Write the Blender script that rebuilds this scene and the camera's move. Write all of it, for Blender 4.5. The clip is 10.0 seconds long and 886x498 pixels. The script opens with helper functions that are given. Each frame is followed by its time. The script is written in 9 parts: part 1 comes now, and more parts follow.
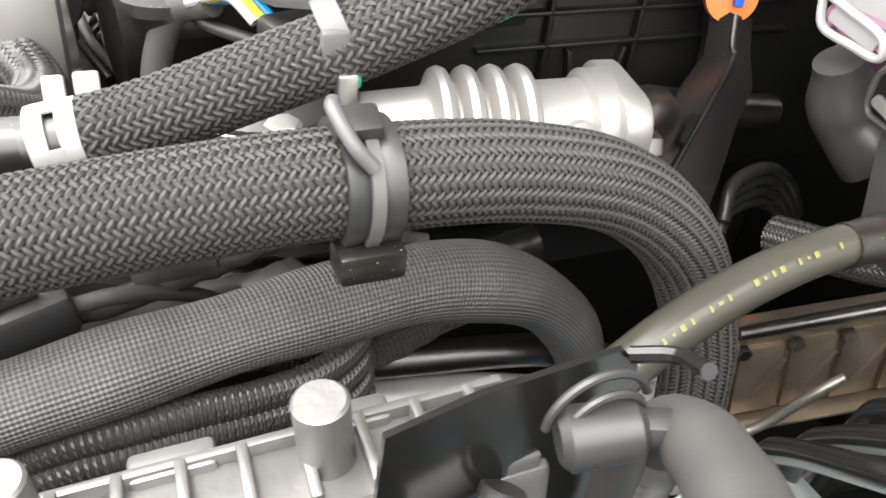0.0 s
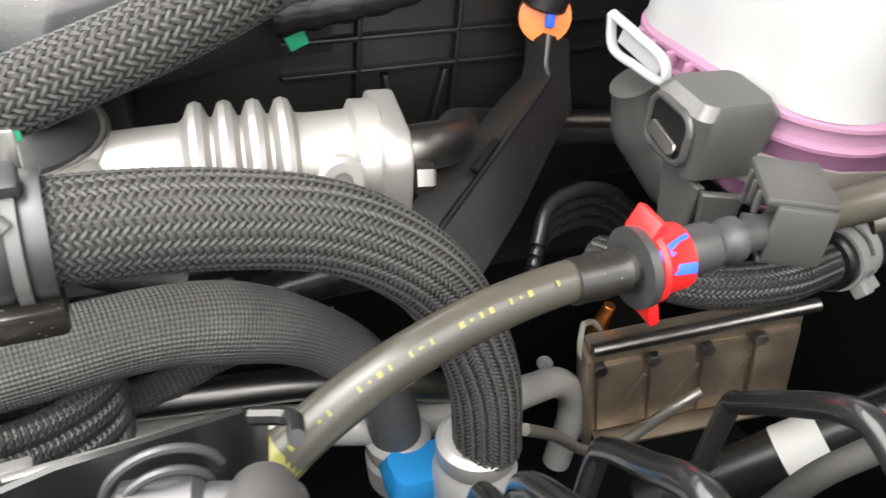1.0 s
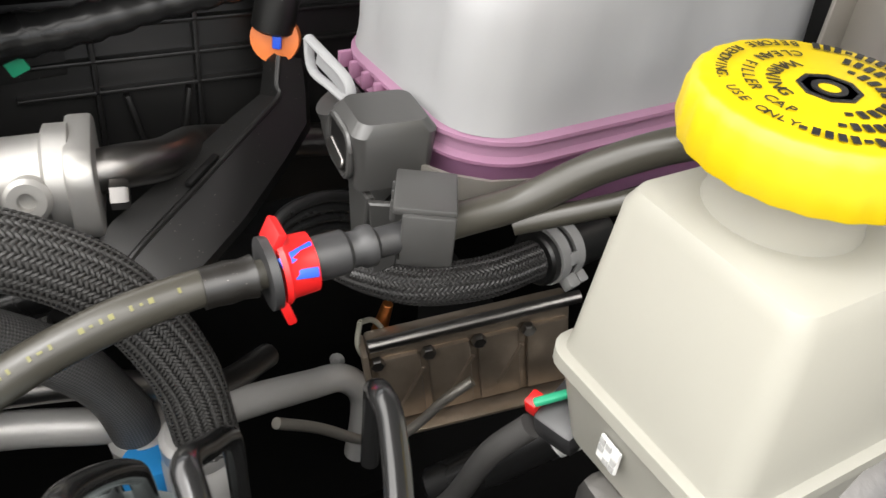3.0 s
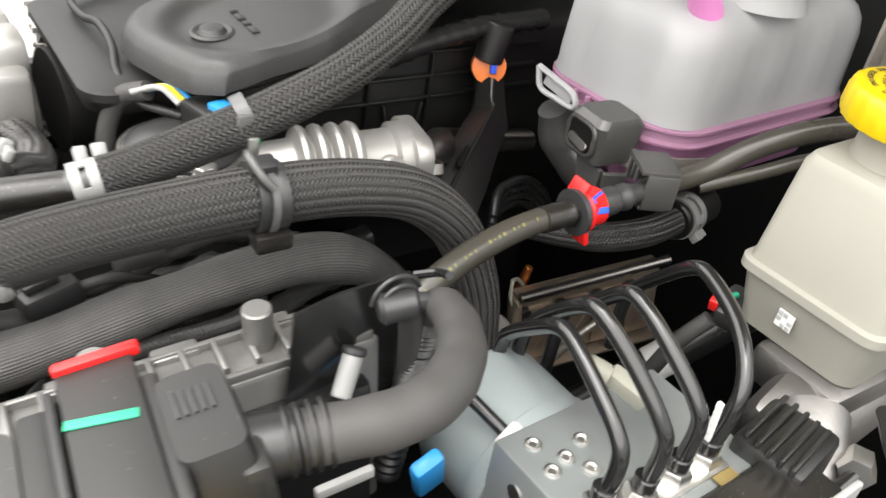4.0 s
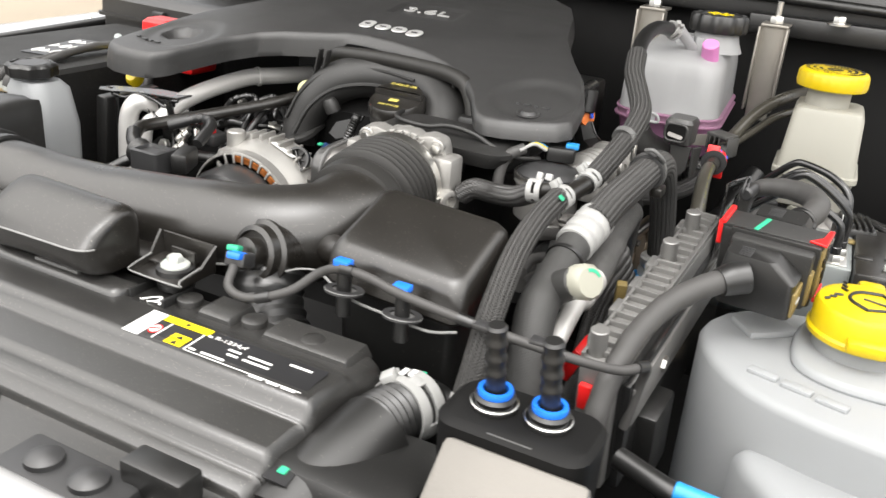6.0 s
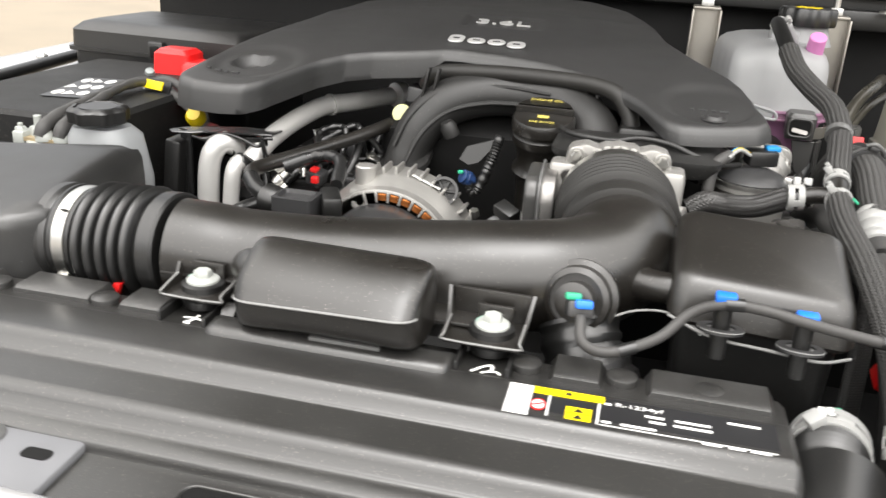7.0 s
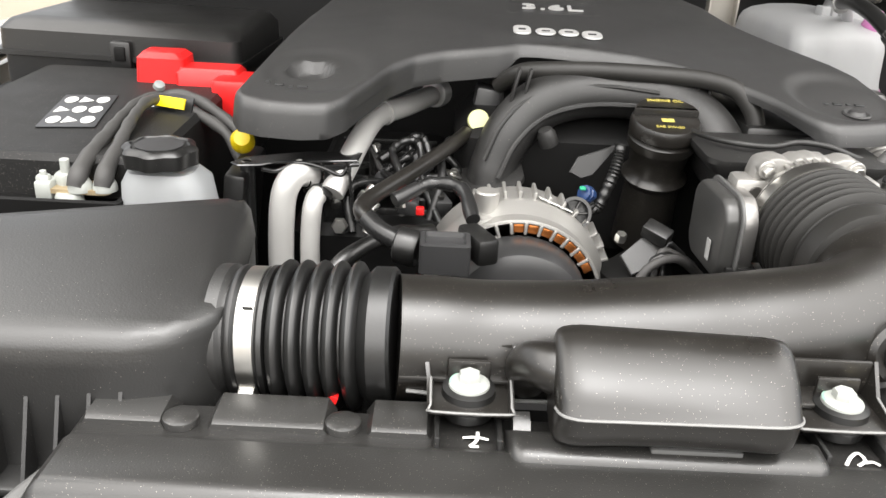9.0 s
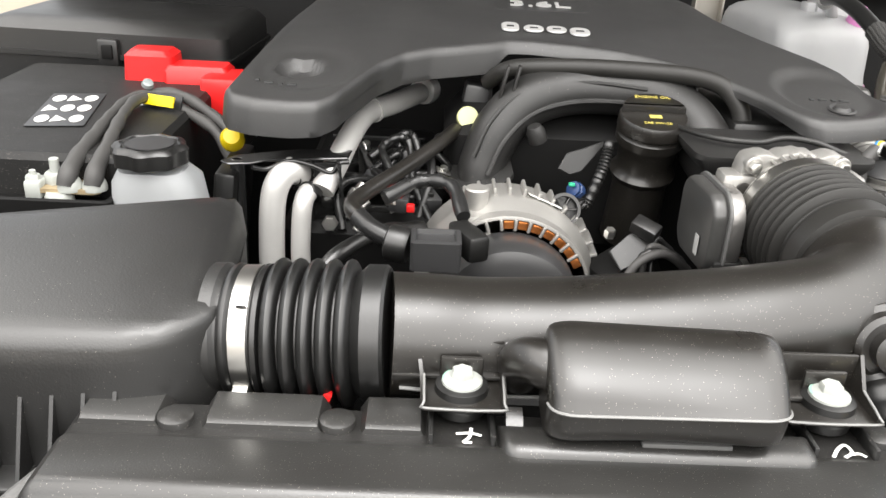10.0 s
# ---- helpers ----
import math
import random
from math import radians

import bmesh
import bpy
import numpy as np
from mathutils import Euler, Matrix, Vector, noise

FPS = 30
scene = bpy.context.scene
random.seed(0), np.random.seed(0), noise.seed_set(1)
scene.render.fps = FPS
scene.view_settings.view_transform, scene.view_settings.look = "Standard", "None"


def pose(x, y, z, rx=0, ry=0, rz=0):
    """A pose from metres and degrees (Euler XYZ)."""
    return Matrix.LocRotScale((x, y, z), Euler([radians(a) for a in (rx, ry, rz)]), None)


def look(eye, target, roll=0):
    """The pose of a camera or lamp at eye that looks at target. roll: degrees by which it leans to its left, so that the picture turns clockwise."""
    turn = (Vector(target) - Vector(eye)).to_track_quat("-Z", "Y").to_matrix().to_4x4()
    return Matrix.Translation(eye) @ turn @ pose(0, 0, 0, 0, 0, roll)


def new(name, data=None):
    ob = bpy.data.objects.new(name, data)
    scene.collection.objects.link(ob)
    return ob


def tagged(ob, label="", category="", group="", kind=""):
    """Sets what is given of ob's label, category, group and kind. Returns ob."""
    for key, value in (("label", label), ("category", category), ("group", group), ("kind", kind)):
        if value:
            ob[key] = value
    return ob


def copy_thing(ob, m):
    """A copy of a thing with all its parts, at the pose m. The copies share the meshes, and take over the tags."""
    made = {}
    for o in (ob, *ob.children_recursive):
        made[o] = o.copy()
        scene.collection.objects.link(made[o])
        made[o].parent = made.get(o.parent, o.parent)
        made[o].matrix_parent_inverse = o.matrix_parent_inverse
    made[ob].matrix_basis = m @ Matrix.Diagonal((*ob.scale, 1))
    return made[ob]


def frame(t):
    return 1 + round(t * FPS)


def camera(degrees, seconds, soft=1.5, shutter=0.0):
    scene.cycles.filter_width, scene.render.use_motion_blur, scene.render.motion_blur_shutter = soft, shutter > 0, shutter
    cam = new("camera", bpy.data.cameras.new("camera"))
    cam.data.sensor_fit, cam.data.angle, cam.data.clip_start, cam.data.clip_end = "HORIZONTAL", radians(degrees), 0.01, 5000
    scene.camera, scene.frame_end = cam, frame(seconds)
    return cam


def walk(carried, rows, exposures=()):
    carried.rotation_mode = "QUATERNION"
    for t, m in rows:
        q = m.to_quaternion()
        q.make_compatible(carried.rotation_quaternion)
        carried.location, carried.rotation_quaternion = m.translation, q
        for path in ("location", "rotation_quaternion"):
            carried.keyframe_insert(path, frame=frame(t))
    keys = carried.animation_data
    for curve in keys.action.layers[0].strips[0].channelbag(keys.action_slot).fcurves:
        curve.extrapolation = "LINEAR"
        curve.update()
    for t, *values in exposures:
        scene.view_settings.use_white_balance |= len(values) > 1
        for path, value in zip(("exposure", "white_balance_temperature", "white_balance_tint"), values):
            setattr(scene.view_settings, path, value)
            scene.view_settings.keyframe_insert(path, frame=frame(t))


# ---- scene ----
cam = camera(54.9, 10.0, shutter=0.2)
PATH = [
    (0, (0.603, 0.286, 1.186), (-0.83, 0.995, -0.015), 7.1),
    (0.5, (0.615, 0.325, 1.197), (-0.816, 1.031, -0.009), 6.1),
    (1, (0.626, 0.373, 1.203), (-0.799, 1.099, 0.002), 6.1),
    (1.5, (0.644, 0.419, 1.212), (-0.767, 1.173, 0.012), 6.3),
    (2, (0.663, 0.472, 1.212), (-0.743, 1.248, 0.019), 6.7),
    (2.2, (0.67, 0.492, 1.212), (-0.734, 1.279, 0.024), 6.9),
    (3.3, (0.71, 0.418, 1.251), (-0.646, 1.282, 0.06), 7.2),
    (3.5, (0.721, 0.362, 1.259), (-0.63, 1.271, 0.097), 8.1),
    (4, (0.754, 0.2, 1.283), (-0.553, 1.236, 0.179), 10.0),
    (4.5, (0.814, 0.031, 1.331), (-0.477, 1.181, 0.327), 9.7),
    (5, (0.835, -0.115, 1.332), (-0.428, 1.105, 0.374), 9.9),
    (5.2, (0.812, -0.204, 1.326), (-0.379, 1.114, 0.407), 9.0),
    (6.3, (0.491, -0.514, 1.304), (-0.186, 1.212, 0.552), 3.9),
    (6.5, (0.417, -0.511, 1.299), (-0.19, 1.246, 0.562), 3.7),
    (7, (0.197, -0.537, 1.261), (-0.222, 1.282, 0.542), 3.1),
    (7.5, (0.042, -0.555, 1.265), (-0.221, 1.293, 0.549), 2.1),
    (8, (-0.045, -0.48, 1.273), (-0.18, 1.375, 0.539), 2.5),
    (8.5, (-0.107, -0.442, 1.271), (-0.153, 1.401, 0.496), 3.5),
    (9, (-0.137, -0.435, 1.273), (-0.116, 1.4, 0.477), 3.1),
    (9.5, (-0.143, -0.438, 1.274), (-0.099, 1.393, 0.471), 3.1),
    (10, (-0.14, -0.438, 1.276), (-0.089, 1.392, 0.471), 3.1),
]
walk(cam, [(t, look(eye, target, roll)) for t, eye, target, roll in PATH], exposures=[(t, e + 1.4) for t, e in ((0.0, 0.78), (1.0, 0.84), (2.0, 0.70), (3.3, 0.06), (4.0, 0.06), (4.5, -0.06), (5.2, -0.10), (6.5, -0.14), (7.5, -0.16), (8.5, 0.0), (10.0, 0.06))])

# ---- light ----
world = bpy.data.worlds.new("overcast_sky")
scene.world = world
world.use_nodes = True
wn = world.node_tree
wn.nodes.clear()
w_out = wn.nodes.new("ShaderNodeOutputWorld")
w_bg = wn.nodes.new("ShaderNodeBackground")
w_sky = wn.nodes.new("ShaderNodeTexSky")
w_sky.sky_type = "NISHITA"
w_sky.sun_disc = False
w_sky.sun_elevation = radians(73)
w_sky.sun_rotation = radians(169)
w_sky.dust_density = 4.0
w_sky.air_density = 1.2
w_sat = wn.nodes.new("ShaderNodeHueSaturation")
w_sat.inputs["Saturation"].default_value = 0.08
wn.links.new(w_sky.outputs[0], w_sat.inputs["Color"])
wn.links.new(w_sat.outputs[0], w_bg.inputs["Color"])
wn.links.new(w_bg.outputs[0], w_out.inputs[0])
w_bg.inputs["Strength"].default_value = 0.15

sun_data = bpy.data.lights.new("sun", "SUN")
sun_data.energy = 2.75
sun_data.angle = radians(125)
sun_data.color = (1.0, 0.945, 0.875)
sun = new("sun", sun_data)
sun.matrix_world = look((0.1, -1.3, 5.8), (0.0, 0.2, 1.0))


# ---- materials ----
def node_mat(name):
    m = bpy.data.materials.new(name)
    m.use_nodes = True
    nt = m.node_tree
    return m, nt, nt.nodes["Principled BSDF"]


def surface(name, color, rough=0.5, metal=0.0, grain=900.0, bump=0.08, stain=14.0, vary=0.25, rough_vary=0.12, coat=0.0, specks=0.0, spec=0.5):
    """A procedural surface: fine grain in the relief, broad stains in colour and gloss, and dust specks where asked."""
    m, nt, p = node_mat(name)
    tc = nt.nodes.new("ShaderNodeTexCoord")
    big = nt.nodes.new("ShaderNodeTexNoise")
    big.inputs["Scale"].default_value = stain
    big.inputs["Detail"].default_value = 5.0
    fine = nt.nodes.new("ShaderNodeTexNoise")
    fine.inputs["Scale"].default_value = grain
    fine.inputs["Detail"].default_value = 2.0
    for n in (big, fine):
        nt.links.new(tc.outputs["Object"], n.inputs["Vector"])
    mix = nt.nodes.new("ShaderNodeMix")
    mix.data_type = "RGBA"
    mix.inputs["A"].default_value = (*[c * (1 - vary) for c in color], 1)
    mix.inputs["B"].default_value = (*[min(1.0, c * (1 + vary)) for c in color], 1)
    nt.links.new(big.outputs["Fac"], mix.inputs["Factor"])
    col = mix.outputs["Result"]
    if specks:
        sp = nt.nodes.new("ShaderNodeTexVoronoi")
        sp.inputs["Scale"].default_value = 720.0
        nt.links.new(tc.outputs["Object"], sp.inputs["Vector"])
        lt = nt.nodes.new("ShaderNodeMath")
        lt.operation = "LESS_THAN"
        lt.inputs[1].default_value = 0.14
        nt.links.new(sp.outputs["Distance"], lt.inputs[0])
        sep = nt.nodes.new("ShaderNodeSeparateColor")
        nt.links.new(sp.outputs["Color"], sep.inputs["Color"])
        rare = nt.nodes.new("ShaderNodeMath")
        rare.operation = "LESS_THAN"
        rare.inputs[1].default_value = specks
        nt.links.new(sep.outputs["Red"], rare.inputs[0])
        both = nt.nodes.new("ShaderNodeMath")
        both.operation = "MULTIPLY"
        nt.links.new(lt.outputs[0], both.inputs[0])
        nt.links.new(rare.outputs[0], both.inputs[1])
        dm = nt.nodes.new("ShaderNodeMix")
        dm.data_type = "RGBA"
        nt.links.new(both.outputs[0], dm.inputs["Factor"])
        nt.links.new(col, dm.inputs["A"])
        dm.inputs["B"].default_value = (0.30, 0.275, 0.24, 1)
        col = dm.outputs["Result"]
    nt.links.new(col, p.inputs["Base Color"])
    mr = nt.nodes.new("ShaderNodeMapRange")
    mr.inputs["To Min"].default_value = max(0.03, rough - rough_vary)
    mr.inputs["To Max"].default_value = min(1.0, rough + rough_vary)
    nt.links.new(big.outputs["Fac"], mr.inputs["Value"])
    nt.links.new(mr.outputs["Result"], p.inputs["Roughness"])
    p.inputs["Metallic"].default_value = metal
    p.inputs["Specular IOR Level"].default_value = spec
    if coat:
        p.inputs["Coat Weight"].default_value = coat
        p.inputs["Coat Roughness"].default_value = 0.15
    if bump:
        b = nt.nodes.new("ShaderNodeBump")
        b.inputs["Strength"].default_value = bump
        b.inputs["Distance"].default_value = 0.18 / max(grain, 180.0)
        nt.links.new(fine.outputs["Fac"], b.inputs["Height"])
        nt.links.new(b.outputs["Normal"], p.inputs["Normal"])
    return m


def weave_mat(name, dark, light, around, along, rough=0.5, depth=0.6, sheen=0.0):
    """Woven sleeve: a diagonal weave by the hose's own coordinates (turns, metres)."""
    m, nt, p = node_mat(name)
    uv = nt.nodes.new("ShaderNodeUVMap")
    sep = nt.nodes.new("ShaderNodeSeparateXYZ")
    nt.links.new(uv.outputs[0], sep.inputs[0])

    def mth(op, a, b=None):
        n = nt.nodes.new("ShaderNodeMath")
        n.operation = op
        for i, v in enumerate((a, b)):
            if v is None:
                continue
            if isinstance(v, (int, float)):
                n.inputs[i].default_value = v
            else:
                nt.links.new(v, n.inputs[i])
        return n.outputs[0]
    u = mth("MULTIPLY", sep.outputs["X"], around * math.tau)
    v = mth("MULTIPLY", sep.outputs["Y"], along * math.tau)
    a = mth("SINE", mth("ADD", u, v))
    b = mth("SINE", mth("SUBTRACT", u, v))
    h = mth("ADD", mth("MULTIPLY", mth("MULTIPLY", a, b), 0.5), 0.5)
    noise_tex = nt.nodes.new("ShaderNodeTexNoise")
    noise_tex.inputs["Scale"].default_value = 60.0
    tc = nt.nodes.new("ShaderNodeTexCoord")
    nt.links.new(tc.outputs["Object"], noise_tex.inputs["Vector"])
    mix = nt.nodes.new("ShaderNodeMix")
    mix.data_type = "RGBA"
    mix.inputs["A"].default_value = (*dark, 1)
    mix.inputs["B"].default_value = (*light, 1)
    nt.links.new(mth("MULTIPLY", h, mth("ADD", noise_tex.outputs["Fac"], 0.4)), mix.inputs["Factor"])
    nt.links.new(mix.outputs["Result"], p.inputs["Base Color"])
    p.inputs["Roughness"].default_value = rough
    if sheen:
        p.inputs["Sheen Weight"].default_value = sheen
        p.inputs["Sheen Roughness"].default_value = 0.4
    bp = nt.nodes.new("ShaderNodeBump")
    bp.inputs["Strength"].default_value = depth
    bp.inputs["Distance"].default_value = 0.0008
    nt.links.new(h, bp.inputs["Height"])
    nt.links.new(bp.outputs["Normal"], p.inputs["Normal"])
    return m


def milky(name, color, thin=0.5, see=0.0, rough=0.35):
    """Thin milky plastic: part of the light passes through."""
    m, nt, p = node_mat(name)
    out = nt.nodes["Material Output"]
    tc = nt.nodes.new("ShaderNodeTexCoord")
    nz = nt.nodes.new("ShaderNodeTexNoise")
    nz.inputs["Scale"].default_value = 22.0
    nz.inputs["Detail"].default_value = 6.0
    nt.links.new(tc.outputs["Object"], nz.inputs["Vector"])
    mix = nt.nodes.new("ShaderNodeMix")
    mix.data_type = "RGBA"
    mix.inputs["A"].default_value = (*[c * 0.9 for c in color], 1)
    mix.inputs["B"].default_value = (*color, 1)
    nt.links.new(nz.outputs["Fac"], mix.inputs["Factor"])
    nt.links.new(mix.outputs["Result"], p.inputs["Base Color"])
    p.inputs["Roughness"].default_value = rough
    fine = nt.nodes.new("ShaderNodeTexNoise")
    fine.inputs["Scale"].default_value = 400.0
    nt.links.new(tc.outputs["Object"], fine.inputs["Vector"])
    bp = nt.nodes.new("ShaderNodeBump")
    bp.inputs["Strength"].default_value = 0.05
    bp.inputs["Distance"].default_value = 0.001
    nt.links.new(fine.outputs["Fac"], bp.inputs["Height"])
    nt.links.new(bp.outputs["Normal"], p.inputs["Normal"])
    tr = nt.nodes.new("ShaderNodeBsdfTranslucent")
    tr.inputs["Color"].default_value = (*[min(0.92, c * 1.15) for c in color], 1)
    ms = nt.nodes.new("ShaderNodeMixShader")
    ms.inputs[0].default_value = thin
    nt.links.new(p.outputs[0], ms.inputs[1])
    nt.links.new(tr.outputs[0], ms.inputs[2])
    last = ms
    if see:
        tp = nt.nodes.new("ShaderNodeBsdfTransparent")
        tp.inputs["Color"].default_value = (*color, 1)
        m2 = nt.nodes.new("ShaderNodeMixShader")
        m2.inputs[0].default_value = see
        nt.links.new(ms.outputs[0], m2.inputs[1])
        nt.links.new(tp.outputs[0], m2.inputs[2])
        last = m2
    nt.links.new(last.outputs[0], out.inputs["Surface"])
    return m


BLACK = surface("black_moulded_plastic", (0.007, 0.0069, 0.0066), 0.40, grain=1600, bump=0.10, specks=0.05, spec=0.75)
SATIN = surface("satin_black_plastic", (0.0115, 0.0103, 0.0088), 0.32, grain=1300, bump=0.2, specks=0.28, spec=0.8)
GRAINED = surface("grained_black_plastic", (0.0205, 0.0200, 0.0190), 0.32, grain=900, bump=0.6, specks=0.38, spec=0.9)
BATTERYCASE = surface("grained_battery_case", (0.008, 0.0078, 0.0075), 0.62, grain=420, bump=0.9, specks=0.40, spec=0.35)
BOXPLASTIC = surface("pebbled_box_plastic", (0.013, 0.0128, 0.0124), 0.40, grain=700, bump=0.5, specks=0.08, spec=0.9)
COVER = surface("grained_engine_cover_plastic", (0.026, 0.0258, 0.0256), 0.48, grain=800, bump=0.55, vary=0.12, specks=0.10, spec=0.7)
MANIFOLD = surface("dull_black_manifold_plastic", (0.015, 0.0147, 0.0142), 0.48, grain=900, bump=0.3, specks=0.08, spec=0.55)
# dull black plastic; its near-black also paints shade in openings and the deep bay
DARK = surface("near_black_plastic_and_shade", (0.0045, 0.0044, 0.0043), 0.6, bump=0.1, spec=0.2)
PLUGBLACK = surface("worn_plug_plastic", (0.020, 0.0197, 0.019), 0.50, grain=1100, bump=0.12, vary=0.3, specks=0.04, spec=0.5)
GREYBLACK = surface("greyish_plastic", (0.026, 0.026, 0.0267), 0.42, grain=1200, bump=0.08, spec=0.7)
RUBBER = surface("black_rubber", (0.007, 0.007, 0.0068), 0.36, grain=500, bump=0.12, spec=0.8)
HOLDERGREY = surface("satin_grey_nylon", (0.042, 0.0415, 0.040), 0.34, grain=700, bump=0.1, spec=0.7)
DULLRUBBER = surface("dull_worn_rubber", (0.020, 0.0193, 0.018), 0.46, grain=500, bump=0.15, vary=0.2, spec=0.35)
GLOSS = surface("glossy_black_paint", (0.012, 0.012, 0.012), 0.2, grain=300, bump=0.02, coat=0.4)
HOSE_GLOSS = surface("glossy_black_hose", (0.014, 0.014, 0.014), 0.28, grain=300, bump=0.05)
GREYHOSE = surface("translucent_grey_hose", (0.044, 0.041, 0.033), 0.30, grain=300, bump=0.06, vary=0.3)
MIDGREY = surface("mid_grey_nylon", (0.10, 0.10, 0.098), 0.4, grain=600, bump=0.1)
LATCHGREY = surface("blue_grey_latch_plastic", (0.15, 0.152, 0.16), 0.42, grain=600, bump=0.1)
TAPE = surface("cloth_tape", (0.046, 0.0445, 0.043), 0.6, grain=900, bump=0.25, vary=0.2)
ALU = surface("cast_aluminium", (0.40, 0.391, 0.372), 0.44, 0.7, grain=420, bump=0.2, vary=0.12)
ALU_TUBE = surface("drawn_aluminium", (0.53, 0.522, 0.506), 0.40, 0.4, grain=600, bump=0.06, vary=0.08)
CASTGREY = surface("grey_die_casting", (0.25, 0.246, 0.238), 0.46, 0.7, grain=300, bump=0.25, vary=0.18)
CASTDULL = surface("dull_cast_aluminium", (0.30, 0.29, 0.28), 0.5, 1.0, grain=260, bump=0.3, vary=0.2)
ZINC = surface("zinc_plated_steel", (0.66, 0.65, 0.62), 0.33, 1.0, grain=350, bump=0.08, vary=0.15)
STEEL = surface("dark_steel", (0.25, 0.24, 0.23), 0.35, 1.0, grain=300, bump=0.15, vary=0.2)
SHIELD = surface("heat_tinted_steel", (0.34, 0.28, 0.22), 0.40, 0.75, grain=160, bump=0.35, stain=30, vary=0.5)
TANSTEEL = surface("primed_bracket_steel", (0.36, 0.34, 0.305), 0.4, 0.7, grain=300, bump=0.1)
# pale grey that paints the highlight on sharp moulded edges
EDGE_GLINT = surface("edge_highlight_grey", (0.20, 0.20, 0.195), 0.35, bump=0.0, vary=0.2)
LINER = surface("added_dark_liner", (0.06, 0.06, 0.06), 0.9, grain=200, bump=0.3)
COPPER = surface("copper_winding", (0.60, 0.21, 0.06), 0.35, 0.9, grain=500, bump=0.6, vary=0.5)
PALEGREY = surface("pale_grey_machined_metal", (0.27, 0.29, 0.287), 0.40, 0.5, grain=300, bump=0.1)
MOTORGREY = surface("blue_grey_motor_paint", (0.25, 0.285, 0.285), 0.45, 0.15, grain=300, bump=0.1, vary=0.15)
WHITE = surface("white_plastic", (0.30, 0.30, 0.292), 0.4, grain=300, bump=0.06, vary=0.06)
OFFWHITE = surface("off_white_plastic", (0.30, 0.295, 0.245), 0.4, grain=200, bump=0.05, vary=0.08)
PALEYELLOW = surface("pale_yellow_green_plastic", (0.54, 0.54, 0.27), 0.4, bump=0.05, vary=0.08)
YELLOW = surface("yellow_plastic", (0.56, 0.41, 0.004), 0.38, grain=500, bump=0.05, vary=0.06)
LABELYELLOW = surface("yellow_label_print", (0.80, 0.62, 0.0), 0.5, bump=0.0, vary=0.04)
LABELWHITE = surface("white_label_print", (0.72, 0.72, 0.70), 0.5, bump=0.0, vary=0.04)
LABELBLACK = surface("black_label_film", (0.015, 0.015, 0.016), 0.35, bump=0.02, vary=0.05)
PRINTGREY = surface("grey_print", (0.38, 0.38, 0.37), 0.5, bump=0.0, vary=0.1)
OLIVE = surface("dull_yellow_print", (0.15, 0.142, 0.035), 0.4, bump=0.0, vary=0.3)
GOLDPRINT = surface("gold_print", (0.50, 0.42, 0.10), 0.5, bump=0.0, vary=0.05)
RED = surface("red_plastic", (0.70, 0.015, 0.015), 0.35, grain=500, bump=0.05, vary=0.1)
ORANGE = surface("orange_plastic", (0.75, 0.20, 0.05), 0.4, bump=0.06, vary=0.1)
BLUE = surface("blue_plastic", (0.015, 0.16, 0.72), 0.35, bump=0.05, vary=0.1)
DEEPBLUE = surface("dark_blue_plastic", (0.012, 0.035, 0.11), 0.35, bump=0.05, vary=0.2)
BLUEMARK = surface("blue_paint_mark", (0.02, 0.09, 0.62), 0.4, bump=0.05, vary=0.1)
SKYBLUE = surface("light_blue_plastic", (0.02, 0.23, 0.55), 0.4, bump=0.05, vary=0.1)
GREENMARK = surface("green_paint_mark", (0.025, 0.34, 0.18), 0.45, bump=0.1, vary=0.15)
BRASS = surface("dull_brass", (0.42, 0.33, 0.20), 0.42, 0.5, grain=400, bump=0.1, vary=0.2)
MINT = surface("faded_green_paint", (0.25, 0.42, 0.34), 0.5, bump=0.1, vary=0.3)
PALEBOLT = surface("pale_coated_bolt", (0.40, 0.415, 0.39), 0.42, 0.2, grain=500, bump=0.1, vary=0.15)
PINKPLUG = surface("pink_plastic", (0.62, 0.22, 0.48), 0.4, bump=0.04, vary=0.08)
TANPLASTIC = surface("ochre_plastic", (0.19, 0.14, 0.05), 0.45, bump=0.1)
SILVERPAINT = surface("silver_lettering", (0.58, 0.58, 0.57), 0.4, 0.5, bump=0.03, vary=0.08)
BODYPAINT = surface("white_body_paint", (0.40, 0.40, 0.40), 0.2, bump=0.0, vary=0.05, coat=0.6)
CONCRETE = surface("tan_concrete", (0.20, 0.168, 0.125), 0.85, grain=60, bump=0.3, stain=1.3, vary=0.22)
PUTTY = surface("white_chalk_mark", (0.75, 0.75, 0.72), 0.7, bump=0.2)
BOTTLE = milky("milky_bottle_plastic", (0.535, 0.54, 0.545), 0.42, 0.12)
BOTTLE_PINK = milky("pink_filled_bottle_plastic", (0.52, 0.27, 0.45), 0.36, 0.12)
BOTTLE_SEAM = milky("pale_pink_bottle_seam", (0.54, 0.31, 0.45), 0.45, 0.12)
COOLANT = surface("pink_coolant", (0.55, 0.14, 0.40), 0.15, bump=0.0, vary=0.1)
CREAM = milky("cream_reservoir_plastic", (0.46, 0.45, 0.395), 0.36, 0.0)
TANK = milky("milky_tank_plastic", (0.41, 0.422, 0.43), 0.35, 0.06)
WEAVE_FINE = weave_mat("fine_woven_sleeve", (0.030, 0.030, 0.0295), (0.15, 0.147, 0.143), 26, 330, 0.5, 0.7)
ELBOWCLOTH = weave_mat("cloth_wrapped_elbow", (0.016, 0.016, 0.0155), (0.055, 0.054, 0.052), 34, 480, 0.6, 0.3)
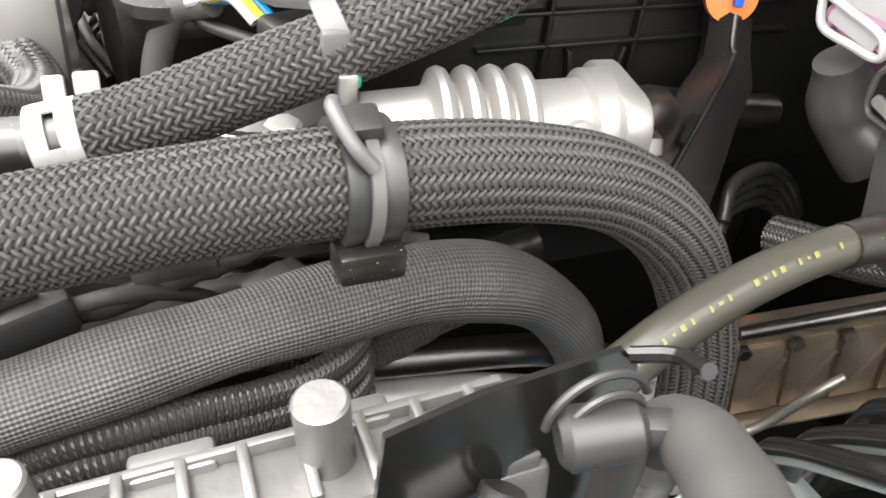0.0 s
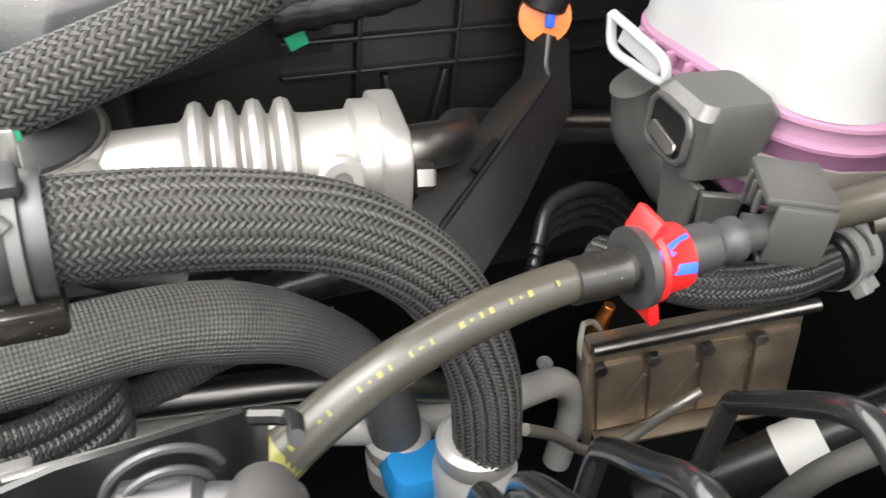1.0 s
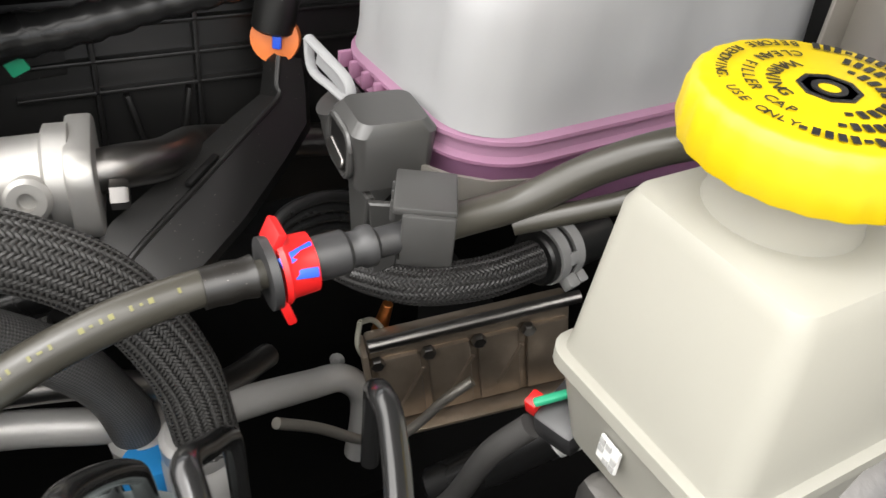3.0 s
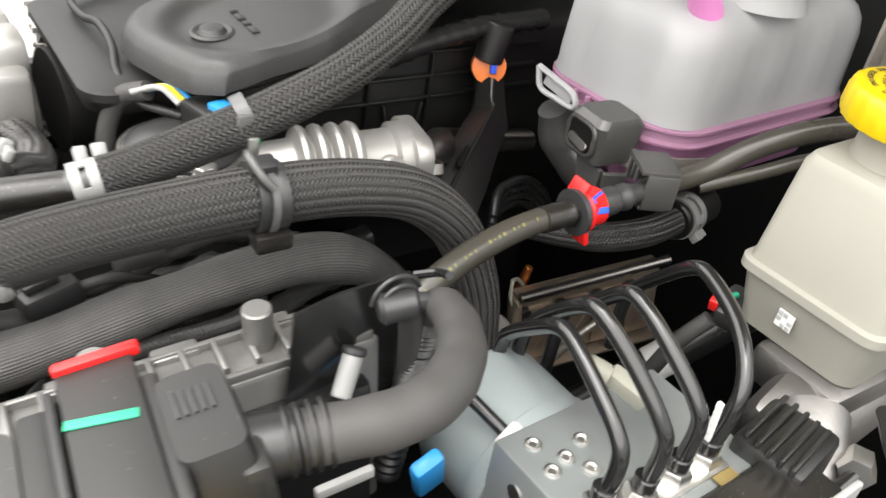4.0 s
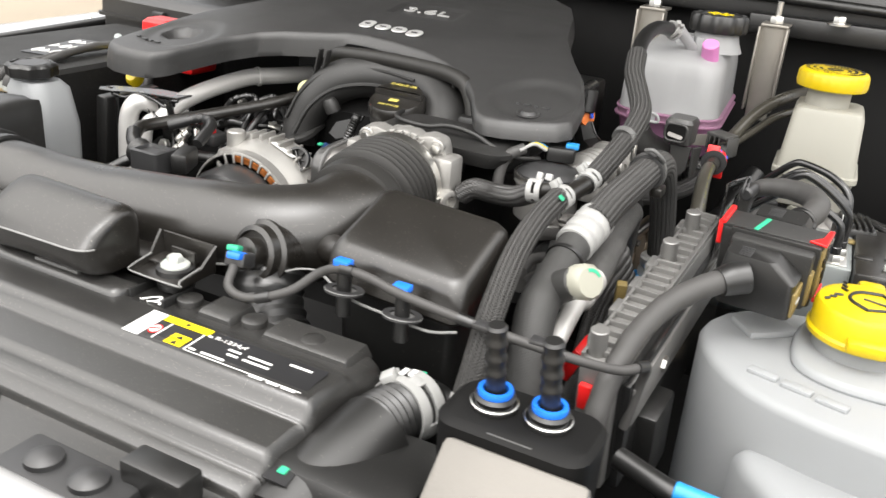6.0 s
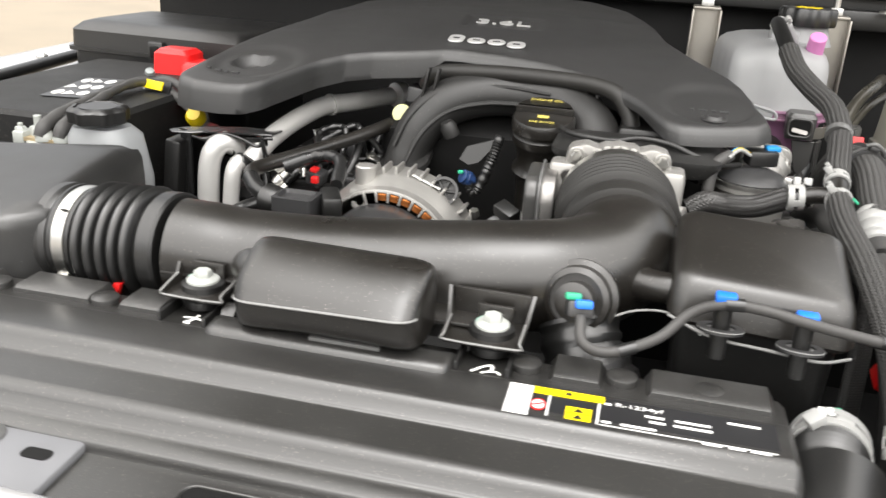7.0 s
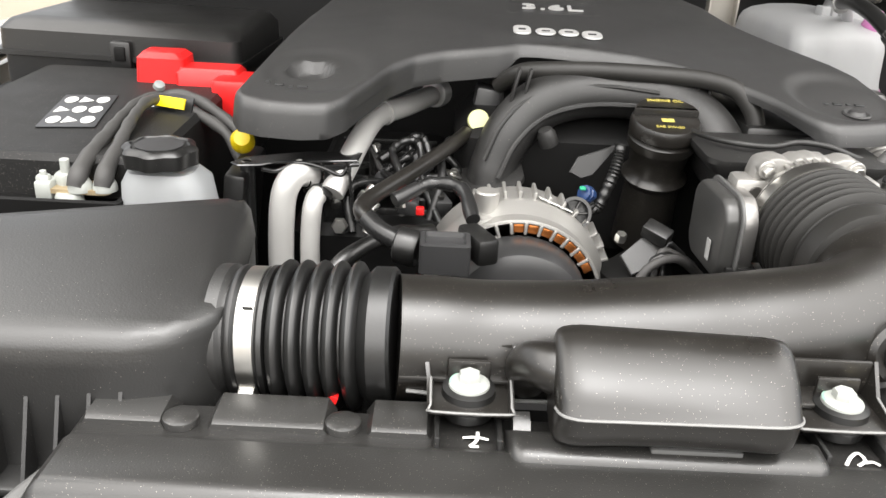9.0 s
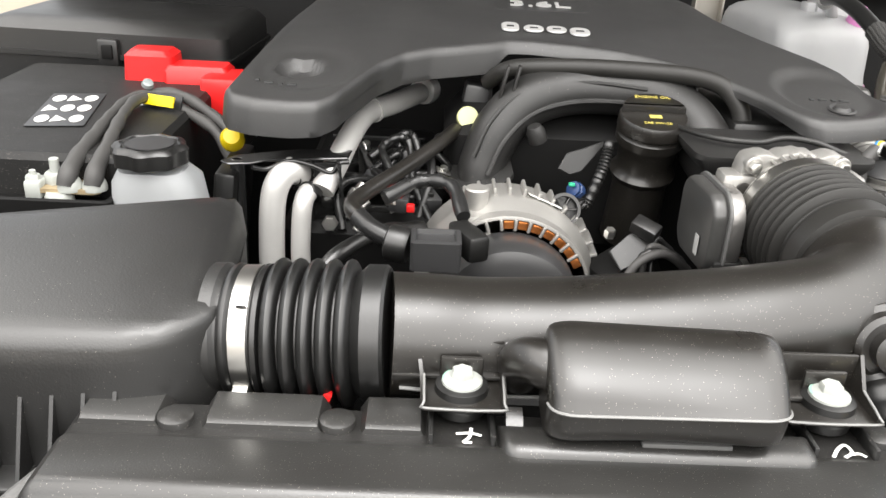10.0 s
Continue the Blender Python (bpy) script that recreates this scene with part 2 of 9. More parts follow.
RAWCAST = surface("raw_cast_bracket", (0.17, 0.16, 0.145), 0.6, 0.35, grain=200, bump=0.4, vary=0.25)
WEAVE_MID = weave_mat("woven_sleeve", (0.010, 0.010, 0.010), (0.10, 0.098, 0.094), 18, 220, 0.45, 0.9)
STRAND = surface("braided_strand", (0.040, 0.039, 0.0375), 0.54, spec=0.35, grain=1500, bump=0.3, vary=0.3)
STRAND_DARK = surface("dark_braided_strand", (0.040, 0.039, 0.038), 0.38, grain=1500, bump=0.3, vary=0.3)


# ---- mesh helpers ----
def mesh_of(bm, name, mat, angle=38):
    bmesh.ops.recalc_face_normals(bm, faces=bm.faces)
    me = bpy.data.meshes.new(name)
    bm.to_mesh(me)
    bm.free()
    for f in me.polygons:
        f.use_smooth = True
    me.set_sharp_from_angle(angle=radians(angle))
    me.materials.append(mat)
    return me


def part(name, bm, mat, parent=None, label="", kind=""):
    ob = new(name, mesh_of(bm, name, mat))
    if parent is not None:
        ob.parent = parent
        ob.matrix_parent_inverse = parent.matrix_basis.inverted()
    return tagged(ob, label, kind=kind)


def thing(name, at, label, category, group="", kind=""):
    ob = new(name)
    ob.empty_display_size = 0.02
    ob.matrix_basis = Matrix.Translation(at)
    return tagged(ob, label, category, group, kind)


def single(name, bm, mat, label, category, group="", kind=""):
    """A thing that is one mesh."""
    return tagged(part(name, bm, mat), label, category, group, kind)


def on(m, bm):
    bmesh.ops.transform(bm, matrix=m, verts=bm.verts)
    return bm


def shift(ob, x, y, z):
    """Moves a finished thing."""
    ob.matrix_basis = Matrix.Translation((x, y, z)) @ ob.matrix_basis
    return ob


def box(bm, c, s, bevel=0.003, seg=2, rot=None, taper=1.0):
    """A bevelled block: centre, size, turn; taper scales its top."""
    old = set(bm.verts)
    r = bmesh.ops.create_cube(bm, size=1.0)
    vs = r["verts"]
    for v in vs:
        k = taper if v.co.z > 0 else 1.0
        v.co = Vector((v.co.x * s[0] * k, v.co.y * s[1] * k, v.co.z * s[2]))
    if bevel > 0:
        es = list({e for v in vs for e in v.link_edges})
        bmesh.ops.bevel(bm, geom=es, offset=min(bevel, 0.45 * min(s)), segments=seg, profile=0.5, affect="EDGES")
        vs = [v for v in bm.verts if v not in old]
    m = (rot or Matrix()).to_4x4()
    t = Matrix.Translation(c) @ m
    for v in vs:
        v.co = t @ v.co
    return bm


def turn(rx=0, ry=0, rz=0):
    return Euler([radians(a) for a in (rx, ry, rz)]).to_matrix().to_4x4()


def basis(axis, up=(0, 0, 1)):
    """A turn that lays z along axis."""
    z = Vector(axis).normalized()
    u = Vector(up)
    if abs(z.dot(u.normalized())) > 0.97:
        u = Vector((1, 0, 0))
    x = u.cross(z).normalized()
    y = z.cross(x)
    return Matrix((x, y, z)).transposed().to_4x4()


def lathe(bm, at, axis, prof, seg=28, wave=None, start=0.0, sweep=math.tau):
    """A turned body: prof lists (radius, height) along axis from at. wave(angle) scales the radius."""
    m = Matrix.Translation(at) @ basis(axis)
    full = sweep > math.tau - 1e-6
    n = seg if full else seg + 1
    rings = []
    for r, h in prof:
        if r < 1e-6:
            rings.append([bm.verts.new(m @ Vector((0, 0, h)))])
            continue
        ring = []
        for i in range(n):
            a = start + sweep * i / seg
            k = wave(a) if wave else 1.0
            ring.append(bm.verts.new(m @ Vector((r * k * math.cos(a), r * k * math.sin(a), h))))
        rings.append(ring)
    for a, b in zip(rings, rings[1:]):
        for i in range(seg):
            j = (i + 1) % n
            if len(a) == 1 and len(b) == 1:
                continue
            if len(a) == 1:
                bm.faces.new((a[0], b[i], b[j]))
            elif len(b) == 1:
                bm.faces.new((a[i], a[j], b[0]))
            else:
                bm.faces.new((a[i], a[j], b[j], b[i]))
    for ring in (rings[0], rings[-1]):
        if len(ring) > 2 and full:
            bm.faces.new(ring)
    return bm


def rod(bm, p, q, r, r2=None, seg=20, edge=0.0):
    """A round bar from p to q, with softened ends."""
    p, q = Vector(p), Vector(q)
    n = (q - p).length
    r2 = r if r2 is None else r2
    e = min(edge or min(r, r2) * 0.12, n * 0.3)
    return lathe(bm, p, q - p, [(r - e, 0), (r, e), (r2, n - e), (r2 - e, n)], seg)


def hexa(bm, at, axis, r, h):
    """A hexagon head."""
    return lathe(bm, at, axis, [(r, 0), (r, h * 0.8), (r * 0.86, h)], 6)


def smooth_path(pts, n):
    """Points along a Catmull-Rom curve, n steps to a span."""
    P = [Vector(p) for p in pts]
    P = [P[0] * 2 - P[1]] + P + [P[-1] * 2 - P[-2]]
    out = []
    for i in range(1, len(P) - 2):
        a, b, c, d = P[i - 1:i + 3]
        for k in range(n):
            t = k / n
            out.append(0.5 * ((2 * b) + (c - a) * t + (2 * a - 5 * b + 4 * c - d) * t * t + (3 * b - a - 3 * c + d) * t ** 3))
    out.append(P[-2])
    return out


def frames_along(path):
    """Unturned frames along a path: point, side, other side, arc length."""
    res, s = [], 0.0
    t0 = (path[1] - path[0]).normalized()
    u = t0.cross(Vector((0.0, 0.0, 1.0)))
    if u.length < 0.05:
        u = t0.cross(Vector((1, 0, 0)))
    u.normalize()
    for i, p in enumerate(path):
        t = (path[min(i + 1, len(path) - 1)] - path[max(i - 1, 0)]).normalized()
        u = (u - t * u.dot(t)).normalized()
        if i:
            s += (p - path[i - 1]).length
        res.append((p, u.copy(), t.cross(u), s))
    return res


def spread(vals, count):
    """Values spread evenly over count steps."""
    if isinstance(vals, (int, float)):
        return [vals] * count
    out = []
    for i in range(count):
        x = i / (count - 1) * (len(vals) - 1)
        k = min(int(x), len(vals) - 2)
        f = x - k
        f = f * f * (3 - 2 * f)
        out.append(vals[k] * (1 - f) + vals[k + 1] * f)
    return out


def tube(bm, pts, r, seg=18, n=8, ripple=None, flat=1.0, cap=True):
    """A bent pipe or hose through pts; r is one radius or a list; ripple(s) adds to it along the length."""
    fr = frames_along(smooth_path(pts, n))
    rr = spread(r, len(fr))
    fl = spread(flat, len(fr))
    uvl = bm.loops.layers.uv.verify()
    rings = []
    for (p, u, w, s), q, f in zip(fr, rr, fl):
        q += ripple(s) if ripple else 0.0
        rings.append([bm.verts.new(p + (u * math.cos(math.tau * i / seg) + w * (f * math.sin(math.tau * i / seg))) * q) for i in range(seg)])
    for k in range(len(rings) - 1):
        for i in range(seg):
            j = (i + 1) % seg
            f = bm.faces.new((rings[k][i], rings[k][j], rings[k + 1][j], rings[k + 1][i]))
            for lp, c in zip(f.loops, ((i, k), (i + 1, k), (i + 1, k + 1), (i, k + 1))):
                lp[uvl].uv = (c[0] / seg, fr[c[1]][3])
    if cap:
        bm.faces.new(rings[0])
        bm.faces.new(rings[-1])
    return bm


def ring_at(bm, pts, frac, r, width, n=8, thick=0.0015, seg=24, gap=0.0):
    """A band round a hose at a fraction of its path."""
    fr = frames_along(smooth_path(pts, n))
    total = fr[-1][3]
    k = min(range(len(fr)), key=lambda i: abs(fr[i][3] - frac * total))
    k = min(max(k, 1), len(fr) - 2)
    p, ax = fr[k][0], (fr[k + 1][0] - fr[k - 1][0]).normalized()
    prof = [(r, -width / 2), (r + thick, -width / 2), (r + thick * 1.15, 0), (r + thick, width / 2), (r, width / 2), (r, -width / 2)]
    lathe(bm, p, ax, prof[:-1] + [prof[0]], seg)
    return p, ax


def braid(bm, pts, r, strands, pitch, n=8, lift=0.0011, width=0.9, per=4, twill=2):
    """Two sets of flat strands wound over and under one another round a hose."""
    fr = frames_along(smooth_path(pts, n))
    S = [f[3] for f in fr]
    total = S[-1]
    turns = total / pitch
    steps = max(8, int(turns * strands * 2 * per / 2))
    wide = math.tau * r / strands * width

    def frame_at(s):
        k = min(max(int(np.searchsorted(S, s)) - 1, 0), len(fr) - 2)
        f = (s - S[k]) / max(1e-9, S[k + 1] - S[k])
        return (fr[k][0].lerp(fr[k + 1][0], f), fr[k][1].lerp(fr[k + 1][1], f).normalized(), fr[k][2].lerp(fr[k + 1][2], f).normalized())
    cache = [frame_at(total * i / steps) for i in range(steps + 1)]
    slope = math.tau * r / pitch
    for sgn in (1, -1):
        for k in range(strands):
            prev = None
            for i in range(steps + 1):
                s = total * i / steps
                a = sgn * math.tau * s / pitch + math.tau * k / strands
                c = 2 * s / pitch * strands
                x = (2 * k + sgn * c - (twill - 1) / 2) / (2 * twill)
                h = sgn * lift * max(-1.0, min(1.0, 1.5 * math.cos(math.tau * x)))
                p, u, w = cache[i]
                da = wide / 2 / r * math.sqrt(1 + slope * slope) * 0.72
                row = []
                for off, up in ((-1, -0.35), (0, 0.35), (1, -0.35)):
                    b = a + off * da
                    row.append(bm.verts.new(p + (u * math.cos(b) + w * math.sin(b)) * (r + h + up * lift)))
                if prev:
                    for q in range(2):
                        bm.faces.new((prev[q], prev[q + 1], row[q + 1], row[q]))
                prev = row
    return bm


def slab(bm, outline, z0, z1, bevel=0.003, seg=2, m=None, smooth=0):
    """An upright slab over an outline of (x, y)."""
    old = set(bm.verts)
    pts = [Vector((x, y, 0)) for x, y in outline]
    if smooth:
        pts = _closed(pts, smooth)
    lo = [bm.verts.new((p.x, p.y, z0)) for p in pts]
    hi = [bm.verts.new((p.x, p.y, z1)) for p in pts]
    n = len(pts)
    fs = [bm.faces.new(hi), bm.faces.new(lo[::-1])]
    for i in range(n):
        fs.append(bm.faces.new((lo[i], lo[(i + 1) % n], hi[(i + 1) % n], hi[i])))
    bmesh.ops.recalc_face_normals(bm, faces=fs)
    if bevel:
        es = [e for f in fs[:2] for e in f.edges]
        bmesh.ops.bevel(bm, geom=es, offset=bevel, segments=seg, profile=0.5, affect="EDGES")
    if m is not None:
        for v in bm.verts:
            if v not in old:
                v.co = m @ v.co
    return bm


def _closed(pts, n):
    out, c = [], len(pts)
    for i in range(c):
        a, b, d, e = pts[i - 1], pts[i], pts[(i + 1) % c], pts[(i + 2) % c]
        for k in range(n):
            t = k / n
            out.append(0.5 * ((2 * b) + (d - a) * t + (2 * a - 5 * b + 4 * d - e) * t * t + (3 * b - a - 3 * d + e) * t ** 3))
    return out


def rrect(w, h, r, n=5):
    """The outline of a rounded rectangle about the origin."""
    out = []
    r = min(r, w / 2 - 1e-5, h / 2 - 1e-5)
    for cx, cy, a0 in ((w / 2 - r, h / 2 - r, 0), (-w / 2 + r, h / 2 - r, 90), (-w / 2 + r, -h / 2 + r, 180), (w / 2 - r, -h / 2 + r, 270)):
        for i in range(n + 1):
            a = radians(a0 + 90 * i / n)
            out.append((cx + r * math.cos(a), cy + r * math.sin(a)))
    return out


def loft(bm, sections, cap=True):
    """Skins rings of equal count."""
    rings = [[bm.verts.new(p) for p in s] for s in sections]
    n = len(rings[0])
    for a, b in zip(rings, rings[1:]):
        for i in range(n):
            j = (i + 1) % n
            bm.faces.new((a[i], a[j], b[j], b[i]))
    if cap:
        bm.faces.new(rings[0])
        bm.faces.new(rings[-1])
    return bm


def crisp(profile, d=0.0012):
    """Adds points close to each corner of an open profile, so that its edges keep a small radius."""
    pts = [Vector(p) for p in profile]
    out = [pts[0]]
    for a, b, c in zip(pts, pts[1:], pts[2:]):
        for q, sgn in ((a, 1), (c, 1)):
            v = q - b
            if v.length > 2.6 * d:
                out.append(b + v.normalized() * d)
            elif q is a:
                out.append(b)
    out.append(pts[-1])
    return [(p.x, p.y) for p in out]


def stack(bm, levels, n=5, m=None):
    """A body of rounded rectangles: levels of (cx, cy, z, w, d, r)."""
    m = m or Matrix()
    return loft(bm, [[m @ Vector((cx + x, cy + y, z)) for x, y in rrect(w, d, r, n)] for cx, cy, z, w, d, r in levels])


def text_bm(body, size, m, depth=0.0004):
    """Raised lettering in the built-in font, centred, laid by the pose m."""
    cu = bpy.data.curves.new("lettering", "FONT")
    cu.body, cu.size, cu.align_x, cu.align_y, cu.extrude = body, size, "CENTER", "CENTER", depth
    cu.resolution_u = 3
    ob = bpy.data.objects.new("lettering", cu)
    me = bpy.data.meshes.new_from_object(ob)
    bm = bmesh.new()
    bm.from_mesh(me)
    bpy.data.objects.remove(ob)
    bpy.data.meshes.remove(me)
    bpy.data.curves.remove(cu)
    bmesh.ops.transform(bm, matrix=m, verts=bm.verts)
    return bm


def B():
    return bmesh.new()


def bolt(name, at, axis, r, label, group="", washer=1.7, mat=None, h=None):
    """A hexagon-headed bolt on its washer."""
    mat = mat or ZINC
    t = thing(name, at, label, "bolt", group)
    part("washer", lathe(B(), at, axis, [(r * 0.4, 0), (r * washer, 0), (r * washer, r * 0.3), (r * 0.9, r * 0.45)], 24), mat, t)
    part("head", hexa(B(), Vector(at) + Vector(axis).normalized() * r * 0.35, axis, r, h or r * 1.0), mat, t)
    return t


# ---- the vehicle round the engine bay ----
bm = B()
box(bm, (0, 0, -0.02), (400, 400, 0.04), 0)
single("ground", bm, CONCRETE, "tan concrete yard beside the parked vehicle", "ground", kind="structure")

# firewall and cowl; the firewall's near-black colour holds the shade of the bay
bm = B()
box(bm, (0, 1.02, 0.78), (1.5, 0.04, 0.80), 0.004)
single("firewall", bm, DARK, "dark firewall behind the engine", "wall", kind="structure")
cowl = thing("cowl", (0, 0.98, 1.18), "black cowl rail with a bright metal edge", "cowl", kind="structure")
bm = B()
box(bm, (0, 1.03, 1.17), (1.44, 0.17, 0.05), 0.008, rot=turn(-6))
part("rail", bm, BLACK, cowl)
bm = B()
box(bm, (0.05, 0.935, 1.188), (1.38, 0.008, 0.010), 0.002)
part("metal_edge", bm, TANSTEEL, cowl, "bright folded metal edge")
bm = B()
box(bm, (0.55, 0.925, 1.150), (0.30, 0.03, 0.03), 0.004)
part("channel", bm, BLACK, cowl)
bm = B()
tube(bm, [(-0.66, 0.93, 1.185), (-0.2, 0.93, 1.193), (0.2, 0.93, 1.193), (0.68, 0.92, 1.185)], 0.008, 10)
part("rubber_seal", bm, RUBBER, cowl, "rubber seal strip")

# inner wings and floor of the bay, near-black to carry its deep shade
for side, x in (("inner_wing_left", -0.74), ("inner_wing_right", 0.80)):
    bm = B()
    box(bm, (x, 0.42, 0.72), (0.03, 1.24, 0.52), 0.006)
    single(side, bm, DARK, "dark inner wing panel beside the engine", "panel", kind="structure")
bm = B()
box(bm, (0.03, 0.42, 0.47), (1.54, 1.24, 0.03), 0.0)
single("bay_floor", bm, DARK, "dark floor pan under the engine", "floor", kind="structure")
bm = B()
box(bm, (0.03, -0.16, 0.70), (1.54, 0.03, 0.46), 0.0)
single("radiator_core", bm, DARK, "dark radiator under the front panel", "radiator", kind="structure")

wing = thing("wing", (-0.83, 0.4, 0.9), "white painted wing beside the fuse box", "car body")
bm = B()
loft(bm, [[Vector((x + k, y, z)) for x, z in ((-0.755, 0.99), (-0.775, 1.004), (-0.85, 1.008), (-0.93, 0.985), (-0.98, 0.92), (-0.99, 0.70), (-0.96, 0.70), (-0.90, 0.90), (-0.76, 0.96))] for y, k in ((-0.25, 0.10), (0.0, 0.05), (0.4, 0.0), (0.8, -0.03), (1.25, -0.05))])
part("panel", bm, BODYPAINT, wing)
bm = B()
tube(bm, [(-0.70, -0.05, 0.985), (-0.735, 0.25, 1.0), (-0.76, 0.6, 1.008), (-0.79, 1.0, 1.015)], 0.010, 10)
part("edge_seal", bm, RUBBER, wing, "black rubber edge seal")
for y in (0.30, 0.52, 0.74):
    bm = B()
    lathe(bm, (-0.80 - 0.03 * y, y, 1.006), (0, 0, 1), [(0.010, 0), (0.010, 0.004), (0.006, 0.008), (0, 0.008)], 6)
    part("bolt", bm, ZINC, wing)
single("wing", loft(B(), [[Vector((x - k, y, z)) for x, z in ((0.815, 0.99), (0.835, 1.004), (0.91, 1.008), (0.99, 0.985), (1.04, 0.92), (1.05, 0.70), (1.02, 0.70), (0.96, 0.90), (0.82, 0.96))] for y, k in ((-0.25, 0.10), (0.0, 0.05), (0.4, 0.0), (0.8, -0.03), (1.25, -0.05))]), BODYPAINT, "white painted wing beside the brake unit", "car body")

# open hood over the bay, and the windscreen behind it
# the hood is out of view and blocks light from above and behind
hood_m = Matrix.Translation((0, 1.06, 1.24)) @ turn(40)
hood = thing("hood", (0, 1.06, 1.24), "unseen raised white hood above the engine", "car body")
bm = box(B(), (0, 0, 0.66), (1.40, 0.012, 1.30), 0.004)
bmesh.ops.transform(bm, matrix=hood_m, verts=bm.verts)
part("skin", bm, BODYPAINT, hood)
for cx, cz, w, h in ((0, 0.05, 1.3, 0.08), (0, 1.27, 1.3, 0.08), (-0.62, 0.66, 0.08, 1.2), (0.62, 0.66, 0.08, 1.2), (0, 0.66, 0.07, 1.2)):
    bm = box(B(), (cx, -0.022, cz), (w, 0.032, h), 0.01)
    bmesh.ops.transform(bm, matrix=hood_m, verts=bm.verts)
    part("inner_rib", bm, BODYPAINT, hood)

# unseen dark slab, added to keep reflections of the hood dark
bm = box(B(), (0, -0.046, 0.66), (1.16, 0.014, 1.16), 0.006)
bmesh.ops.transform(bm, matrix=hood_m, verts=bm.verts)
part("liner", bm, LINER, hood, "dark liner slab added under the unseen hood")

# ---- radiator support panel at the front ----
panel = thing("radiator_panel", (0, -0.1, 0.95), "long black plastic radiator support panel with stepped ridges", "panel", kind="structure")
prof = [(0.006, 0.940), (0.004, 0.968), (-0.002, 0.9745), (-0.034, 0.9755), (-0.040, 0.9785), (-0.078, 0.9800), (-0.0830, 0.9792), (-0.0862, 0.9760), (-0.0905, 0.9690), (-0.0918, 0.9688), (-0.0926, 0.9698), (-0.0936, 0.9686), (-0.096, 0.9680),
        (-0.125, 0.9678), (-0.1300, 0.9664), (-0.1330, 0.9632), (-0.1365, 0.9552), (-0.1378, 0.9550), (-0.1386, 0.9560), (-0.1396, 0.9548), (-0.142, 0.9540), (-0.1545, 0.9525), (-0.1555, 0.9470), (-0.1565, 0.9455), (-0.1600, 0.9450), (-0.20, 0.9430), (-0.235, 0.936), (-0.26, 0.92), (-0.27, 0.86)]
secs = []
for x, shrink in ((-0.345, 0.012), (-0.340, 0.004), (-0.335, 0.0), (-0.2, 0.0), (0.0, 0.0), (0.2, 0.0), (0.307, 0.0), (0.312, 0.004), (0.315, 0.014)):
    secs.append([Vector((x, y, z - shrink)) for y, z in crisp(prof, 0.0009)] + [Vector((x, -0.26, 0.85)), Vector((x, 0.0, 0.91))])
bm = loft(B(), secs)
part("shell", bm, GRAINED, panel)
# rear upstand pads with push-pin recesses
for x0, x1 in ((-0.333, -0.290), (-0.260, -0.196), (-0.168, -0.136), (0.16, 0.19), (0.225, 0.30)):
    bm = B()
    loft(bm, [[Vector((x, 0.004, 0.970)), Vector((x, 0.004, 0.9805 - e)), Vector((x, -0.022, 0.9805 - e)), Vector((x, -0.026, 0.9785 - e)), Vector((x, -0.027, 0.970))] for x, e in ((x0 - 0.005, 0.008), (x0, 0.0), (x1, 0.0), (x1 + 0.005, 0.008))])
    part("pad", bm, GRAINED, panel)
# long raised lip before the air resonator
LIP = [(-0.024, 0.974), (-0.025, 0.9835), (-0.029, 0.9850), (-0.040, 0.9842), (-0.0455, 0.9832), (-0.0480, 0.9806), (-0.0490, 0.9772)]
bm = loft(B(), [[Vector((x, y - cut, z - drop)) for y, z in LIP] for x, cut, drop in ((-0.0905, -0.010, 0.007), (-0.0885, -0.004, 0.003), (-0.0850, -0.001, 0.0005), (-0.080, 0.0, 0.0), (0.0, 0.0, 0.0), (0.084, 0.0, 0.0), (0.0885, -0.001, 0.0005), (0.0915, -0.004, 0.003), (0.0930, -0.010, 0.007))])
part("lip", bm, GRAINED, panel)
part("lip_horn", loft(B(), [[Vector((x + dx, -0.012 - 0.014 * k, 0.976 + h)) for k, h in ((0, 0.0), (0, 0.012), (0.6, 0.010), (1, 0.004), (1, 0.0))] for x, dx in ((-0.086, 0.0), (-0.086, 0.010))]), GRAINED, panel)
part("grey_strip", box(B(), (0.016, -0.0385, 0.9835), (0.052, 0.006, 0.006), 0.001), MIDGREY, panel, "grey plastic strip behind the lip")
# openings in the front of the panel: near-black plates paint the shade in them
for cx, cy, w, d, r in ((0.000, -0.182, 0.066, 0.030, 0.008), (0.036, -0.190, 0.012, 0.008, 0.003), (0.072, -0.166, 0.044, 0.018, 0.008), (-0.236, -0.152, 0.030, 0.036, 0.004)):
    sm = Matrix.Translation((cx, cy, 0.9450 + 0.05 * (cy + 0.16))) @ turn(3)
    hole = part("opening", slab(B(), rrect(w, d, r, 5), -0.004, 0.0010, 0.0002, 1, sm), DARK, panel, "near-black plate painting the shade of an opening")
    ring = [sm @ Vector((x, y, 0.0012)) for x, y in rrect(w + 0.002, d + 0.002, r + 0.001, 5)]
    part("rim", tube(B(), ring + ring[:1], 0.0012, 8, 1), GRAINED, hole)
part("hook", stack(B(), [(-0.251, -0.146, 0.930, 0.028, 0.032, 0.002), (-0.251, -0.146, 0.957, 0.028, 0.032, 0.002), (-0.251, -0.146, 0.958, 0.026, 0.030, 0.002)], 2), BLACK, panel, "square black stop block")
lp = part("latch_plate", box(B(), (-0.152, -0.186, 0.9455), (0.086, 0.074, 0.008), 0.003, rot=turn(3)), LATCHGREY, panel, "grey plastic latch plate")
